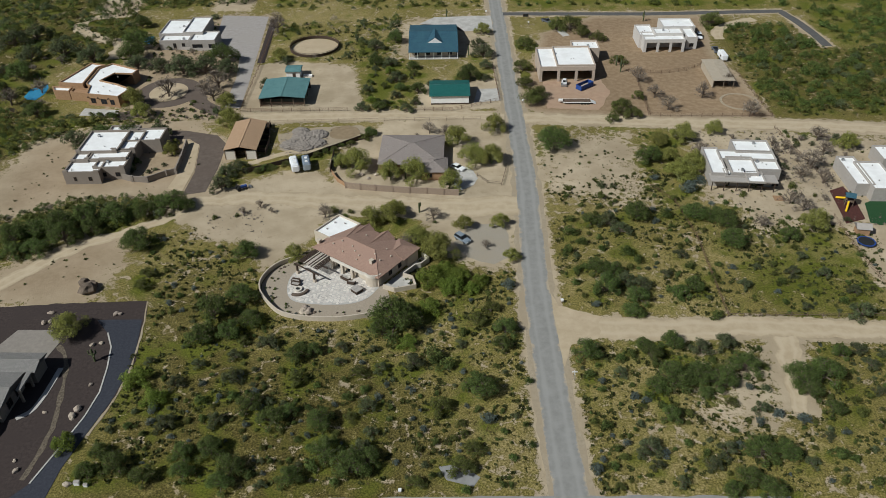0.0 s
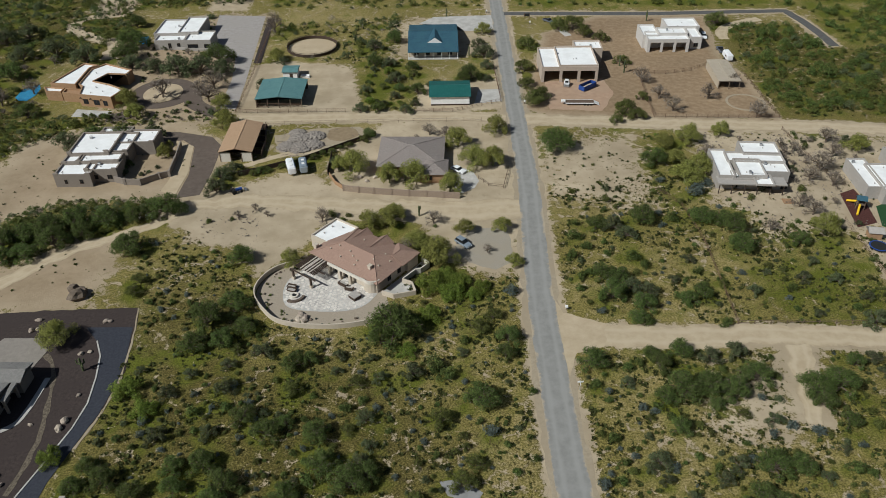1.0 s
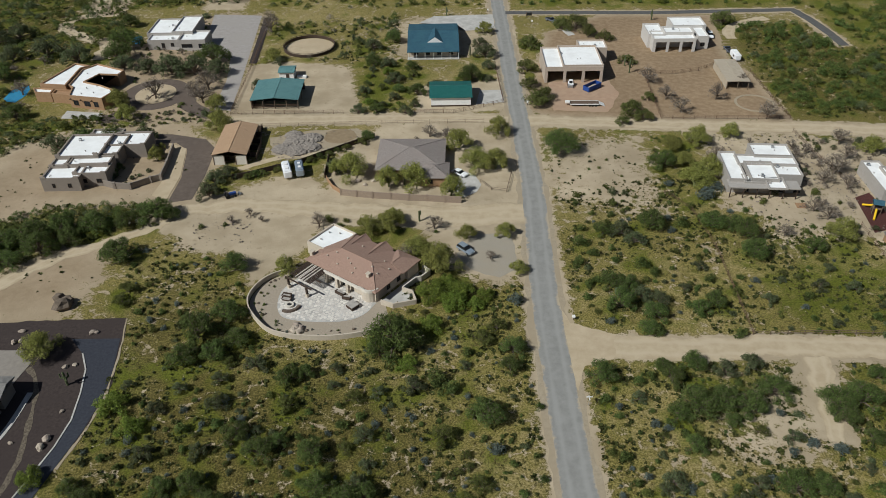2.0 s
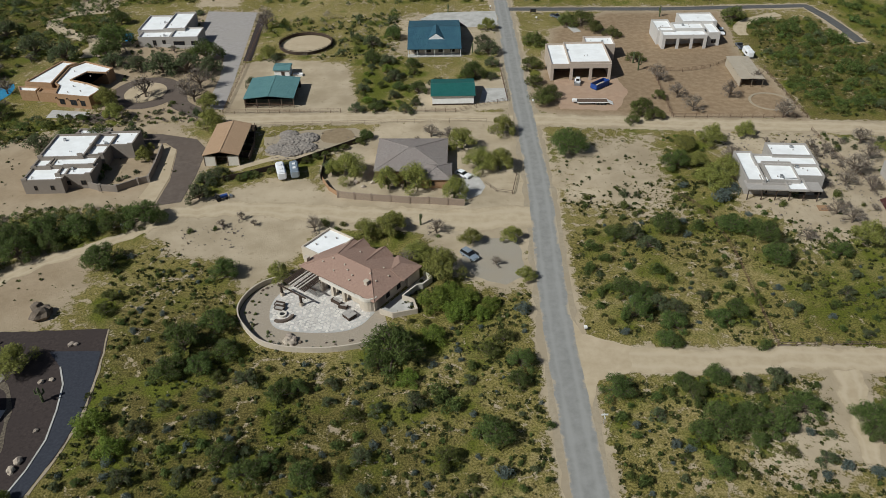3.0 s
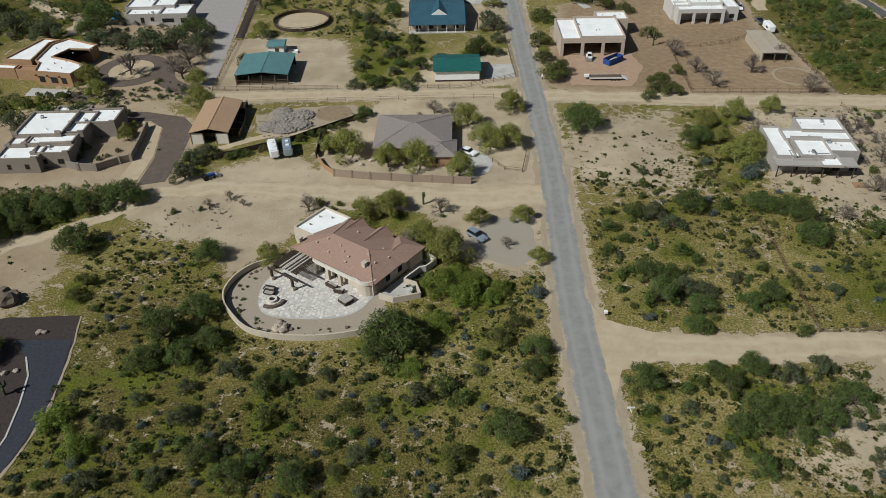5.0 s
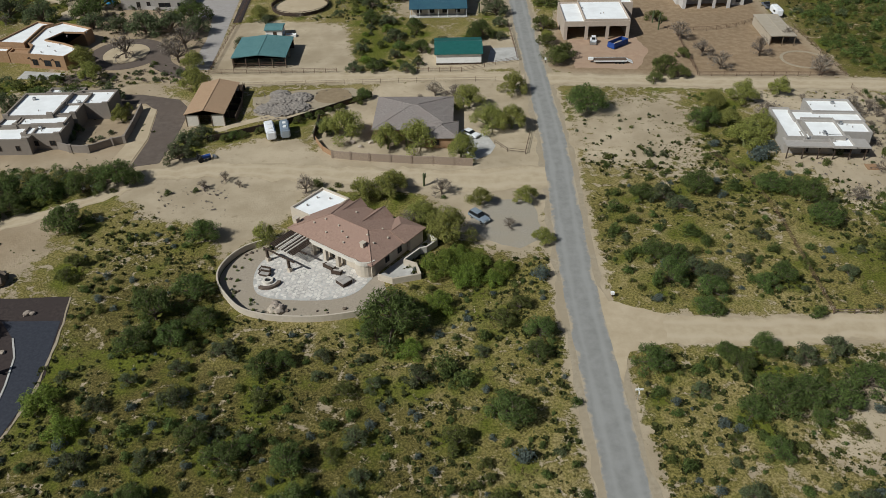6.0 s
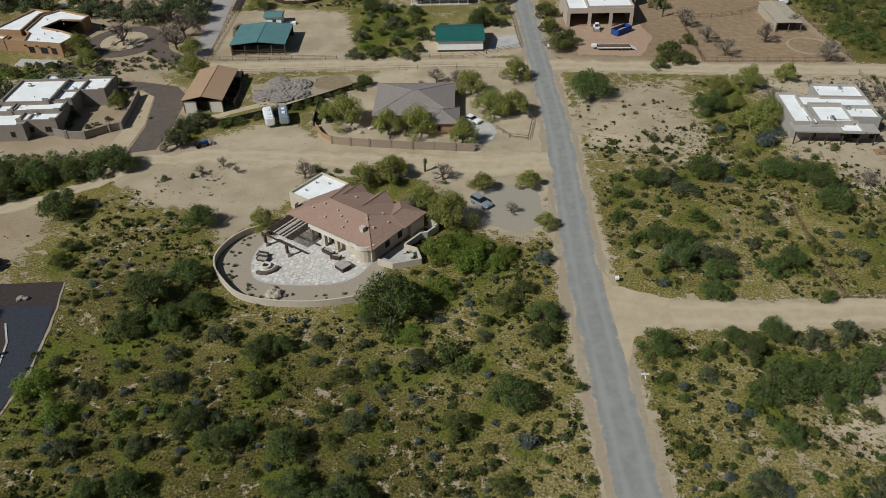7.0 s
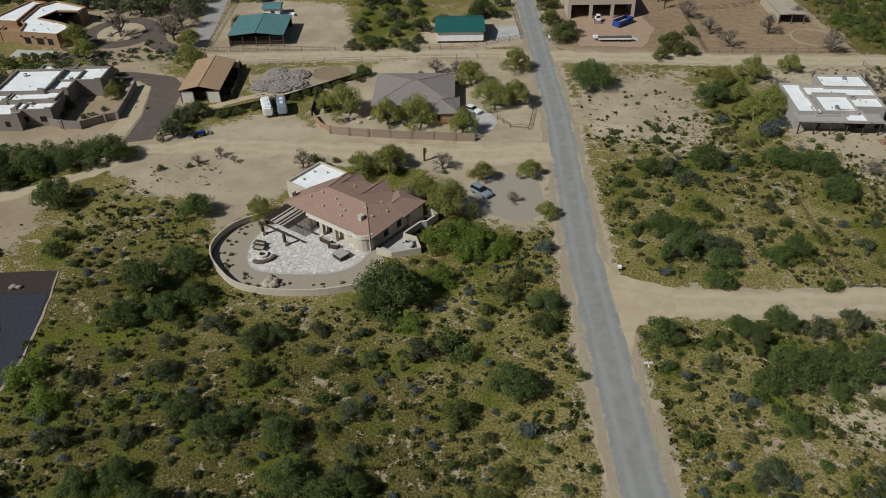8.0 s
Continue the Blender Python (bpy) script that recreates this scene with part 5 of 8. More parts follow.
# the lot in front of the terracotta house, then the others
plant_rows((
    ("m", [(-51.7, 130.9, 9.1), (-46.6, 136.5, 8.3), (-53.3, 123.8, 6.9), (-46.8, 124.7, 6.9), (-43.0, 128.9, 6.4), (-31.0, 117.7, 6.7), (-38.5, 103.9, 5.9), (-33.4, 100.1, 6.1), (-30.4, 102.3, 3.6), (-48.8, 92.3, 5.3), (-43.6, 92.8, 6.4), (-39.1, 88.7, 6.2), (-40.1, 85.3, 6.1), (-47.6, 87.9, 5.2), (-54.5, 87.1, 5.1), (-28.0, 86.3, 6.1)]),
    ("g", [(-37.7, 121.8, 5.6), (-44.3, 118.0, 4.4), (-62.0, 117.0, 3.6), (-51.5, 115.7, 4.3), (-54.7, 110.4, 4.9), (-43.5, 111.6, 5.3), (-53.9, 99.4, 5.5), (-21.8, 120.3, 3.7), (-22.0, 115.8, 3.6), (-15.1, 119.5, 3.2), (-13.0, 113.7, 4.3), (-15.2, 103.1, 4.7), (-14.2, 96.8, 3.5), (-15.5, 92.7, 4.8), (-6.6, 114.9, 5.0), (3.6, 120.8, 3.2), (-33.1, 85.3, 2.6), (-44.4, 100.2, 4.4)]),
    ("m", [(-60.3, 89.6, 6.3), (-65.1, 88.5, 5.2), (-64.2, 92.9, 4.2), (-27.7, 119.0, 4.4), (-24.1, 99.2, 6.2), (-22.2, 92.1, 6.4), (-17.1, 88.2, 7.3), (-14.0, 90.2, 6.1), (-10.7, 126.7, 11.8), (-13.5, 124.5, 6.3), (-7.9, 130.7, 5.4), (13.6, 124.8, 6.3), (12.6, 119.9, 4.9), (7.1, 106.9, 7.6), (-77.5, 158.8, 9.1), (-48.8, 154.0, 7.5)]),
    ("o", [(-30.1, 110.8, 5.4), (7.6, 127.9, 5.7), (10.9, 131.8, 5.4), (-0.8, 102.5, 5.6), (5.4, 92.3, 4.4), (2.7, 88.0, 6.4), (-17.6, 112.5, 4.2), (-18.3, 100.6, 3.5), (3.0, 98.7, 2.8), (-71.3, 142.1, 5.4), (-71.2, 146.3, 5.5), (-43.5, 122.6, 3.7), (-5.4, 85.1, 4.3)]),
    ("d", [(-1.9, 117.2, 5.3), (0.5, 114.3, 5.0), (4.3, 124.3, 3.2), (-48.5, 105.7, 3.4), (-19.3, 105.8, 3.4), (-24.5, 89.1, 3.7), (17.1, 109.6, 2.5), (16.0, 93.4, 2.3), (12.4, 90.5, 2.4), (10.1, 84.7, 2.2), (3.5, 83.6, 2.4), (-1.9, 94.4, 2.2), (-16.1, 107.9, 2.8), (-20.1, 85.6, 2.5), (11.6, 84.6, 1.6), (-26.0, 109.4, 2.1), (-20.4, 110.9, 2.1), (-10.7, 100.2, 2.0), (-26.9, 103.4, 2.2)]),
    ("b", [(8.4, 99.6, 4.0), (-6.4, 107.5, 1.8), (15.4, 140.3, 4.3), (-42.1, 112.7, 2.8), (-36.4, 103.6, 2.2), (-57.6, 103.8, 2.9)]),
    ("l", [(-2.4, 142.9, 8.2), (1.5, 139.5, 7.0), (-3.1, 132.9, 6.0), (3.8, 143.3, 6.9), (6.8, 139.1, 5.1), (0.9, 146.5, 5.8), (8.9, 142.0, 4.6), (-63.0, 111.5, 6.8), (-57.9, 105.9, 5.7), (-7.9, 121.3, 4.9), (-71.7, 95.0, 5.4)]),
    ("p", [(-13.4, 169.3, 9.2), (-18.8, 168.1, 7.6), (15.2, 165.7, 6.3), (5.6, 164.7, 5.7), (-6.5, 158.3, 7.6), (-1.1, 152.2, 10.0), (17.0, 151.1, 4.8), (-36.6, 152.2, 6.5), (-82.5, 126.0, 8.8), (-12.3, 172.8, 6.2)]),
    ("t", [(-31.1, 171.0, 5.5), (-2.2, 169.3, 5.5), (-8.9, 156.6, 5.8), (11.0, 156.3, 3.2)]),
))
plant_rows((
    ("m", [(43.6, 115.6, 5.5), (42.7, 119.5, 4.1), (30.2, 117.1, 6.8), (48.6, 119.4, 6.4), (46.3, 108.5, 9.3), (51.7, 109.5, 8.2), (56.0, 108.3, 7.0), (61.8, 112.1, 7.1), (51.9, 105.0, 3.4), (43.7, 99.5, 5.1), (42.6, 106.7, 5.7), (71.9, 108.5, 7.7), (77.2, 109.3, 9.4), (83.2, 115.7, 4.8), (72.9, 104.7, 5.2), (75.4, 100.1, 5.5), (57.8, 90.5, 6.9), (62.4, 90.1, 5.9), (53.8, 84.7, 6.1), (56.9, 82.2, 6.2), (50.1, 82.1, 5.0)]),
    ("g", [(54.2, 117.8, 5.6), (60.0, 119.2, 6.1), (38.1, 92.0, 5.5), (36.3, 90.5, 4.2), (38.4, 88.1, 3.5), (51.9, 91.1, 5.5), (48.4, 87.7, 4.1), (66.5, 88.2, 3.3), (72.0, 94.1, 2.8), (87.3, 116.7, 4.1), (88.3, 112.5, 4.2), (61.7, 101.0, 3.8), (42.0, 84.4, 3.2), (86.6, 105.0, 3.4), (36.3, 111.3, 4.0)]),
    ("d", [(29.9, 111.0, 3.0), (30.9, 97.5, 3.5), (39.8, 116.6, 2.9), (42.1, 118.9, 2.7), (37.2, 115.7, 3.1), (31.7, 92.1, 2.3), (34.8, 95.2, 1.7), (36.2, 96.8, 1.5), (30.8, 88.3, 2.5), (72.2, 89.9, 3.8), (74.5, 89.0, 2.9), (40.6, 84.3, 1.6), (36.5, 86.2, 1.6), (40.4, 105.8, 1.6), (38.0, 108.1, 1.8), (76.7, 83.8, 3.0)]),
    ("b", [(27.3, 87.5, 3.1), (54.6, 92.5, 2.7), (40.6, 90.9, 2.5), (69.0, 98.5, 3.3)]),
    ("m", [(37.5, 145.3, 7.2), (38.2, 138.2, 7.8), (40.7, 144.1, 6.3), (58.6, 138.4, 6.2), (54.9, 136.3, 5.3), (44.7, 134.7, 6.1), (42.5, 130.1, 5.1), (73.6, 164.0, 7.8), (73.1, 155.6, 8.1), (71.8, 167.5, 6.4), (66.8, 168.5, 7.3), (88.2, 157.6, 6.1), (34.4, 207.5, 11.7), (61.5, 198.0, 8.9), (51.5, 168.1, 7.9), (39.3, 165.8, 6.3)]),
    ("g", [(46.9, 138.7, 6.2), (43.4, 140.8, 5.4), (43.2, 165.4, 6.9), (58.9, 151.4, 4.2), (70.8, 139.0, 4.8), (83.6, 143.4, 5.5), (88.2, 149.7, 3.6), (93.3, 128.1, 7.2), (95.3, 136.2, 4.2), (90.9, 142.7, 4.1), (46.2, 161.9, 5.9), (82.2, 130.9, 3.3), (53.5, 143.6, 3.3), (75.9, 145.8, 3.0)]),
    ("d", [(32.5, 145.7, 3.3), (34.5, 147.0, 2.8), (45.8, 152.6, 4.8), (48.0, 149.4, 4.2), (40.1, 159.2, 2.6), (39.9, 154.4, 2.6), (44.3, 129.4, 3.6), (61.0, 128.3, 3.8), (54.6, 134.7, 2.9), (52.8, 137.9, 2.7), (60.0, 163.8, 2.4), (59.3, 168.9, 4.9), (34.0, 167.5, 3.3), (33.1, 161.5, 5.0), (31.3, 153.6, 3.7), (35.4, 157.0, 3.8)]),
    ("p", [(67.9, 187.4, 9.9), (73.5, 192.9, 8.4), (66.4, 207.7, 7.0), (67.6, 198.4, 6.8), (96.0, 161.7, 8.6), (122.4, 203.6, 7.7), (74.9, 210.9, 8.9), (85.8, 214.8, 6.5)]),
    ("b", [(69.1, 181.3, 7.0), (73.3, 185.5, 4.9), (39.0, 141.9, 4.1)]),
    ("t", [(107.4, 192.4, 10.1), (102.4, 187.3, 8.2), (107.7, 184.4, 7.5), (96.7, 170.4, 7.1), (114.2, 200.2, 7.9), (94.6, 174.3, 5.3), (77.8, 201.8, 6.2), (116.1, 209.1, 7.8), (83.2, 163.7, 5.4)]),
))
plant_rows((
    ("o", [(-53.8, 195.1, 3.3), (-50.0, 197.1, 3.7), (-46.1, 199.1, 3.4), (-41.9, 201.5, 3.8), (-37.5, 204.1, 3.8), (-32.7, 207.4, 3.8), (-27.9, 211.0, 3.5), (-23.7, 214.4, 4.3)]),
    ("m", [(-51.9, 196.2, 3.0), (-44.2, 200.6, 3.1), (-35.2, 206.1, 3.1), (-22.1, 217.1, 4.7), (-30.4, 209.7, 2.8)]),
))
plant_rows((
    ("m", [(-110.0, 161.1, 8.9), (-105.5, 164.2, 9.0), (-100.7, 167.1, 10.1), (-94.7, 170.8, 9.3), (-87.4, 171.4, 9.3), (-79.7, 172.9, 8.1), (-73.7, 176.3, 9.8), (-102.6, 156.8, 7.3), (-97.3, 161.8, 8.3), (-107.8, 155.7, 7.2), (-91.5, 165.6, 7.5), (-69.5, 176.3, 5.3), (-81.1, 277.3, 13.7), (-117.3, 291.4, 13.8), (-117.6, 281.1, 11.1), (-124.2, 316.3, 9.7), (-106.3, 217.0, 9.1), (-97.6, 217.5, 9.1), (-134.8, 234.4, 9.7), (-153.5, 265.2, 12.8)]),
    ("g", [(-62.1, 192.8, 7.7), (-59.7, 196.5, 6.8), (-62.3, 186.3, 8.2), (-113.8, 213.6, 10.1), (-89.1, 219.1, 9.2), (-170.0, 298.2, 14.1), (-163.4, 304.0, 14.3), (-132.0, 279.8, 13.4), (-145.0, 285.8, 13.6), (-157.0, 282.7, 11.2), (-94.6, 267.9, 12.9), (-104.0, 271.1, 10.8), (-86.3, 267.5, 12.9), (-77.9, 266.5, 10.7), (-113.0, 273.0, 10.9), (-30.1, 198.9, 6.8)]),
    ("p", [(-68.0, 224.9, 9.4), (-104.0, 240.9, 9.9), (-98.7, 232.5, 7.7), (-72.3, 239.9, 7.8), (-24.7, 196.0, 10.2), (-14.6, 189.9, 10.0), (-8.1, 190.1, 9.3), (2.3, 184.5, 7.8), (17.2, 219.2, 9.2), (15.0, 198.6, 10.3), (9.2, 198.6, 9.6), (5.3, 210.4, 8.9), (18.0, 302.8, 7.0), (-29.1, 197.2, 6.8), (-82.5, 207.1, 6.3), (-60.4, 278.8, 7.9)]),
    ("t", [(-77.9, 244.3, 11.2), (-78.3, 254.4, 10.3), (-94.5, 248.1, 10.1), (-3.4, 217.9, 6.6), (-82.7, 251.5, 8.1), (-60.0, 206.0, 5.2), (-6.9, 211.3, 5.3), (-140.5, 252.7, 9.4), (-66.1, 308.2, 12.0), (-147.2, 243.4, 9.9), (1.9, 215.3, 7.2)]),
    ("m", [(-23.6, 272.8, 7.0), (-20.4, 235.4, 5.9), (-7.4, 247.7, 6.5), (10.6, 258.8, 8.8), (8.6, 257.4, 5.8), (-17.1, 294.8, 7.4), (-9.8, 268.8, 5.4)]),
    ("g", [(-25.2, 249.3, 5.7), (-26.1, 235.3, 6.2), (-15.1, 244.4, 5.5), (-11.0, 233.5, 5.4), (-15.6, 257.7, 6.4), (-1.5, 251.4, 7.1), (16.7, 279.1, 9.4), (17.2, 268.5, 6.9), (-18.3, 271.8, 7.6), (-24.5, 288.0, 8.3), (-57.8, 276.0, 5.5), (-61.6, 255.3, 5.7), (15.1, 290.5, 7.3), (16.6, 257.8, 5.2)]),
    ("o", [(33.7, 288.0, 9.0), (30.5, 265.4, 9.8), (30.8, 238.7, 10.2), (34.1, 242.6, 7.9), (30.3, 252.5, 7.3), (53.8, 306.1, 11.9), (59.6, 230.1, 8.8), (62.7, 226.8, 7.5), (55.7, 223.8, 6.3), (57.3, 298.9, 9.3), (112.0, 308.1, 10.5), (67.6, 240.6, 5.9), (66.8, 271.3, 7.3), (63.3, 293.9, 7.8), (48.2, 306.4, 8.5)]),
    ("t", [(73.3, 241.1, 7.9), (75.7, 231.6, 8.8), (89.5, 240.5, 7.9), (70.4, 254.1, 8.2), (100.9, 226.1, 8.3), (101.4, 250.7, 6.1)]),
))


def scatter(outline, count, kinds, lo, hi, seed, gap=0.75, avoid=(), far=False):
    """Plants at random places in an outline, clear of the avoided outlines and of each other."""
    rng, draw = random.Random(seed), np.random.default_rng(seed)
    xs, ys = [p[0] for p in outline], [p[1] for p in outline]
    n_ = count * 16
    X, Y = draw.uniform(min(xs), max(xs), n_), draw.uniform(min(ys), max(ys), n_)
    D = lo + (hi - lo) * draw.random(n_) ** 1.8
    ok = inside(outline, X, Y) >= D * 0.4
    for a in avoid:
        ok &= inside(a, X, Y) <= -D * 0.4
    k = first = len(PLACED)
    taken = np.zeros((first + count, 3))
    taken[:first] = PLACED
    for x, y, d in zip(X[ok], Y[ok], D[ok]):
        if k == first + count:
            break
        if ((taken[:k, 0] - x) ** 2 + (taken[:k, 1] - y) ** 2 < ((d + taken[:k, 2]) * 0.5 * gap) ** 2).any():
            continue
        taken[k] = x, y, d
        k += 1
        plant(rng.choice(kinds), float(x), float(y), float(d), rng, 1.0, far)


ROAD_STRIP = ribbon_outline(MAIN_ROAD, (10, 10))
LANE_STRIPS = [ROAD_STRIP] + [ribbon_outline(l, (8, 8)) for l in (UPPER_LANE_W, UPPER_LANE_E, MIDDLE_LANE, LOWER_LANE, LANE_BRANCH, FAR_STREET)]
HOUSE_KEEP = [(-139.6, 252.8), (-122.4, 238.8), (-104.0, 238.1), (-106.9, 263.6), (-125.6, 282.7), (-139.6, 279.4)]
CIRCLE_KEEP = [(Vector((-95.5, 251.6)).x + 12.5 * math.cos(a), Vector((-95.5, 251.6)).y + 13.5 * math.sin(a)) for a in np.linspace(0, math.tau, 20)[:-1]]
AROUND_ORANGE = [(-179.3, 276.7), (-152.2, 283.8), (-134.3, 288.6), (-111.9, 280.5), (-140.3, 270.0), (-150.9, 260.4), (-122.7, 234.6), (-125.2, 226.5), (-157.2, 231.7)]
BETWEEN_WEST = [(-118.9, 234.4), (-104.8, 237.7), (-84.6, 233.2), (-72.2, 232.8), (-88.3, 226.4), (-107.0, 227.1)]
FRONT_LOT = [(-66.8, 86.2), (-67.3, 136.0), (-76.7, 158.3), (-65.5, 168.1), (-46.4, 150.4), (-39.0, 131.3), (-18.2, 127.0), (-4.6, 153.9), (11.9, 146.6), (18.7, 146.4), (17.1, 84.6)]
SOUTH_EAST_LOT = [(27.9, 120.5), (66.6, 121.4), (69.6, 112.8), (70.1, 102.0), (77.5, 121.1), (94.5, 118.9), (90.0, 82.0), (25.8, 82.6)]
EAST_LOT = [(29.5, 185.1), (62.6, 193.4), (79.8, 174.8), (102.7, 163.3), (113.1, 157.9), (98.4, 127.0), (35.2, 130.5), (27.2, 137.6)]
NORTH_EAST_WILD = [(108.9, 260.1), (116.1, 311.6), (144.9, 307.0), (149.8, 279.7), (207.9, 294.8), (170.2, 220.2), (145.0, 225.0), (110.0, 226.3)]
TOP_EAST = [(32.0, 332.7), (201.3, 326.9), (225.2, 354.2), (34.6, 363.8)]
TOP_WILD = [(-65.7, 316.4), (-14.8, 324.3), (-15.6, 280.9), (-29.1, 273.4), (-59.9, 280.0)]
TOP_MID = [(-73.4, 334.1), (18.3, 331.2), (20.2, 368.8), (-80.2, 373.9)]
TOP_WEST = [(-177.6, 282.0), (-134.3, 288.6), (-123.3, 303.0), (-131.3, 336.8), (-82.3, 341.8), (-88.4, 374.3), (-247.6, 382.4)]
FAR_WEST = [(-146.9, 190.5), (-131.1, 206.4), (-118.1, 222.4), (-99.1, 231.7), (-136.2, 235.1), (-150.7, 242.0), (-174.3, 242.8)]
WEST_BAND = [(-123.2, 162.1), (-119.7, 173.7), (-103.3, 183.1), (-73.3, 183.7), (-71.9, 172.3), (-86.5, 166.1), (-109.9, 152.1), (-116.2, 147.8)]
scatter(FRONT_LOT, 300, "sdybdosdb", 0.9, 2.4, 1, 0.85, LANE_STRIPS)
scatter([(-67.3, 87.5), (-65.0, 102.0), (-63.9, 124.5), (-42.7, 124.0), (-24.7, 98.3), (-22.1, 84.8)], 16, "mgobd", 1.8, 3.6, 18, 0.8)
scatter(SOUTH_EAST_LOT, 160, "sdybdos", 0.9, 3.0, 2, 0.85, LANE_STRIPS)
scatter(EAST_LOT, 130, "sdybdos", 1.2, 3.6, 3, 0.9, LANE_STRIPS)
scatter(NORTH_EAST_WILD, 300, "omsdgmo", 1.4, 6.0, 4, 0.7, LANE_STRIPS, far=True)
scatter(NORTH_EAST_WILD, 60, "mmgo", 5.0, 9.5, 41, 0.5, LANE_STRIPS, far=True)
scatter(TOP_EAST, 130, "omsd", 2.0, 6.0, 5, 0.8, LANE_STRIPS, far=True)
scatter([(151.5, 327.9), (153.1, 313.2), (152.6, 282.4), (213.0, 295.8), (234.7, 334.2)], 150, "omsdmo", 1.8, 6.5, 17, 0.6, LANE_STRIPS, far=True)
scatter(TOP_WILD, 95, "gmosyt", 1.8, 5.5, 6, 0.7, LANE_STRIPS + [[(-61, 280), (-37, 280), (-37, 304), (-61, 304)]], far=True)
scatter(TOP_MID, 120, "omgs", 2.0, 6.0, 7, 0.8, LANE_STRIPS, far=True)
scatter(TOP_WEST, 380, "omgms", 2.5, 7.5, 8, 0.65, far=True)
scatter(FAR_WEST, 170, "mogs", 2.0, 6.0, 9, 0.75, far=True)
scatter(WEST_BAND, 130, "mmogs", 2.0, 5.0, 10, 0.5, far=True)
scatter([(-29.3, 276.0), (-5.8, 277.8), (-6.4, 234.6), (-27.2, 235.4)], 30, "mogl", 2.0, 5.0, 12, 0.6, LANE_STRIPS)
scatter(YARD_NORTH_WEST, 75, "tgsymt", 1.5, 5.0, 13, 0.9, [NORTH_DRIVE, HOUSE_KEEP, CIRCLE_KEEP])
scatter(AROUND_ORANGE, 45, "gmost", 2.0, 5.5, 15, 0.7, [HOUSE_KEEP])
scatter(BETWEEN_WEST, 40, "gmost", 1.5, 4.0, 16, 0.8, [NORTH_DRIVE])
scatter(LUSH_SIDE, 26, "sdmlo", 1.0, 3.5, 19, 0.8, LANE_STRIPS)
scatter(YARD_RIGHT_LOT, 30, "sdy", 0.6, 1.5, 20, 1.0, LANE_STRIPS)
scatter(YARD_WHITE_HOUSE, 45, "tgsyd", 1.0, 3.5, 14, 1.0, LANE_STRIPS)
scatter([(84.0, 212.0), (122.0, 212.0), (134.0, 206.0), (112.0, 200.0), (100.0, 172.0), (92.0, 180.0), (94.0, 200.0)], 26, "tttg", 2.5, 6.0, 43, 0.7, LANE_STRIPS)
scatter(YARD_NORTH_WEST, 60, "gytsd", 0.9, 3.2, 44, 0.9, [NORTH_DRIVE, HOUSE_KEEP, CIRCLE_KEEP])

FAR_NAMES = {"m": "far_mesquite_scrub", "o": "far_creosote_scrub", "g": "far_grey_scrub", "s": "far_olive_scrub", "d": "far_round_scrub", "y": "far_pale_scrub", "t": "far_bare_scrub"}
FAR_LEAVES = {"m": (LEAF_DARK, 640, 0.034, 16, 0.40, 0.16, 0.34), "o": (LEAF_OLIVE, 560, 0.036, 12, 0.38, 0.15, 0.3), "g": (LEAF_GREY, 560, 0.036, 12, 0.38, 0.15, 0.3), "t": (TWIGS, 260, 0.03, 11, 0.36, 0.16, 0.4), "s": (LEAF_OLIVE, 240, 0.065, 5, 0.26, 0.26, 0.26), "d": (LEAF_DARK, 240, 0.065, 5, 0.26, 0.26, 0.26), "y": (LEAF_GREY, 240, 0.065, 5, 0.26, 0.26, 0.26)}
for kind, rows in FAR.items():
    leaf, count, size, n_, spread, r, h = FAR_LEAVES[kind]
    clouds = [np.array([tuple(v) for v in leaf_cloud(70 + i, lobes_for(80 + i, n_, spread, r, h), count, size)[0]]) for i in range(3)]
    co_ = np.concatenate([clouds[i % 3] @ np.array(m)[:3, :3].T + np.array(m)[:3, 3] for i, m in enumerate(rows)])
    ob = mesh_part(FAR_NAMES[kind], co_.tolist(), np.arange(len(co_)).reshape(-1, 3).tolist(), leaf, None)
    tagged(ob, "dense desert scrub over the far land", "scrub", kind="stuff")


# the ground colour turns to the darker, greener grass round the larger bushes
NEAR = np.zeros(MX.shape)
for px, py, pd in PLACED:
    if pd > 2.8:
        i0, i1 = np.searchsorted(GX, (px - pd * 1.6, px + pd * 1.6))
        j0, j1 = np.searchsorted(GY, (py - pd * 1.6, py + pd * 1.6))
        dd = np.hypot(MX[j0:j1, i0:i1] - px, MY[j0:j1, i0:i1] - py)
        NEAR[j0:j1, i0:i1] = np.maximum(NEAR[j0:j1, i0:i1], np.clip(1.25 - dd / (pd * 0.8), 0, 0.6))
GREEN = np.maximum(GREEN * 0.8, NEAR * (1 - BARE))
ground_mesh.attributes["green"].data.foreach_set("value", GREEN.ravel().astype(np.float32))


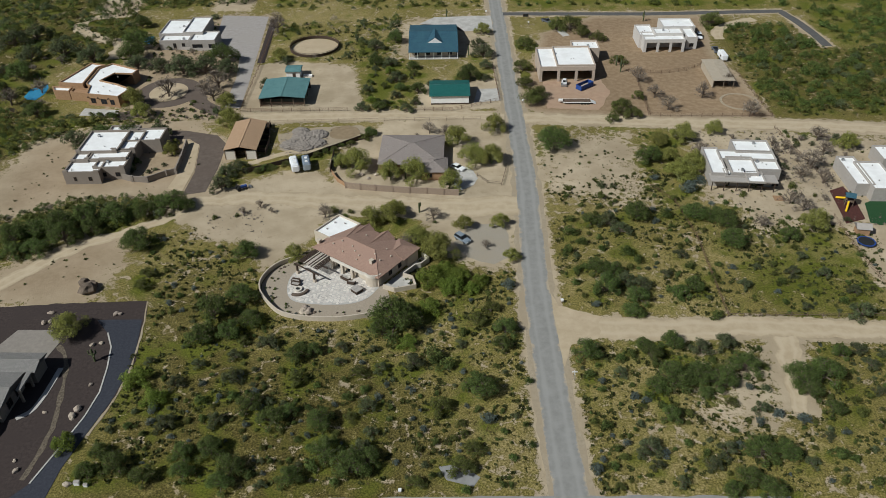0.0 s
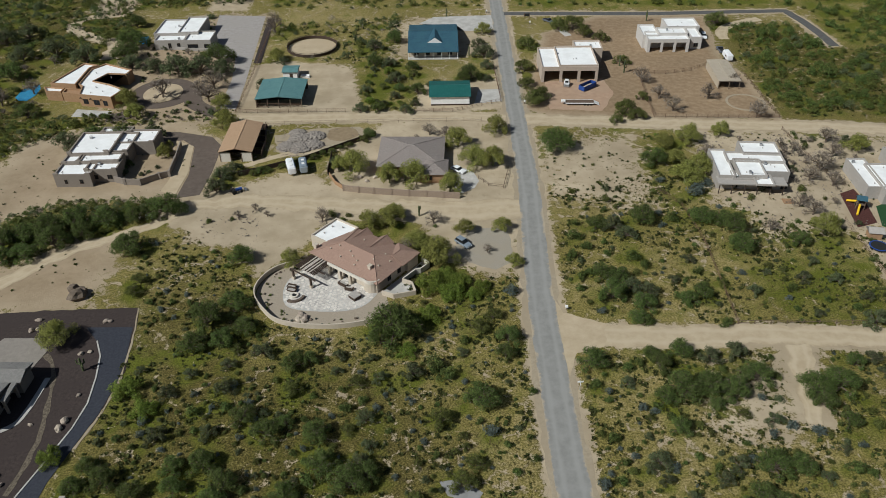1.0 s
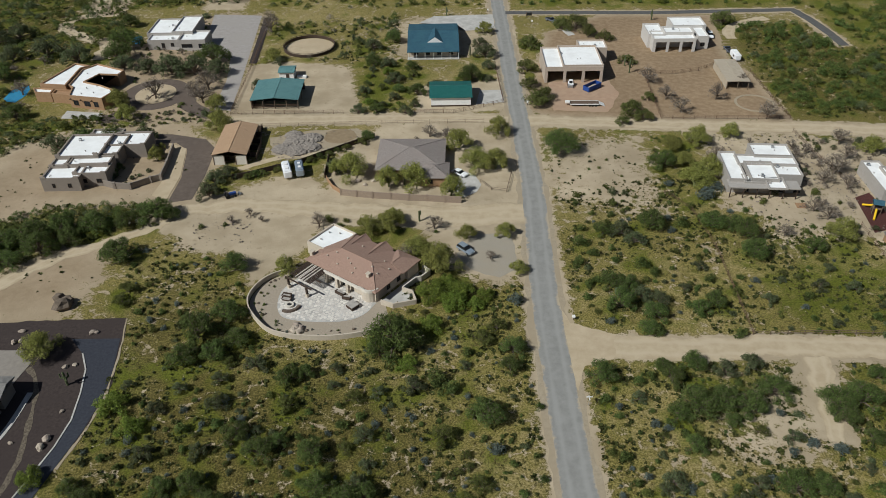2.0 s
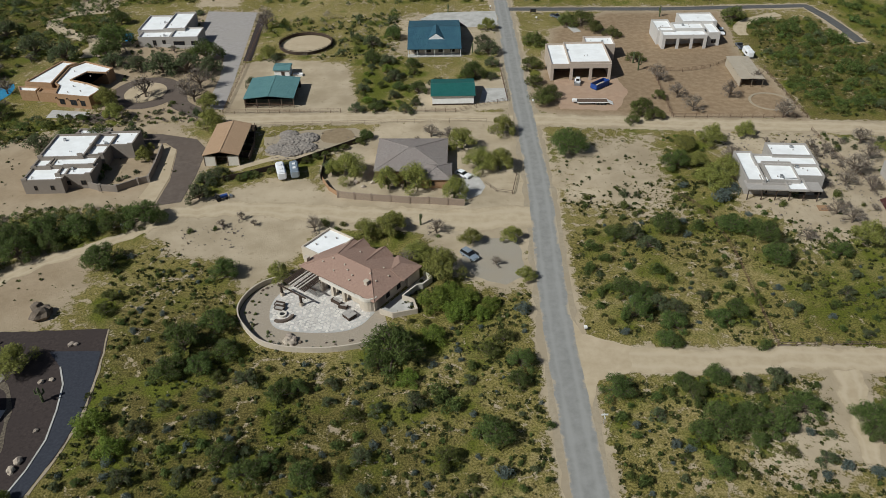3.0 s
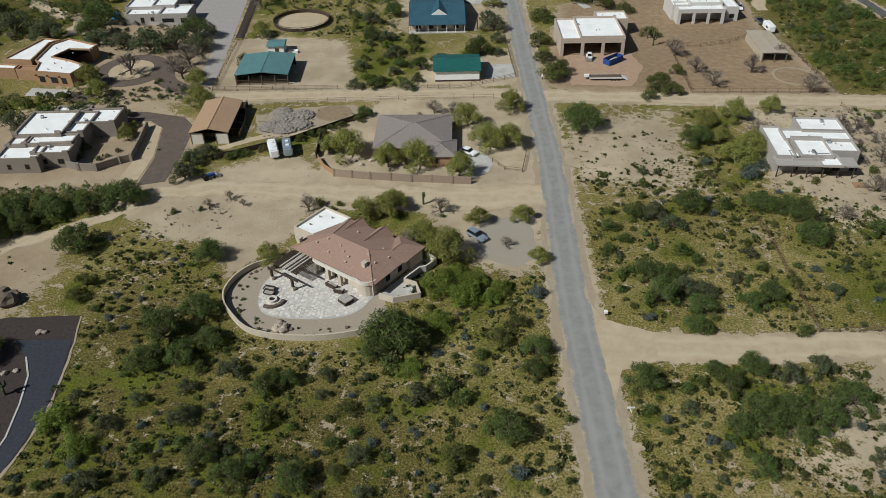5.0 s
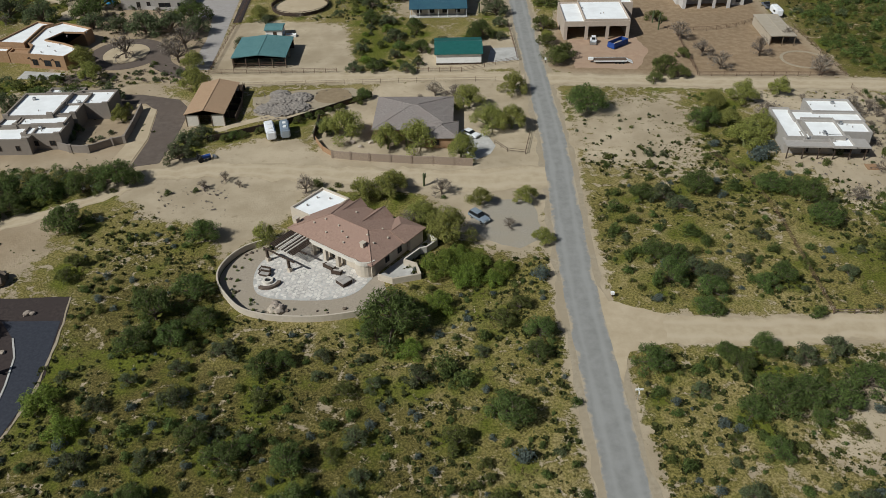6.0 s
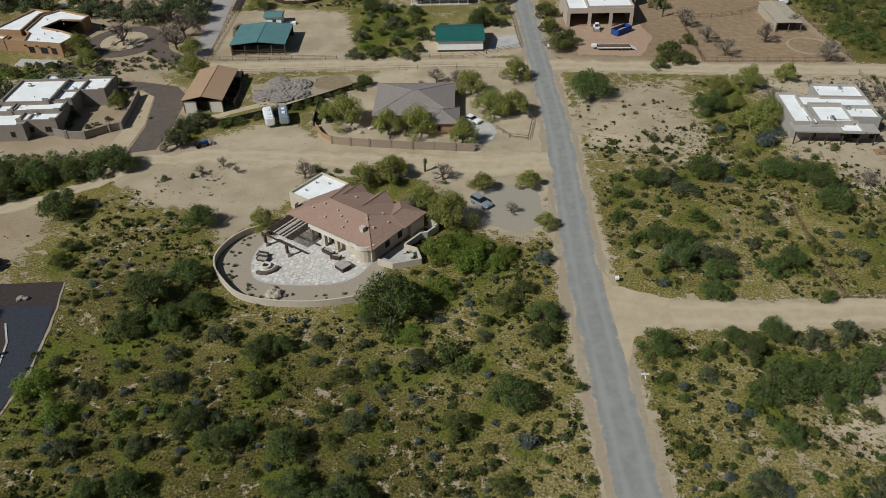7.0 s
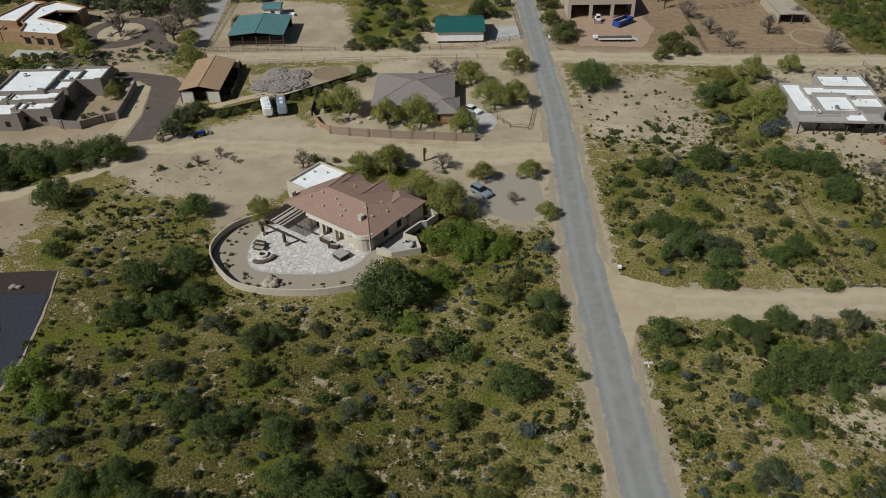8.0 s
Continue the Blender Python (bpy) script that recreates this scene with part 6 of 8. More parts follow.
# ---- small tufts and dry grass, too many to count ----
def tufts(name, label, material, outlines, per_area, lo, hi, seed, blades=9, keep_bare=0.25):
    rng = np.random.default_rng(seed)
    verts, faces = [], []
    for outline in outlines:
        xs, ys = np.array([p[0] for p in outline]), np.array([p[1] for p in outline])
        n = int(per_area * (xs.max() - xs.min()) * (ys.max() - ys.min()))
        X, Y = rng.uniform(xs.min(), xs.max(), n), rng.uniform(ys.min(), ys.max(), n)
        ok = inside(outline, X, Y) > 0.3
        for s in LANE_STRIPS + [NORTH_DRIVE, CIRCLE_KEEP, HOUSE_KEEP, [(-60, 281), (-38, 281), (-38, 303), (-60, 303)]]:
            ok &= inside(s, X, Y) < -0.2
        for x, y in zip(X[ok], Y[ok]):
            if noise.noise((x * 0.09, y * 0.09, seed)) + 0.5 * noise.noise((x * 0.4, y * 0.4, seed)) < keep_bare - 0.35:
                continue
            r = lo + (hi - lo) * rng.random() ** 2.2
            for k in range(blades):
                a, e = rng.uniform(0, math.tau), rng.uniform(0.15, 1.25)
                dx, dy, dz = math.cos(a) * math.cos(e), math.sin(a) * math.cos(e), math.sin(e) * 0.8
                px, py = -math.sin(a) * r * 0.3, math.cos(a) * r * 0.3
                i = len(verts)
                ox, oy = x + dx * r * 0.25, y + dy * r * 0.25
                verts += [(ox - px, oy - py, 0.02), (ox + px, oy + py, 0.05), (x + dx * r + px * 0.5, y + dy * r + py * 0.5, dz * r), (x + dx * r - px * 0.7, y + dy * r - py * 0.7, dz * r * 0.85)]
                faces.append((i, i + 1, i + 2, i + 3))
    ob = mesh_part(name, verts, faces, material, None)
    return tagged(ob, label, "grass", kind="stuff")


WILD = [FRONT_LOT, SOUTH_EAST_LOT, EAST_LOT]
FAR_WILD = [NORTH_EAST_WILD, TOP_WILD, TOP_WEST, FAR_WEST, WEST_BAND]
tufts("low_shrubs", "small dark green shrubs scattered over the desert lots", TUFT_GREEN, WILD, 0.55, 0.25, 0.8, 21, 12, 0.26)
tufts("dry_grass", "patchy dry yellow grass over the desert lots", TUFT_DRY, WILD, 1.7, 0.15, 0.42, 22, 5, 0.3)
tufts("far_low_shrubs", "small green shrubs over the far desert", TUFT_GREEN, FAR_WILD, 0.16, 0.35, 1.1, 23, 9, 0.2)
tufts("dead_brush", "grey-brown dead brush on the bare yards", TWIGS, [[(-66.0, 176.0), (-48.0, 174.0), (-45.0, 160.0), (-58.0, 156.0)], YARD_WHITE_HOUSE, [(-52.0, 222.0), (-22.0, 226.0), (-20.0, 219.0), (-47.0, 203.0)]], 0.5, 0.15, 0.5, 27, 7, 0.34)
tufts("yard_shrubs", "sparse small shrubs in the sandy yards", TUFT_GREEN, [YARD_RIGHT_LOT, YARD_WHITE_HOUSE, YARD_WEST, YARD_SLOPE, YARD_NORTH_WEST], 0.06, 0.2, 0.65, 24, 10, 0.25)


# ---- paved yards and drives ----
DRIVE_SWEEP = [(-88.0, 256.0), (-85.0, 249.0), (-82.5, 243.0), (-78.0, 238.5), (-72.4, 234.5)]
slab("gravel_yard", ragged([(-110.2, 135.5), (-86.0, 137.1), (-68.7, 137.4), (-67.5, 131.1), (-65.4, 117.5), (-66.3, 107.6), (-69.0, 97.9), (-71.1, 88.2), (-73.0, 82.8), (-84.2, 82.5)], 0.5, 2.0), -0.1, 0.02, GRAVEL, "dark brown gravel yard with boulders", "gravel yard")
slab("asphalt_driveway", [(-78.3, 131.0), (-68.1, 130.9), (-66.4, 120.7), (-66.1, 114.2), (-66.9, 106.1), (-68.8, 97.9), (-70.5, 90.0), (-70.9, 83.7), (-71.0, 81.6), (-79.0, 81.8), (-74.9, 86.8), (-72.9, 93.9), (-70.7, 102.5), (-70.0, 108.8), (-70.8, 115.7), (-72.2, 122.0), (-74.1, 126.2)], -0.1, 0.06, NEW_ASPHALT, "dark new asphalt driveway curving past gravel", "driveway")
strip("kerb_inner", dense([(-74.9, 86.8), (-72.9, 93.9), (-70.7, 102.5), (-70.0, 108.8), (-70.8, 115.7), (-72.1, 122.0), (-74.4, 126.6)], 1.0), (0.3, 0.3), -0.1, 0.16, CONCRETE, "thin pale concrete kerb along the driveway", "kerb")
strip("kerb_outer", dense([(-68.8, 137.2), (-67.3, 130.1), (-66.2, 120.6), (-65.7, 113.9), (-66.5, 105.8), (-68.5, 97.6)], 1.0), (0.35, 0.5), -0.1, 0.08, SHOULDER, "pale sandy edge strip beside the driveway", "kerb", wander=0.4)
strip("pebble_bed", dense(smooth_line([(-83.9, 122.8), (-80.3, 117.9), (-78.0, 109.7), (-76.1, 100.8), (-76.1, 95.3), (-76.1, 91.4), (-76.7, 87.6)]), 1.0), (1.0, 1.0), -0.1, 0.05, surf("mixed_pebbles", (0.06, 0.047, 0.035), (0.19, 0.155, 0.115), 2.2, 0.95, 0.5), "winding bed of grey-tan pebbles in gravel", "pebble bed", wander=0.5)
slab("concrete_pad", [(-94.9, 128.0), (-87.3, 127.8), (-83.9, 124.1), (-85.2, 117.5), (-97.0, 117.5), (-97.0, 123.0)], -0.1, 0.08, surf("tan_concrete", (0.22, 0.195, 0.17), (0.27, 0.24, 0.21), 0.8, 0.9, 0.1), "pale concrete pad before the garage", "driveway")
strip("walkway", dense(smooth_line([(-80.6, 115.9), (-80.8, 111.1), (-81.1, 107.5), (-81.9, 104.1), (-84.1, 102.1)])), (1.1, 1.1), -0.1, 0.09, CONCRETE, "curved pale concrete walkway", "walkway")
slab("west_driveway", [(-92.1, 223.4), (-81.7, 222.3), (-70.9, 218.8), (-66.6, 212.7), (-66.1, 197.5), (-66.7, 185.0), (-72.9, 183.4), (-72.5, 196.1), (-74.9, 212.3), (-79.4, 216.9), (-88.2, 216.4)], -0.1, 0.05, BROWN_DRIVE, "brown chipseal driveway beside the stucco house", "driveway")
slab("west_apron", [(-78.1, 187.2), (-77.4, 194.0), (-78.2, 208.8), (-81.8, 217.0), (-75.3, 213.0), (-72.9, 197.1), (-73.4, 185.2)], -0.1, 0.07, LANE, "pale sandy apron beside the brown driveway", "driveway")
_c = Vector((-95.5, 251.6))
slab("circular_driveway", [(_c.x + 11.2 * math.cos(a), _c.y + 12.2 * math.sin(a)) for a in np.linspace(0, math.tau, 40)[:-1]], -0.1, 0.05, BROWN_DRIVE, "brown circular driveway before the orange house", "driveway")
strip("drive_arm", dense(smooth_line(DRIVE_SWEEP), 1.0), (6.5, 5.5), -0.1, 0.045, BROWN_DRIVE, "brown driveway arm towards the lane", "driveway")
strip("drive_arm", dense(smooth_line([(-100.1, 242.3), (-103.1, 235.1), (-108.9, 232.8)])), (6.0, 6.0), -0.1, 0.045, BROWN_DRIVE, "brown driveway arm along the house", "driveway")
_c = Vector((-95.5, 251.6))
slab("drive_island", [(_c.x + 6.6 * math.cos(a), _c.y + 7.6 * math.sin(a)) for a in np.linspace(0, math.tau, 28)[:-1]], -0.1, 0.16, LANE, "pale planted island in the circular driveway", "island")
slab("north_driveway", NORTH_DRIVE, -0.1, 0.05, surf("pinkish_concrete", (0.30, 0.27, 0.25), (0.36, 0.33, 0.31), 0.6, 0.9, 0.1, (0.33, 0.30, 0.275), 0.1), "wide pinkish grey concrete driveway", "driveway")
slab("gravel_strip", [(-71.7, 324.1), (-68.8, 324.0), (-66.2, 276.5), (-69.0, 276.6)], -0.1, 0.07, GRAVEL, "dark gravel strip beside the driveway", "gravel strip")
slab("front_walk", [(-120.8, 234.5), (-120.9, 240.0), (-108.7, 237.9), (-107.7, 233.6)], -0.1, 0.05, CONCRETE, "pale concrete walk before the orange house", "walkway")
slab("garage_apron", [(11.5, 239.5), (13.3, 250.3), (20.7, 250.5), (20.8, 241.0)], -0.1, 0.06, CONCRETE, "pale concrete apron beside the green-roofed garage", "driveway")
slab("car_pad", [(3.1, 188.3), (4.3, 195.3), (6.6, 197.2), (9.2, 194.8), (10.6, 190.0), (9.2, 186.3), (5.4, 183.4)], -0.1, 0.06, CONCRETE, "pale concrete car pad", "driveway")
slab("gravel_pad", ragged([(7.5, 166.8), (16.8, 166.5), (17.4, 152.5), (12.5, 149.0), (6.0, 152.2), (3.2, 158.5)], 0.8, 1.5), -0.1, 0.022, GREY_GRAVEL, "grey-tan gravel pad beside the parked car", "gravel yard")
slab("old_slab", [(-1.4, 89.1), (2.7, 89.5), (6.2, 86.6), (4.9, 84.6), (0.1, 86.1)], -0.1, 0.05, ASPHALT, "old grey slab in the grass", "slab")
slab("construction_pad", ragged([(36.8, 255.6), (57.4, 258.2), (59.1, 245.4), (52.9, 232.5), (36.2, 234.3)], 0.8, 2.0), -0.1, 0.02, surf("reddish_dirt", (0.34, 0.22, 0.15), (0.42, 0.29, 0.20), 0.5, 1.0, 0.3, (0.37, 0.26, 0.18), 0.1), "reddish packed dirt before the garage bays", "dirt yard")
slab("sand_circle", [(Vector((-48.9, 290.8)).x + 9.3 * math.cos(a), Vector((-48.9, 290.8)).y + 9.6 * math.sin(a)) for a in np.linspace(0, math.tau, 40)[:-1]], -0.1, 0.04, LANE, "pale sand floor of the round pen", "sand")
wheel_strip("west_track", dense(smooth_line([(-68.2, 179.2), (-73.4, 172.3), (-78.9, 168.0), (-83.9, 165.0), (-95.2, 157.6), (-106.3, 144.2), (-113.1, 136.1)]), 1.5), (3.4, 4.5), -0.1, 0.028, DIRT_ROAD, "narrow dirt track past the bushes", "dirt road", wander=1.2, seed=8)
slab("debris_yard", ragged([(-51.7, 218.9), (-40.0, 223.2), (-25.5, 224.2), (-22.4, 219.1), (-31.2, 208.3), (-44.7, 205.3), (-49.6, 208.9)], 0.8, 2.0), -0.1, 0.02, SHOULDER, "sandy paddock with rubble heaps", "dirt yard")
strip("paddock_path", dense(smooth_line([(-57.5, 200.6), (-45.0, 207.7), (-31.3, 209.4), (-21.6, 220.2)])), (2.5, 2.0), -0.1, 0.026, LANE, "narrow dirt path through the paddock", "dirt road", wander=0.6)
slab("mulch_bed", [(108.0, 180.3), (112.7, 182.5), (113.0, 176.0), (111.6, 166.2), (105.7, 164.2)], -0.1, 0.05, RED_MULCH, "dark red mulch under the playground", "mulch bed")
slab("turf_patch", [(114.8, 173.7), (118.4, 175.6), (121.4, 175.5), (122.2, 170.2), (118.9, 164.9), (114.4, 163.2), (112.1, 164.6)], -0.1, 0.05, TURF, "dark green artificial turf", "turf")
slab("pool", [(-145.9, 249.8), (-146.1, 256.3), (-141.9, 260.5), (-140.1, 257.1), (-139.4, 252.3), (-140.7, 246.9), (-143.7, 247.5)], -0.1, 0.05, POOL, "blue swimming pool beside the orange house", "pool")
slab("pool", [(-118.8, 299.7), (-119.8, 305.3), (-116.5, 305.8), (-114.8, 298.4), (-116.5, 297.2)], -0.1, 0.05, POOL, "small blue pool beside the tan house", "pool")


# ---- fences and walls ----
def fence(name, label, line, post_h=1.4, gap=3.0, rails=(0.5, 0.9, 1.3), mat=RUST, r=0.05):
    pts = dense(line, gap)
    ob = thing(name, label, "fence", *pts[0])
    o = Vector((*pts[0], 0))
    for x, y in pts:
        part("post", rod(bmesh.new(), Vector((x, y, 0)) - o, Vector((x, y, post_h)) - o, r * 1.35, r * 1.2, 6), mat, ob)
    for z in rails:
        for a, b in zip(line, line[1:]):
            part("rail", rod(bmesh.new(), Vector((*a, z)) - o, Vector((*b, z)) - o, r * 0.8, r * 0.8, 5), mat, ob)
    return ob


def block_wall(name, label, line, h, mat, thick=0.22, piers=True, piece="wall_panel"):
    ob = thing(name, label, "wall", *line[0])
    o = line[0]
    for a, b in zip(line, line[1:]):
        d = (Vector(b) - Vector(a)).normalized()
        n_ = Vector((-d.y, d.x)) * thick / 2
        a2, b2 = Vector(a) - Vector(o), Vector(b) - Vector(o)
        prism(bm := bmesh.new(), [tuple(a2 - n_), tuple(b2 - n_), tuple(b2 + n_), tuple(a2 + n_)], 0, h)
        part(piece, bm, mat, ob)
        if piers:
            part("pier", boxes((a2.x - thick, a2.y - thick, 0, a2.x + thick, a2.y + thick, h + 0.12)), mat, ob)
    return ob


def ring_fence(name, label, cx, cy, rx, ry, h, n, mat, solid_low=0.0):
    ob = thing(name, label, "fence", cx, cy)
    P = [(rx * math.cos(a), ry * math.sin(a)) for a in np.linspace(0, math.tau, n + 1)]
    for a, b in zip(P, P[1:]):
        part("post", rod(bmesh.new(), (*a, 0), (*a, h), 0.08, 0.08, 6), mat, ob)
        for z in (0.35, 0.75, 1.15, h - 0.05):
            part("rail", rod(bmesh.new(), (*a, z), (*b, z), 0.08, 0.08, 5), mat, ob)
        if solid_low:
            k = 1 - 0.1 / rx
            part("kick_board", prism(bmesh.new(), [a, b, (b[0] * k, b[1] * k), (a[0] * k, a[1] * k)], 0.1, solid_low), mat, ob)
    return ob


_p = (-48.9, 290.8)
ring_fence("round_pen", "round horse pen of dark pipe rails", *_p, 9.6, 9.9, 1.6, 28, DARK_WOOD, 1.2)
fence("pipe_fence", "rusty pipe rail fence along the lane", [(-67.0, 235.1), (-52.8, 235.0), (-31.0, 234.6)])
fence("pipe_fence", "rusty pipe rail fence beside the driveway", [(-67.0, 235.1), (-67.2, 267.1), (-68.3, 306.8)])
fence("pipe_fence", "rusty pipe rail fence along the garage yard", [(-8.3, 234.2), (4.0, 233.4), (20.4, 240.5), (20.1, 253.8), (19.8, 268.8)])
fence("wire_fence", "thin post and wire fence along the lane", [(-55.1, 226.1), (-33.0, 226.5), (-3.5, 226.7), (13.1, 226.5)], 1.5, 4.5, (0.6, 1.2), WOOD, 0.035)
fence("pipe_fence", "brown rail fence across the dirt yard", [(68.9, 262.7), (80.4, 260.8), (90.3, 263.4), (97.1, 267.8)])
fence("pipe_fence", "brown rail fence beside shrubs", [(70.7, 261.6), (69.7, 247.3), (68.5, 228.2)])
fence("pipe_fence", "brown rail fence round the riding yard", [(107.6, 261.2), (107.6, 241.3), (108.0, 225.5), (88.7, 226.2), (68.7, 227.3)])
fence("wire_fence", "rusty wire fence between two lots", [(65.1, 159.3), (64.6, 148.6), (63.7, 128.8)], 1.4, 4.0, (0.4, 0.8, 1.2), RUST, 0.05)
fence("rail_fence", "weathered rail fence beside the dirt lane", [(63.7, 128.6), (77.8, 128.5), (98.7, 127.7), (107.6, 127.3)], 1.2, 3.2, (0.5, 1.0), WOOD, 0.07)
fence("wire_fence", "wire fence beside the sandy strip", [(103.6, 167.2), (103.1, 151.0), (103.9, 132.7)], 1.4, 4.0, (0.4, 0.8, 1.2), RUST, 0.05)
fence("wire_fence", "post and wire fence through bushes", [(58.9, 184.2), (63.8, 175.2), (65.1, 159.3)], 1.4, 4.0, (0.4, 0.8, 1.2), RUST, 0.045)
fence("rail_fence", "weathered rail fence at the driveway corner", [(10.5, 191.2), (13.1, 187.1), (17.2, 186.0), (19.2, 195.5)], 1.1, 2.2, (0.5, 1.0), WOOD, 0.06)
fence("wire_fence", "post and wire fence beside bare trees", [(105.8, 217.3), (106.5, 204.8), (108.4, 190.4)], 1.4, 4.0, (0.4, 0.8, 1.2), RUST, 0.05)
block_wall("block_wall", "tan block wall along the dirt driveway", [(-27.1, 185.9), (-22.8, 184.9), (-18.5, 184.1), (-13.7, 183.4), (-8.9, 182.6), (-4.1, 182.2), (0.6, 181.5), (4.9, 181.0)], 1.9, BLOCK)
block_wall("wood_fence", "dark board fence behind the trailers", [(-57.8, 195.0), (-52.7, 197.1), (-46.5, 200.2), (-40.9, 202.7), (-34.6, 207.4), (-28.1, 212.2), (-20.0, 218.2)], 1.5, DARK_WOOD, 0.12, True, "board_panel")
block_wall("wood_fence", "dark board fence beside the yard", [(-32.4, 194.8), (-32.4, 199.8), (-32.4, 205.9)], 1.7, DARK_WOOD, 0.12, True, "board_panel")
block_wall("wood_fence", "rusty panel gate beside the block wall", [(-31.8, 193.8), (-29.7, 189.3), (-27.1, 186.5)], 1.3, ADOBE, 0.1, True, "board_panel")
block_wall("courtyard_wall", "taupe stucco courtyard wall", [(-93.5, 193.2), (-89.1, 191.2), (-84.7, 190.7), (-80.2, 194.1), (-77.7, 195.3), (-78.1, 202.9), (-79.0, 213.2)], 1.9, TAUPE, 0.35)
block_wall("garden_wall", "tan stucco garden wall along the drive", [(-110.4, 294.0), (-97.0, 290.0), (-80.0, 288.1)], 1.2, GREYSTUCCO, 0.3)
block_wall("stall_wall", "pale stall partitions beside the barn", [(-55.3, 225.3), (-53.5, 214.5), (-53.3, 205.5)], 1.5, WOOD, 0.12, True, "board_panel")
for k in range(5):
    a, b = Vector((-58.1, 224.2)).lerp(Vector((-56.9, 208.1)), k / 4), Vector((-54.6, 224.1)).lerp(Vector((-53.3, 207.3)), k / 4)
    block_wall("stall_divider", "dark stall divider under the barn eave", [tuple(a), tuple(b)], 1.6, DARK_WOOD, 0.12, False, "board_panel")


def arc_solid(r0, r1, z0, z1, n, a0=0.0, a1=math.tau):
    """A ring, or a piece of one, as one closed mesh."""
    bm = bmesh.new()
    whole = a1 - a0 > 6.28
    rows = []
    for k in range(n if whole else n + 1):
        a = a0 + (a1 - a0) * k / n
        c, s = math.cos(a), math.sin(a)
        rows.append([bm.verts.new((r * c, r * s, z)) for r, z in ((r0, z0), (r1, z0), (r1, z1), (r0, z1))])
    for a, b in zip(rows, rows[1:] + rows[:1] if whole else rows[1:]):
        for k in range(4):
            bm.faces.new((a[k], a[(k + 1) % 4], b[(k + 1) % 4], b[k]))
    if not whole:
        bm.faces.new(rows[0][::-1])
        bm.faces.new(rows[-1])
    bmesh.ops.recalc_face_normals(bm, faces=bm.faces)
    return bm


ring_track = part("training_ring", arc_solid(5.6, 6.4, -0.1, 0.12, 36), SHOULDER, None)
ring_track.matrix_basis = pose(101.1, 237.1, 0)
tagged(ring_track, "low sandy berm of a round training ring", "berm", kind="structure")
slab("bare_oval", ragged([(-30.6 + 5.0 * math.cos(a), 219.6 + 4.6 * math.sin(a)) for a in np.linspace(0, math.tau, 20)[:-1]], 0.8, 1.0), -0.1, 0.04, surf("brown_sand", (0.225, 0.165, 0.10), (0.285, 0.215, 0.135), 0.6, 1.0, 0.2), "bare brown sand oval in the paddock", "dirt yard")


# ---- patio of the terracotta house (axes along the house) ----
H_ANG, H_X, H_Y = -37.2, -32.06, 153.2


def at_house(x, y):
    c, s = math.cos(radians(H_ANG)), math.sin(radians(H_ANG))
    return H_X + c * x - s * y, H_Y + s * x + c * y


PATIO = smooth_line([(0.6, 1.0), (0.4, -5.2), (0.9, -8.8), (3.3, -12.4), (6.6, -14.7), (10.2, -14.2), (15.8, -10.9), (19.6, -7.6), (21.2, -4.0), (20.9, 0.5)], 5)
slab("side_yard", [at_house(*p) for p in ((21.2, 1.2), (25.0, 1.7), (27.9, 5.3), (25.5, 7.0), (23.3, 7.0), (23.2, 11.4), (24.1, 15.3), (21.6, 15.8))], -0.1, 0.03, CONCRETE, "pale concrete side yard by the house", "patio")
slab("patio_bed", [at_house(*p) for p in PATIO], -0.1, 0.05, CONCRETE, "pale mortar bed under the flagstones", "patio")
YARD_INNER = smooth_line([(-1.0, 0.5), (-3.9, -6.4), (-4.2, -10.5), (-2.8, -14.6), (-0.3, -17.0), (3.5, -18.6), (8.1, -19.6), (11.9, -18.9), (16.0, -17.0), (21.2, -13.2), (26.0, -7.7), (27.0, -3.0), (22.0, 2.0)], 5)
slab("patio_gravel", [at_house(*p) for p in YARD_INNER], -0.1, 0.02, surf("tan_gravel", (0.29, 0.24, 0.185), (0.38, 0.32, 0.25), 2.5, 1.0, 0.4, (0.33, 0.275, 0.21), 0.4), "tan gravel garden round the patio", "gravel yard")
paving = thing("patio_paving", "pale irregular flagstone paving of the patio", "paving", *at_house(0, 0), H_ANG, kind="structure")
rng = random.Random(12)
stones = []
step_ = 0.86
for i in range(-1, 28):
    for j in range(-20, 3):
        cx, cy = i * step_ + (0.5 if j % 2 else 0), j * step_ * 0.86
        if inside(PATIO, np.array(cx), np.array(cy)) > 0.42 and cy < 0.6:
            stones.append((cx, cy))
for k in range(12):
    sides = rng.choice((5, 6, 6, 7))
    ring = [(0.52 * rng.uniform(0.86, 1.05) * math.cos(a), 0.5 * rng.uniform(0.86, 1.05) * math.sin(a)) for a in np.linspace(0, math.tau, sides + 1)[:-1] + 0.3 * k]
    me_bm = prism(bmesh.new(), ring, 0.0, 0.075)
    me = bpy.data.meshes.new("flagstone")
    me_bm.to_mesh(me)
    me_bm.free()
    me.materials.append(FLAGSTONE)
    for n_, (cx, cy) in enumerate(stones):
        if n_ % 12 == k:
            ob = new("flagstone", me)
            ob.parent = paving
            ob.matrix_basis = pose(cx + rng.uniform(-0.12, 0.12), cy + rng.uniform(-0.12, 0.12), rng.uniform(-0.015, 0.012), 0, 0, rng.uniform(0, 360)) @ Matrix.Diagonal((rng.uniform(0.72, 1.08), rng.uniform(0.7, 0.95), 1, 1))
WALL_LINE = smooth_line([(-1.4, -1.2), (-4.2, -6.0), (-4.6, -10.5), (-3.1, -14.8), (-0.4, -17.4), (3.5, -19.0), (8.1, -20.0), (12.0, -19.3), (16.2, -17.3), (21.5, -13.5), (26.3, -8.0), (28.0, -3.2)], 4)
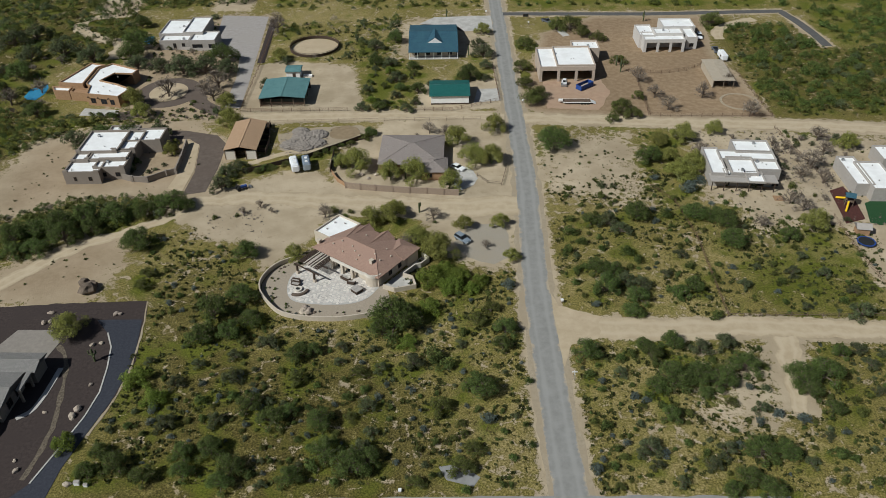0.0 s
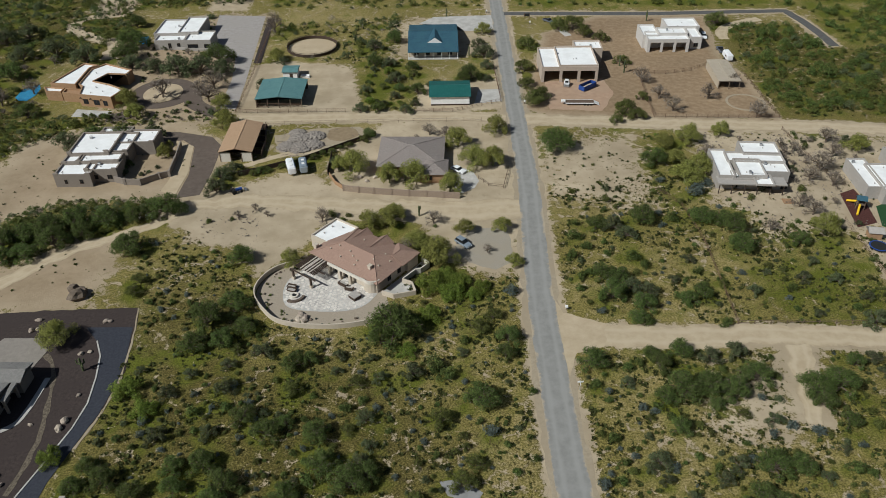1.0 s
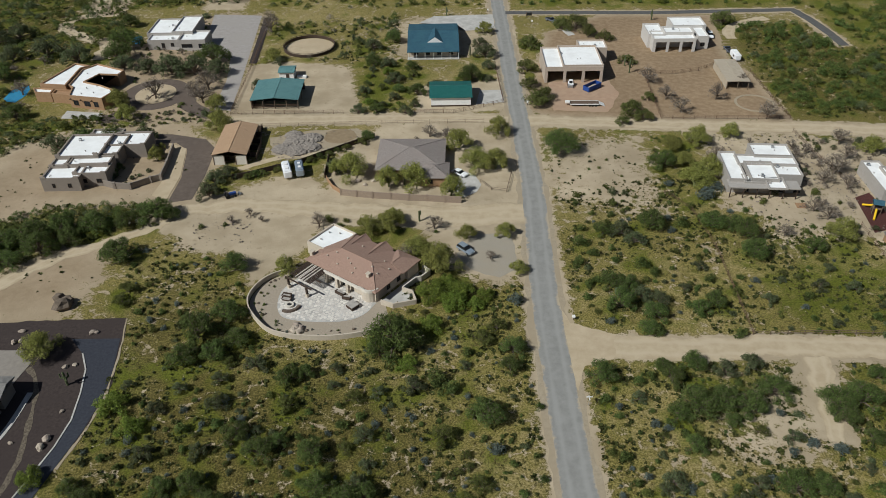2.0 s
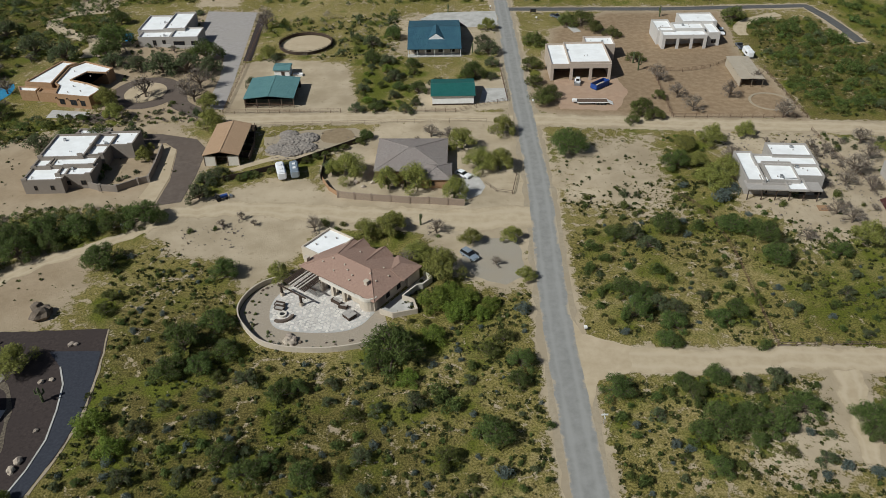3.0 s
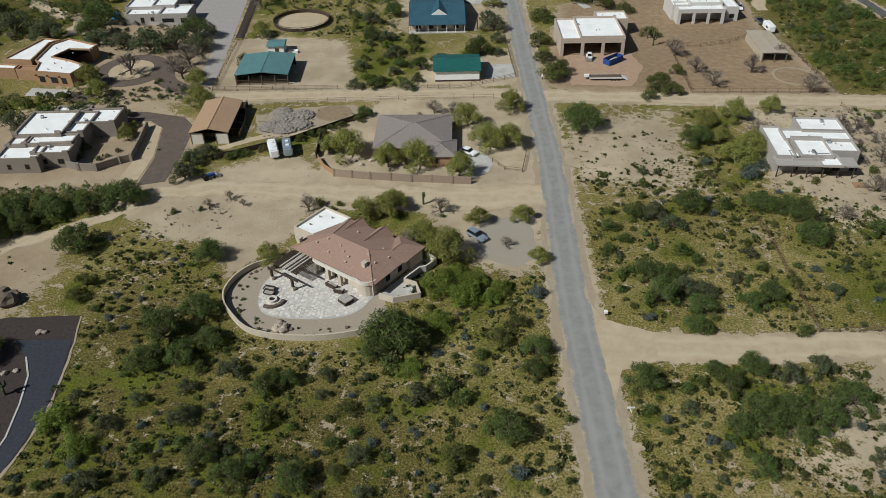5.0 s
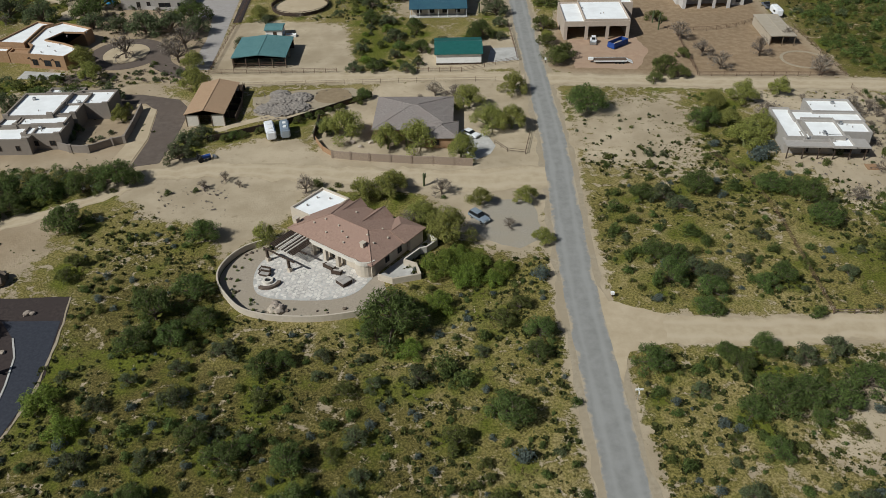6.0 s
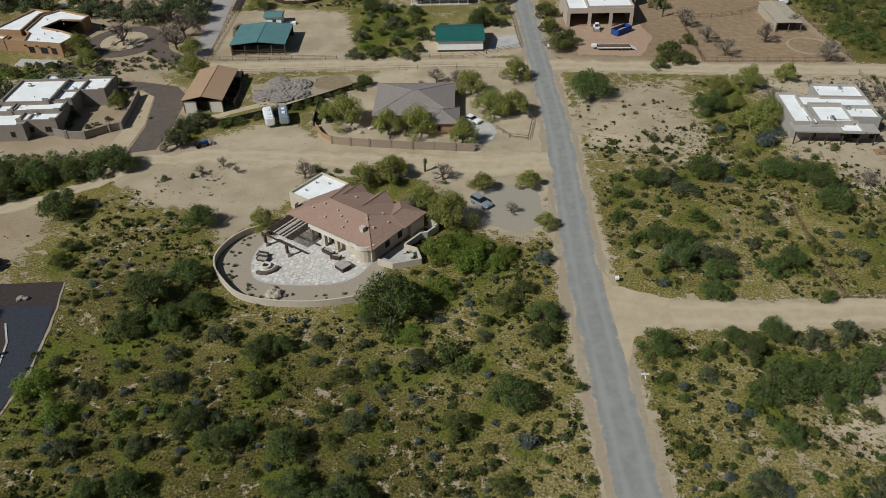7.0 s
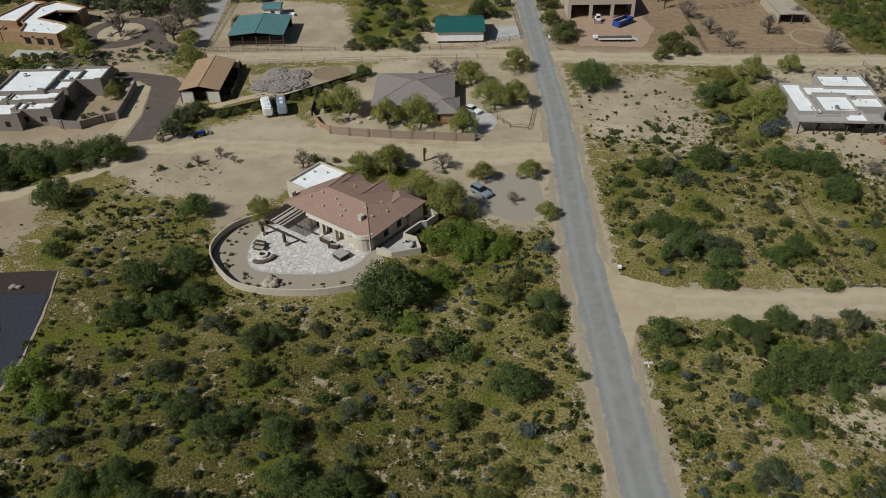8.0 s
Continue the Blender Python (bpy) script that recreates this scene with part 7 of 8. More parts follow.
perimeter = block_wall("patio_wall", "curved beige stucco patio wall", [at_house(*p) for p in WALL_LINE], 1.3, BEIGE, 0.28, False)
block_wall("side_wall", "white stepped stucco wall beside the house", [at_house(*p) for p in ((21.8, 16.0), (24.4, 15.4), (24.2, 12.4), (23.4, 11.4), (23.2, 7.0))], 1.5, CREAM, 0.3, False)
block_wall("side_wall", "beige stucco side yard wall", [at_house(*p) for p in ((23.0, 7.0), (25.6, 7.4), (28.2, 5.4), (25.0, 1.4), (22.0, 0.8))], 1.3, BEIGE, 0.28, False)

pergola = thing("pergola", "dark timber pergola with slatted roof on the patio", "pergola", *at_house(1.0, -6.8), H_ANG)
for x, y in ((0.3, 0.0), (6.0, 0.0), (0.3, 6.3), (6.0, 6.3)):
    part("post", boxes((x - 0.2, y - 0.2, 0, x + 0.2, y + 0.2, 2.6)), DARK_WOOD, pergola)
    part("post_base", boxes((x - 0.35, y - 0.35, 0, x + 0.35, y + 0.35, 0.8)), BEIGE, pergola, "beige stucco post base")
for y in (0.0, 3.1, 6.3):
    part("beam", boxes((-0.5, y - 0.12, 2.6, 7.6, y + 0.12, 2.85)), DARK_WOOD, pergola)
for k in range(16):
    part("slat", boxes((-0.2 + k * 0.4, 1.2, 2.86, 0.03 + k * 0.4, 6.8, 3.0)), CREAM if k in (4, 6, 7, 9, 11) else DARK_WOOD, pergola)


def cushioned_bench(name, label, x, y, ang, w):
    ob = thing(name, label, "outdoor sofa", *at_house(x, y), H_ANG + ang, 0.07, "patio seating")
    part("seat", boxes((-w / 2, -0.4, 0.1, w / 2, 0.4, 0.42)), DARK_WOOD, ob)
    part("backrest", boxes((-w / 2, 0.4, 0.1, w / 2, 0.6, 0.85)), DARK_WOOD, ob)
    for k in (-1, 1):
        part("arm", boxes((k * w / 2 - 0.1, -0.4, 0.42, k * w / 2 + 0.1, 0.4, 0.62)), DARK_WOOD, ob)
        part("cushion", boxes((min(0.02 * k, k * (w / 2 - 0.12)), -0.36, 0.42, max(0.02 * k, k * (w / 2 - 0.12)), 0.36, 0.56)), GREYSTUCCO, ob, "grey seat cushion")
    return ob


fire_pit = thing("fire_pit", "round pale stone fire pit on the patio", "fire pit", *at_house(6.0, -11.3), H_ANG, 0.07)
part("stone_ring", arc_solid(0.55, 0.95, 0, 0.45, 18), CREAM, fire_pit)
part("ash_bed", prism(bmesh.new(), [(0.54 * math.cos(a), 0.54 * math.sin(a)) for a in np.linspace(0, math.tau, 17)[:-1]], 0, 0.25), BLACK, fire_pit, "dark ash bed")
bench = thing("curved_bench", "curved stone bench beside the fire pit", "bench", *at_house(6.0, -11.3), H_ANG, 0.07)
part("bench_seat", arc_solid(1.9, 2.5, 0, 0.5, 10, -1.5, 0.5), DARK_ROCK, bench)
cushioned_bench("patio_sofa", "dark patio lounger with grey cushions", 3.4, -9.6, 20, 2.0)
cushioned_bench("patio_sofa", "dark patio lounger with grey cushions", 4.2, -10.4, 20, 2.0)
cushioned_bench("patio_sofa", "dark patio sofa under the covered terrace", 12.4, -1.8, 180, 2.4)
cushioned_bench("patio_sofa", "dark patio sofa under the covered terrace", 14.6, -2.2, 200, 1.8)
spa = thing("hot_tub", "square hot tub with grey cover on patio", "hot tub", *at_house(17.6, -3.6), H_ANG - 8, 0.07)
part("cabinet", boxes((-1.1, -1.0, 0, 1.1, 1.0, 0.8)), DARK_WOOD, spa)
for k in (-1, 1):
    part("cover", boxes((min(0.02 * k, 1.15 * k), -1.05, 0.8, max(0.02 * k, 1.15 * k), 1.05, 0.93)), GREYSTUCCO, spa, "grey vinyl cover")


def boulder(name, label, x, y, r, mat, seed, h=0.6):
    rr = random.Random(seed)
    bm = blob(bmesh.new(), (0, 0, r * h * 0.6), r, r * rr.uniform(0.6, 0.9), r * h, 0.24, rr, 2)
    ob = tagged(finish(name, bm, mat), label, "boulder", "boulders in the yards")
    ob.matrix_basis = pose(x, y, 0, 0, 0, rr.uniform(0, 180))
    return ob


rng = random.Random(9)
for k in range(48):
    t = rng.uniform(0.06, 0.9)
    p = Vector(WALL_LINE[int(t * (len(WALL_LINE) - 1))])
    q = p.lerp(Vector((9.5, -6.5)), rng.uniform(0.08, 0.24))
    if rng.random() < 0.35:
        boulder("boulder", "small tan boulder in the patio garden", *at_house(*q), rng.uniform(0.2, 0.5), DARK_ROCK, k)
    else:
        plant(rng.choice("dsyb"), *at_house(*q), rng.uniform(0.5, 1.2), rng)
for k, (dx, dy) in enumerate(((0, 0), (0.9, 0.5), (-0.6, 0.7), (0.3, -0.8), (1.3, -0.3))):
    boulder("boulder", "stacked tan boulders in the patio garden", *at_house(12.6 + dx, -15.9 + dy), 0.9, ROCK, 50 + k, 0.6)

for kind, rows in (("y", [(-91.2, 196.7, 2.7), (-86.1, 196.1, 2.3), (-84.4, 197.6, 2.0), (-82.6, 200.1, 2.0)]), ("m", [(-92.3, 198.4, 4.4), (-91.2, 201.3, 3.4)]), ("p", [(-82.5, 208.4, 4.2), (-82.8, 213.7, 2.8)]), ("t", [(-53.6, 173.4, 3.7), (-49.6, 176.4, 3.1), (-46.0, 173.7, 2.8)]), ("d", [(-60.8, 171.4, 2.1), (-55.0, 172.2, 1.8), (-11.9, 159.2, 2.0), (-1.8, 167.5, 1.8), (-11.5, 167.6, 2.1)]), ("s", [(-24.6, 173.2, 2.5), (-26.0, 171.2, 2.1), (-29.2, 173.6, 3.1), (-116.9, 234.9, 2.3), (-113.9, 234.3, 2.3), (-110.9, 233.8, 2.3), (-107.9, 233.3, 2.3)])):
    for x, y, d in rows:
        plant(kind, x, y, d, rng)

# ---- boulders and cacti of the other yards ----
for k, (x, y, r) in enumerate(((-76.4, 122.6, 1.1), (-74.7, 123.2, 0.9), (-72.5, 110.9, 0.9), (-72.7, 104.3, 1.5), (-73.1, 102.4, 1.4), (-78.6, 89.6, 1.1), (-79.8, 91.9, 0.7), (-90.0, 130.2, 1.3), (-88.8, 130.6, 1.0), (-74.5, 132.7, 1.3), (-73.7, 132.8, 1.0), (-79.0, 103.5, 0.8), (-68.0, 86.4, 1.2), (-53.8, 173.9, 1.2), (-23.1, 192.8, 1.3), (-21.0, 190.6, 1.1), (-18.6, 192.6, 1.3), (-25.5, 191.7, 1.1), (-89.7, 133.5, 1.2))):
    boulder("boulder", "pale boulder on bare ground", x, y, r * 0.6, ROCK, 80 + k)
for k, (x, y, r) in enumerate(((-84.1, 141.2, 3.2), (-85.9, 143.8, 2.2), (-83.6, 143.1, 2.2))):
    boulder("boulder", "dark brown boulder heap on the sandy slope", x, y, r * 0.6, DARK_ROCK, 110 + k, 0.8)
for k, (x, y, r) in enumerate(((-46.5, 211.5, 6.5), (-42.5, 210.5, 7.0), (-39.0, 212.5, 6.5), (-43.0, 216.0, 8.0), (-39.0, 218.0, 6.5), (-44.5, 220.0, 5.5))):
    rr = random.Random(k)
    bm = blob(bmesh.new(), (0, 0, 0.1), r * 0.5, r * 0.45, 1.0, 0.14, rr, 4)
    ob = tagged(finish("dirt_mound", bm, RUBBLE), "low lumpy grey-tan dirt mound in the paddock", "mound")
    ob.matrix_basis = pose(x, y, 0)


def saguaro(name, label, x, y, h, arms, seed):
    rr = random.Random(seed)
    ob = thing(name, label, "cactus", x, y, rr.uniform(0, 360), 0.0, "saguaro cacti")
    bm = bmesh.new()
    rod(bm, (0, 0, 0), (0, 0, h * 0.9), 0.24, 0.26, 10)
    rod(bm, (0, 0, h * 0.9), (0, 0, h), 0.26, 0.1, 10)
    part("stem", bm, CACTUS, ob)
    for k in range(arms):
        a, z = k * math.tau / max(1, arms) + rr.uniform(-0.4, 0.4), h * rr.uniform(0.35, 0.55)
        ex, ey = 0.75 * math.cos(a), 0.75 * math.sin(a)
        bm = bmesh.new()
        rod(bm, (0, 0, z), (ex, ey, z + 0.25), 0.16, 0.17, 8)
        rod(bm, (ex, ey, z + 0.2), (ex * 1.05, ey * 1.05, z + h * 0.35), 0.17, 0.1, 8)
        part("arm", bm, CACTUS, ob)
    return ob


for k, (p, h, arms) in enumerate((((-74.1, 117.8), 3.6, 3), ((-6.0, 172.8), 3.2, 1), ((66.0, 262.8), 5.0, 3), ((65.6, 269.0), 4.0, 2), ((-10.2, 190.6), 3.4, 0), ((-32.7, 296.7), 3.0, 4), ((3.4, 323.4), 3.5, 2), ((11.3, 280.9), 3.6, 0), ((85.6, 314.3), 4.5, 2), ((14.7, 167.9), 1.4, 0))):
    saguaro("saguaro_cactus", "tall green saguaro cactus on bare soil", *p, h, arms, k)
_p = (69.2, 98.4)
agave = thing("ocotillo", "spiky grey-blue agave with pale stalks", "agave", *_p)
rng = random.Random(3)
for k in range(26):
    a, e = rng.uniform(0, math.tau), rng.uniform(0.1, 0.9)
    part("leaf", rod(bmesh.new(), (0, 0, 0.1), (1.7 * math.cos(a) * math.cos(e), 1.7 * math.sin(a) * math.cos(e), 0.1 + 1.7 * math.sin(e)), 0.09, 0.015, 4), LEAF_BLUE, agave)


# ---- vehicles ----
def car(name, label, x, y, ang, paint, length=4.7, kind="sedan"):
    ob = thing(name, label, "car", x, y, ang)
    l, w = length / 2, 0.92
    prof = {
        "sedan": [(-l, 0.35), (-l, 0.85), (-l * 0.72, 0.98), (l * 0.5, 0.95), (l * 0.95, 0.8), (l, 0.6), (l, 0.35)],
        "suv": [(-l, 0.4), (-l, 1.05), (l * 0.45, 1.08), (l * 0.95, 0.95), (l, 0.7), (l, 0.4)],
        "pickup": [(-l, 0.45), (-l, 1.05), (l * 0.5, 1.05), (l * 0.97, 0.95), (l, 0.7), (l, 0.45)],
    }[kind]
    k = len(prof)
    bm = bmesh.new()
    va, vb = [bm.verts.new((px, -w, pz)) for px, pz in prof], [bm.verts.new((px, w, pz)) for px, pz in prof]
    bm.faces.new(va[::-1])
    bm.faces.new(vb)
    for i in range(k):
        bm.faces.new((va[i], va[(i + 1) % k], vb[(i + 1) % k], vb[i]))
    bmesh.ops.recalc_face_normals(bm, faces=bm.faces)
    bmesh.ops.bevel(bm, geom=list(bm.edges), offset=0.07, segments=2, affect="EDGES")
    part("body", bm, paint, ob)
    c0, c1, top = {"sedan": (-l * 0.7, l * 0.42, 1.42), "suv": (-l * 0.97, l * 0.4, 1.72), "pickup": (-l * 0.12, l * 0.42, 1.75)}[kind]
    low = 0.9 if kind == "sedan" else 1.02

    def cab(x0, x1, z0, z1, inset0, inset1, side):
        return solid(bmesh.new(), [(x0, -side, z0), (x1, -side, z0), (x1, side, z0), (x0, side, z0), (x0 + inset0, -side + 0.15, z1), (x1 - inset1, -side + 0.15, z1), (x1 - inset1, side - 0.15, z1), (x0 + inset0, side - 0.15, z1)], [(0, 3, 2, 1), (4, 5, 6, 7), (0, 1, 5, 4), (1, 2, 6, 5), (2, 3, 7, 6), (3, 0, 4, 7)])

    part("window_band", cab(c0, c1, low, top - 0.05, 0.35, 0.7, w - 0.06), GLASS, ob)
    part("roof_panel", boxes((c0 + 0.38, -w + 0.2, top - 0.06, c1 - 0.72, w - 0.2, top + 0.03)), paint, ob)
    for sx in (-0.6, 0.62):
        for sy in (-1, 1):
            wheel = part("wheel", rod(bmesh.new(), (l * sx, sy * (w - 0.2), 0.34), (l * sx, sy * (w + 0.02), 0.34), 0.34, 0.34, 14), BLACK, ob)
            part("rim", rod(bmesh.new(), (l * sx, sy * (w + 0.021), 0.34), (l * sx, sy * (w + 0.04), 0.34), 0.2, 0.18, 10), STEEL, wheel)
    if kind == "pickup":
        part("cargo_bed", boxes((-l + 0.15, -w + 0.15, 1.03, -l * 0.2, w - 0.15, 1.07)), BLACK, ob)
    for sy in (-1, 1):
        part("headlight", boxes((l - 0.06, sy * 0.6 - 0.18, 0.66, l + 0.02, sy * 0.6 + 0.18, 0.8)), WHITE_PAINT, ob)
    return ob


def heading(a, b):
    return math.degrees(math.atan2(b[1] - a[1], b[0] - a[0]))


def between(a, b):
    return (a[0] + b[0]) / 2, (a[1] + b[1]) / 2


for label, a, b, paint, ln_, kind in (
    ("white sedan parked on the concrete pad", (2.8, 197.3), (7.0, 193.6), CAR_WHITE, 4.7, "sedan"),
    ("silver-blue SUV parked on bare ground", (3.6, 161.3), (6.8, 157.7), CAR_SILVER, 4.7, "suv"),
    ("grey pickup truck parked on gravel", (43.2, 317.5), (47.5, 312.0), CAR_GREY, 5.4, "pickup"),
    ("dark pickup truck hitched to a trailer", (106.1, 278.1), (106.0, 283.8), CAR_GREY, 5.4, "pickup"),
    ("white SUV parked beside the cream house", (104.2, 299.3), (103.2, 290.9), CAR_WHITE, 4.9, "suv"),
):
    car("car" if kind != "pickup" else "pickup_truck", label, *between(a, b), heading(a, b), paint, ln_, kind)


def travel_trailer(name, label, x, y, ang, length, paint):
    ob = thing(name, label, "trailer", x, y, ang, 0.0, "parked trailers")
    bm = boxes((-length / 2, -1.15, 0.55, length / 2, 1.15, 2.75))
    bmesh.ops.bevel(bm, geom=list(bm.edges), offset=0.3, segments=3, affect="EDGES")
    part("body", bm, paint, ob)
    for x0 in (-length * 0.2, length * 0.15):
        part("roof_hatch", boxes((x0 - 0.4, -0.4, 2.74, x0 + 0.4, 0.4, 2.95)), WHITE_PAINT, ob)
    for sy in (-1, 1):
        for sx in (-0.4, 0.4):
            part("wheel", rod(bmesh.new(), (sx, sy * 0.9, 0.34), (sx, sy * 1.12, 0.34), 0.34, 0.34, 12), BLACK, ob)
        part("side_window", boxes((-length * 0.3, sy * 1.15 - 0.02, 1.5, -length * 0.05, sy * 1.15 + 0.02, 2.1)), GLASS, ob)
    part("tow_bar", boxes((length / 2 - 0.1, -0.08, 0.4, length / 2 + 1.1, 0.08, 0.55)), BLACK, ob)
    return ob


for label, a, b, n_, paint in (
    ("silver white travel trailer on packed dirt", (-44.2, 200.8), (-42.1, 193.5), 6.5, CAR_WHITE),
    ("grey and white travel trailer on packed dirt", (-40.5, 201.4), (-38.9, 194.1), 6.0, CAR_SILVER),
    ("white box trailer behind a pickup truck", (106.2, 277.0), (106.2, 269.5), 6.0, CAR_WHITE),
):
    travel_trailer("travel_trailer" if "box" not in label else "box_trailer", label, *between(a, b), heading(b, a), n_, paint)

_a, _b = (47.4, 247.2), (54.3, 253.0)
dumpster = thing("dumpster", "open blue roll-off dumpster on red dirt", "dumpster", *between(_a, _b), heading(_a, _b))
part("floor", boxes((-3.2, -1.15, 0.2, 3.2, 1.15, 0.35)), BLUE_PAINT, dumpster)
for r in ((-3.2, -1.25, 0.2, 3.2, -1.15, 1.8), (-3.2, 1.15, 0.2, 3.2, 1.25, 1.8), (-3.2, -1.15, 0.35, -3.1, 1.15, 1.8), (3.1, -1.15, 0.35, 3.2, 1.15, 1.8)):
    part("side_panel", boxes(r), BLUE_PAINT, dumpster)
for k in range(7):
    for sy in (-1, 1):
        part("rib", boxes((-3.0 + k * 0.95, min(sy * 1.25, sy * 1.35), 0.2, -2.88 + k * 0.95, max(sy * 1.25, sy * 1.35), 1.75)), BLUE_PAINT, dumpster)
part("load", blob(bmesh.new(), (0.3, 0, 0.7), 2.4, 0.95, 0.5, 0.25, random.Random(2), 2), ROCK, dumpster, "mixed grey building rubble")
_a, _b = (41.1, 238.0), (52.3, 237.6)
flatbed = thing("flatbed_trailer", "long flatbed trailer with timber deck", "trailer", *between(_a, _b), heading(_a, _b))
part("deck", boxes((-5.2, -1.2, 0.8, 4.2, 1.2, 1.0)), WOOD, flatbed)
part("side_rail", boxes((-5.2, -1.3, 0.75, 4.2, -1.2, 1.05), ), WHITE_PAINT, flatbed)
part("side_rail", boxes((-5.2, 1.2, 0.75, 4.2, 1.3, 1.05)), WHITE_PAINT, flatbed)
part("gooseneck", boxes((-6.6, -0.5, 0.9, -5.2, 0.5, 1.5)), WHITE_PAINT, flatbed)
part("ramp", solid(bmesh.new(), [(4.2, -1.1, 0.8), (6.0, -1.1, 0.05), (6.0, 1.1, 0.05), (4.2, 1.1, 0.8), (4.2, -1.1, 1.0), (6.0, -1.1, 0.2), (6.0, 1.1, 0.2), (4.2, 1.1, 1.0)], [(0, 3, 2, 1), (4, 5, 6, 7), (0, 1, 5, 4), (1, 2, 6, 5), (2, 3, 7, 6), (3, 0, 4, 7)]), WHITE_PAINT, flatbed)
for sx in (1.2, 2.2, 3.2):
    for sy in (-1, 1):
        part("wheel", rod(bmesh.new(), (sx, sy * 0.85, 0.4), (sx, sy * 1.15, 0.4), 0.4, 0.4, 12), BLACK, flatbed)
_p = (44.1, 252.9)
loader = thing("skid_loader", "white skid steer loader before the bays", "loader", *_p, -100)
part("body", boxes((-1.3, -0.75, 0.4, 0.7, 0.75, 1.2)), CAR_WHITE, loader)
part("cab", boxes((-0.6, -0.6, 1.2, 0.7, 0.6, 2.1)), CAR_WHITE, loader)
part("cab_window", boxes((0.69, -0.5, 1.25, 0.74, 0.5, 1.95)), GLASS, loader)
part("bucket", boxes((1.2, -0.95, 0.1, 2.0, 0.95, 0.7)), STEEL, loader)
for sy in (-1, 1):
    part("lift_arm", boxes((-1.2, sy * 0.85 - 0.1, 1.0, 1.3, sy * 0.85 + 0.1, 1.2)), CAR_WHITE, loader)
    for sx in (-0.8, 0.4):
        part("wheel", rod(bmesh.new(), (sx, sy * 0.76, 0.4), (sx, sy * 1.05, 0.4), 0.4, 0.4, 12), BLACK, loader)
_p = (-56.6, 185.9)
tractor = thing("tractor", "small blue tractor at the lane edge", "tractor", *_p, 30)
part("body", boxes((-0.3, -0.4, 0.6, 1.6, 0.4, 1.2)), BLUE_PAINT, tractor)
part("seat", boxes((-0.9, -0.3, 0.8, -0.4, 0.3, 1.3)), BLACK, tractor)
part("roll_bar", boxes((-1.2, -0.5, 0.6, -1.1, -0.4, 2.2), (-1.2, 0.4, 0.6, -1.1, 0.5, 2.2), (-1.2, -0.4, 2.1, -1.1, 0.4, 2.2)), BLACK, tractor)
for sy in (-1, 1):
    part("rear_wheel", rod(bmesh.new(), (-0.8, sy * 0.5, 0.65), (-0.8, sy * 0.85, 0.65), 0.65, 0.65, 14), BLACK, tractor)
    part("front_wheel", rod(bmesh.new(), (1.2, sy * 0.5, 0.38), (1.2, sy * 0.75, 0.38), 0.38, 0.38, 12), BLACK, tractor)
part("bucket", boxes((2.2, -0.8, 0.05, 2.8, 0.8, 0.5)), STEEL, tractor)

# ---- small fixtures ----
for p, h, label in (((28.1, 238.5), 1.3, "white mailbox on a post beside the road"), ((37.4, 312.5), 1.3, "white mailbox beside the far lane"), ((20.5, 326.8), 1.2, "pale mailbox beside the road"), ((27.3, 134.4), 0.9, "white utility marker at the lane corner"), ((-79.4, 173.1), 1.0, "white utility marker at the track"), ((-8.2, 83.9), 0.4, "white utility box at the street")):
    mb = thing("mailbox" if "mailbox" in label else "utility_marker", label, "mailbox" if "mailbox" in label else "marker", *p)
    part("post", boxes((-0.1, -0.1, 0, 0.1, 0.1, h * 0.7)), WOOD, mb)
    part("box", boxes((-0.3, -0.3, h * 0.7, 0.3, 0.3, h + 0.15)), WHITE_PAINT, mb)
_p = (26.5, 110.2)
sign = thing("road_sign", "pale street sign on a steel post", "sign", *_p)
part("post", rod(bmesh.new(), (0, 0, 0), (0, 0, 2.4), 0.05), STEEL, sign)
part("panel", boxes((-0.6, -0.03, 2.1, 0.6, 0.03, 2.45)), WHITE_PAINT, sign)
part("panel", boxes((-0.03, -0.6, 1.75, 0.03, 0.6, 2.08)), WHITE_PAINT, sign)
for p in ((-77.6, 173.3), (-76.6, 173.5)):
    wh = thing("well_head", "white pipe well head in the scrub", "pipe", *p)
    part("pipe", rod(bmesh.new(), (0, 0, 0), (0, 0, 1.5), 0.3, 0.3, 10), WHITE_PAINT, wh)
    part("bend", rod(bmesh.new(), (0, 0, 1.4), (0.6, -0.2, 1.1), 0.22, 0.22, 8), WHITE_PAINT, wh)
for p, s in (((-66.2, 86.5), 0.8), ((-64.5, 86.1), 0.6)):
    ub = thing("utility_box", "pale utility box beside the street", "utility box", *p)
    part("cabinet", boxes((-s * 0.6, -s * 0.4, 0, s * 0.6, s * 0.4, s)), WHITE_PAINT, ub)
    part("lid", boxes((-s * 0.65, -s * 0.45, s, s * 0.65, s * 0.45, s + 0.08)), GREYSTUCCO, ub)
_p = (-48.0, 263.3)
tank = thing("water_trough", "pale water trough beside the tack shed", "trough", *_p)
part("rim", boxes((-1.6, -0.8, 0, 1.6, -0.65, 0.7), (-1.6, 0.65, 0, 1.6, 0.8, 0.7), (-1.6, -0.65, 0, -1.45, 0.65, 0.7), (1.45, -0.65, 0, 1.6, 0.65, 0.7)), WHITE_PAINT, tank)
part("base", boxes((-1.45, -0.65, 0, 1.45, 0.65, 0.4)), WHITE_PAINT, tank)
_p = (36.9, 319.2)
board = thing("notice_board", "dark notice board on two posts", "sign board", *_p)
part("panel", boxes((-1.2, -0.06, 1.0, 1.2, 0.06, 2.2)), BLACK, board)
for sx in (-1, 1):
    part("post", boxes((sx * 1.1 - 0.08, -0.14, 0, sx * 1.1 + 0.08, -0.06, 2.3)), WOOD, board)
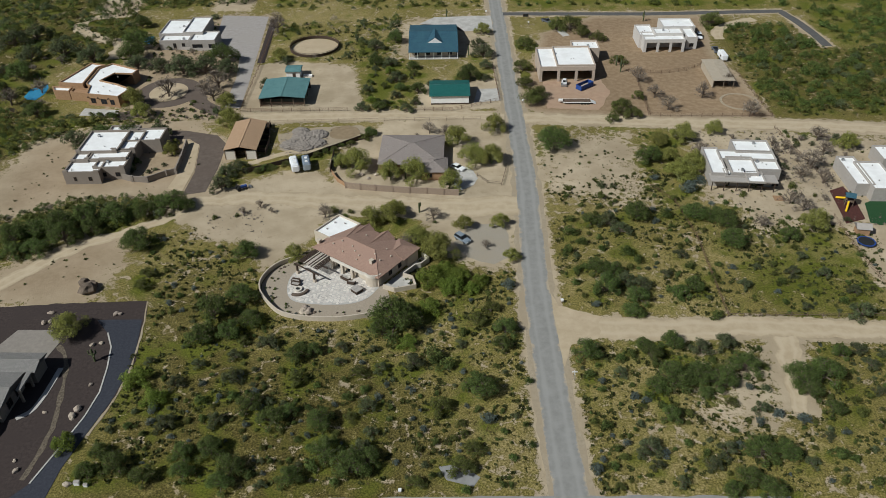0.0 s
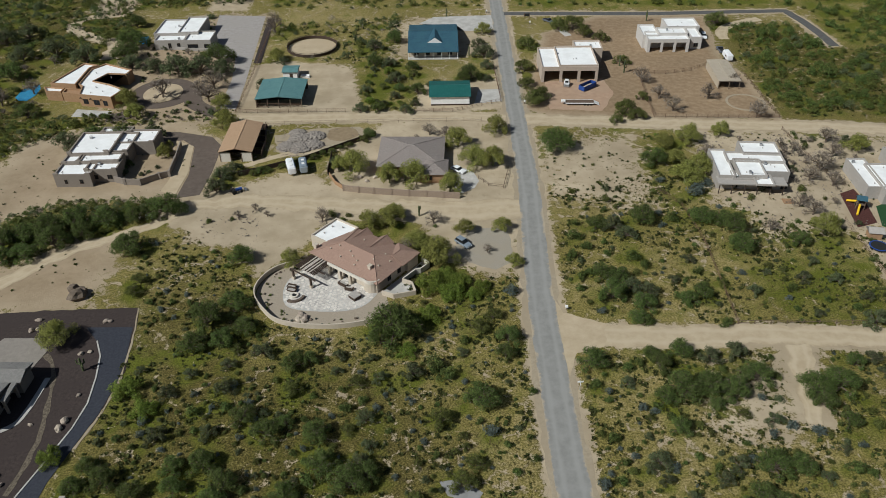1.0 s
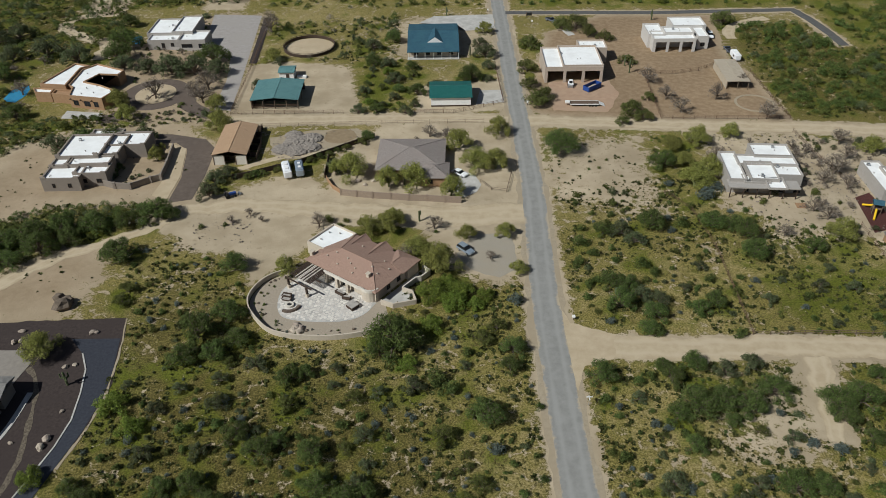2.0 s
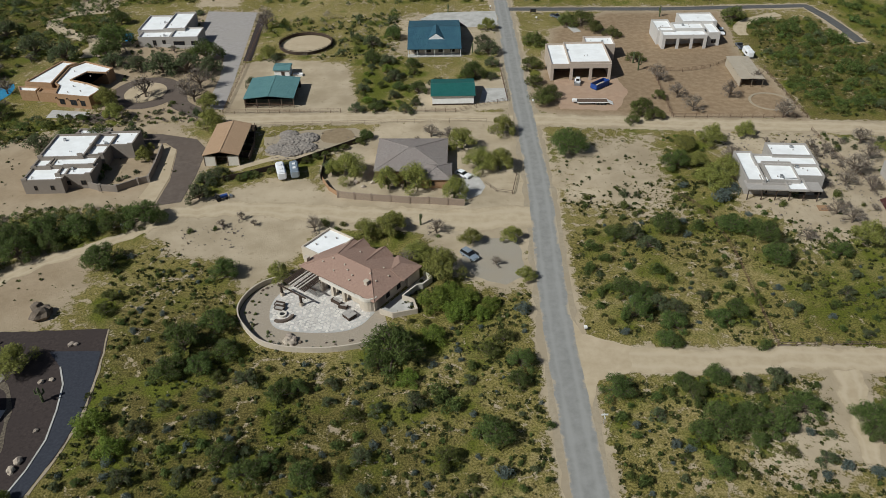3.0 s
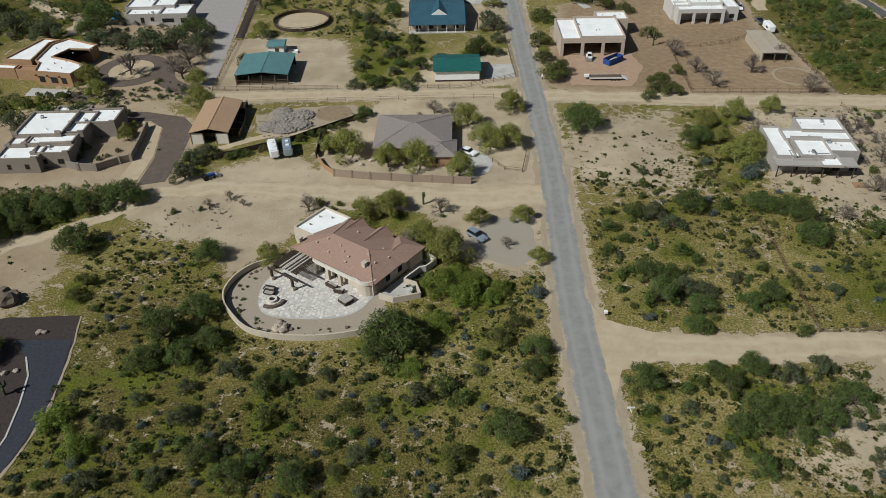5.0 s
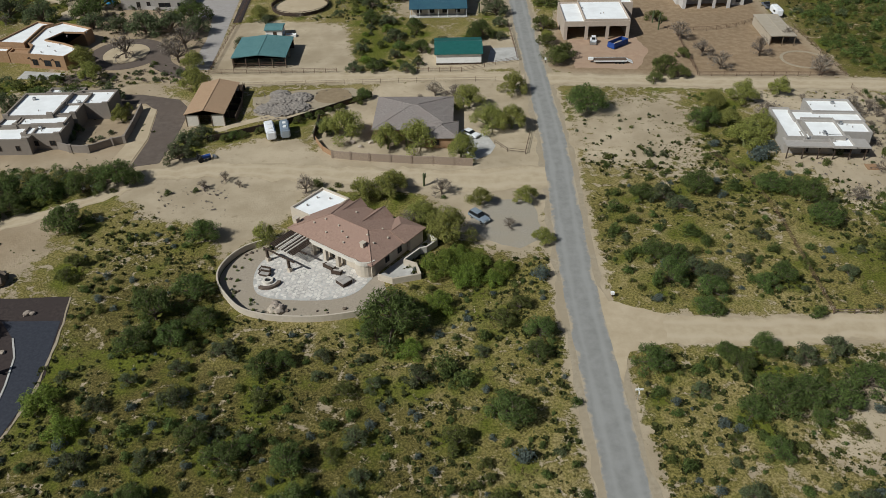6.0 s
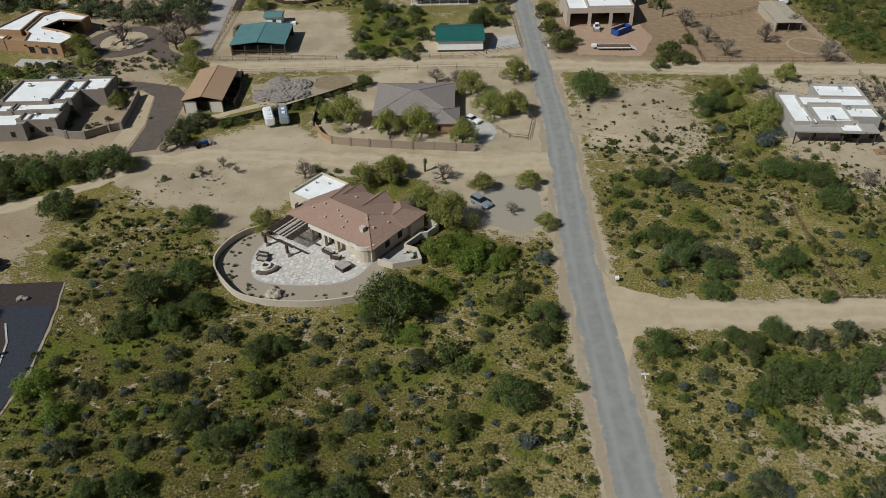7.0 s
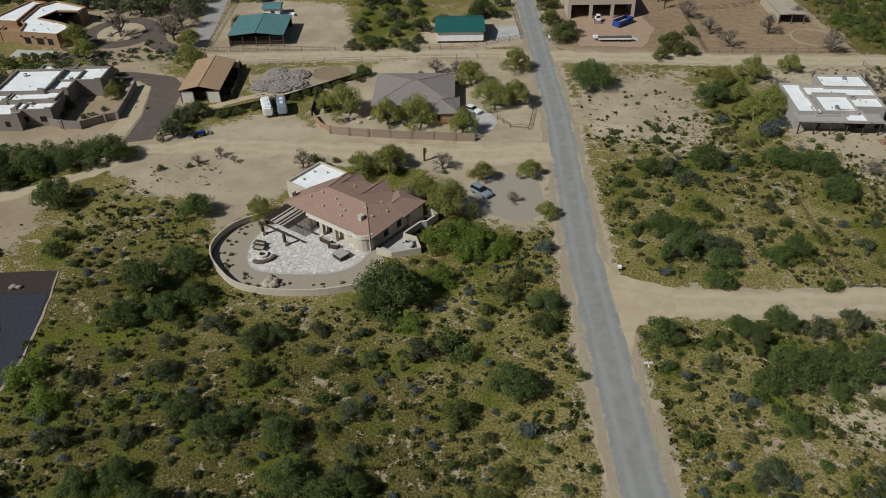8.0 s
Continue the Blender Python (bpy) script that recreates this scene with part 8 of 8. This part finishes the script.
slab("concrete_pad_far", [(48.2, 304.9), (50.9, 306.0), (52.8, 299.7), (49.9, 298.6)], -0.1, 0.06, CONCRETE, "pale concrete pad beside the shrubs", "slab")

# playground, playhouse and trampoline
_p = (110.0, 173.3)
play = thing("play_set", "wooden play tower with yellow slides on mulch", "play set", *_p, -20)
for sx in (-1, 1):
    for sy in (-1, 1):
        part("post", boxes((sx - 0.08, sy - 0.08, 0, sx + 0.08, sy + 0.08, 2.9)), WOOD, play)
part("deck", boxes((-1.1, -1.1, 1.4, 1.1, 1.1, 1.5)), WOOD, play)
hip_mesh(bm := bmesh.new(), -1.3, -1.3, 1.3, 1.3, 2.9, 3.7, "x", (False, False), 0.08)
part("roof", bm, BLUE_TEAL, play)
for ang, ln_ in ((-100, 3.2), (140, 2.6)):
    c, s = math.cos(radians(ang)), math.sin(radians(ang))
    bm = rod(bmesh.new(), (c * 1.1, s * 1.1, 1.5), (c * (1.1 + ln_), s * (1.1 + ln_), 0.3), 0.28, 0.28, 10)
    part("slide", bm, YELLOW, play, "yellow plastic slide")
_p = (107.7, 160.1)
playhouse = thing("playhouse", "small orange wooden playhouse with grey roof", "playhouse", *_p, -10)
part("wall", boxes((-1.5, -1.3, 0, 1.5, 1.3, 2.0)), ADOBE, playhouse)
hip_mesh(bm := bmesh.new(), -1.9, -1.6, 1.9, 1.6, 2.0, 2.9, "x", (False, False), 0.1)
part("roof", bm, GREYSTUCCO, playhouse)
_p = (106.6, 155.2)
tramp = thing("trampoline", "round dark trampoline on the sand", "trampoline", *_p)
part("mat", prism(bmesh.new(), [(1.9 * math.cos(a), 1.9 * math.sin(a)) for a in np.linspace(0, math.tau, 21)[:-1]], 0.78, 0.82), BLACK, tramp)
part("pad", arc_solid(1.92, 2.25, 0.75, 0.86, 24), BLUE_PAINT, tramp, "blue edge pad")
for k in range(6):
    a = k * math.tau / 6
    part("leg", rod(bmesh.new(), (2.1 * math.cos(a), 2.1 * math.sin(a), 0), (2.1 * math.cos(a), 2.1 * math.sin(a), 0.76), 0.05), STEEL, tramp)
_p = (92.5, 176.7)
pal = thing("timber_deck", "reddish timber platform beside the porch", "platform", *_p, -5)
for k in range(8):
    part("plank", boxes((-1.3, -1.1 + k * 0.28, 0.05, 1.3, -0.86 + k * 0.28, 0.3)), ADOBE, pal)

for proto in [p for group in KINDS.values() for p in group]:
    for o in (*proto.children_recursive, proto):
        bpy.data.objects.remove(o)
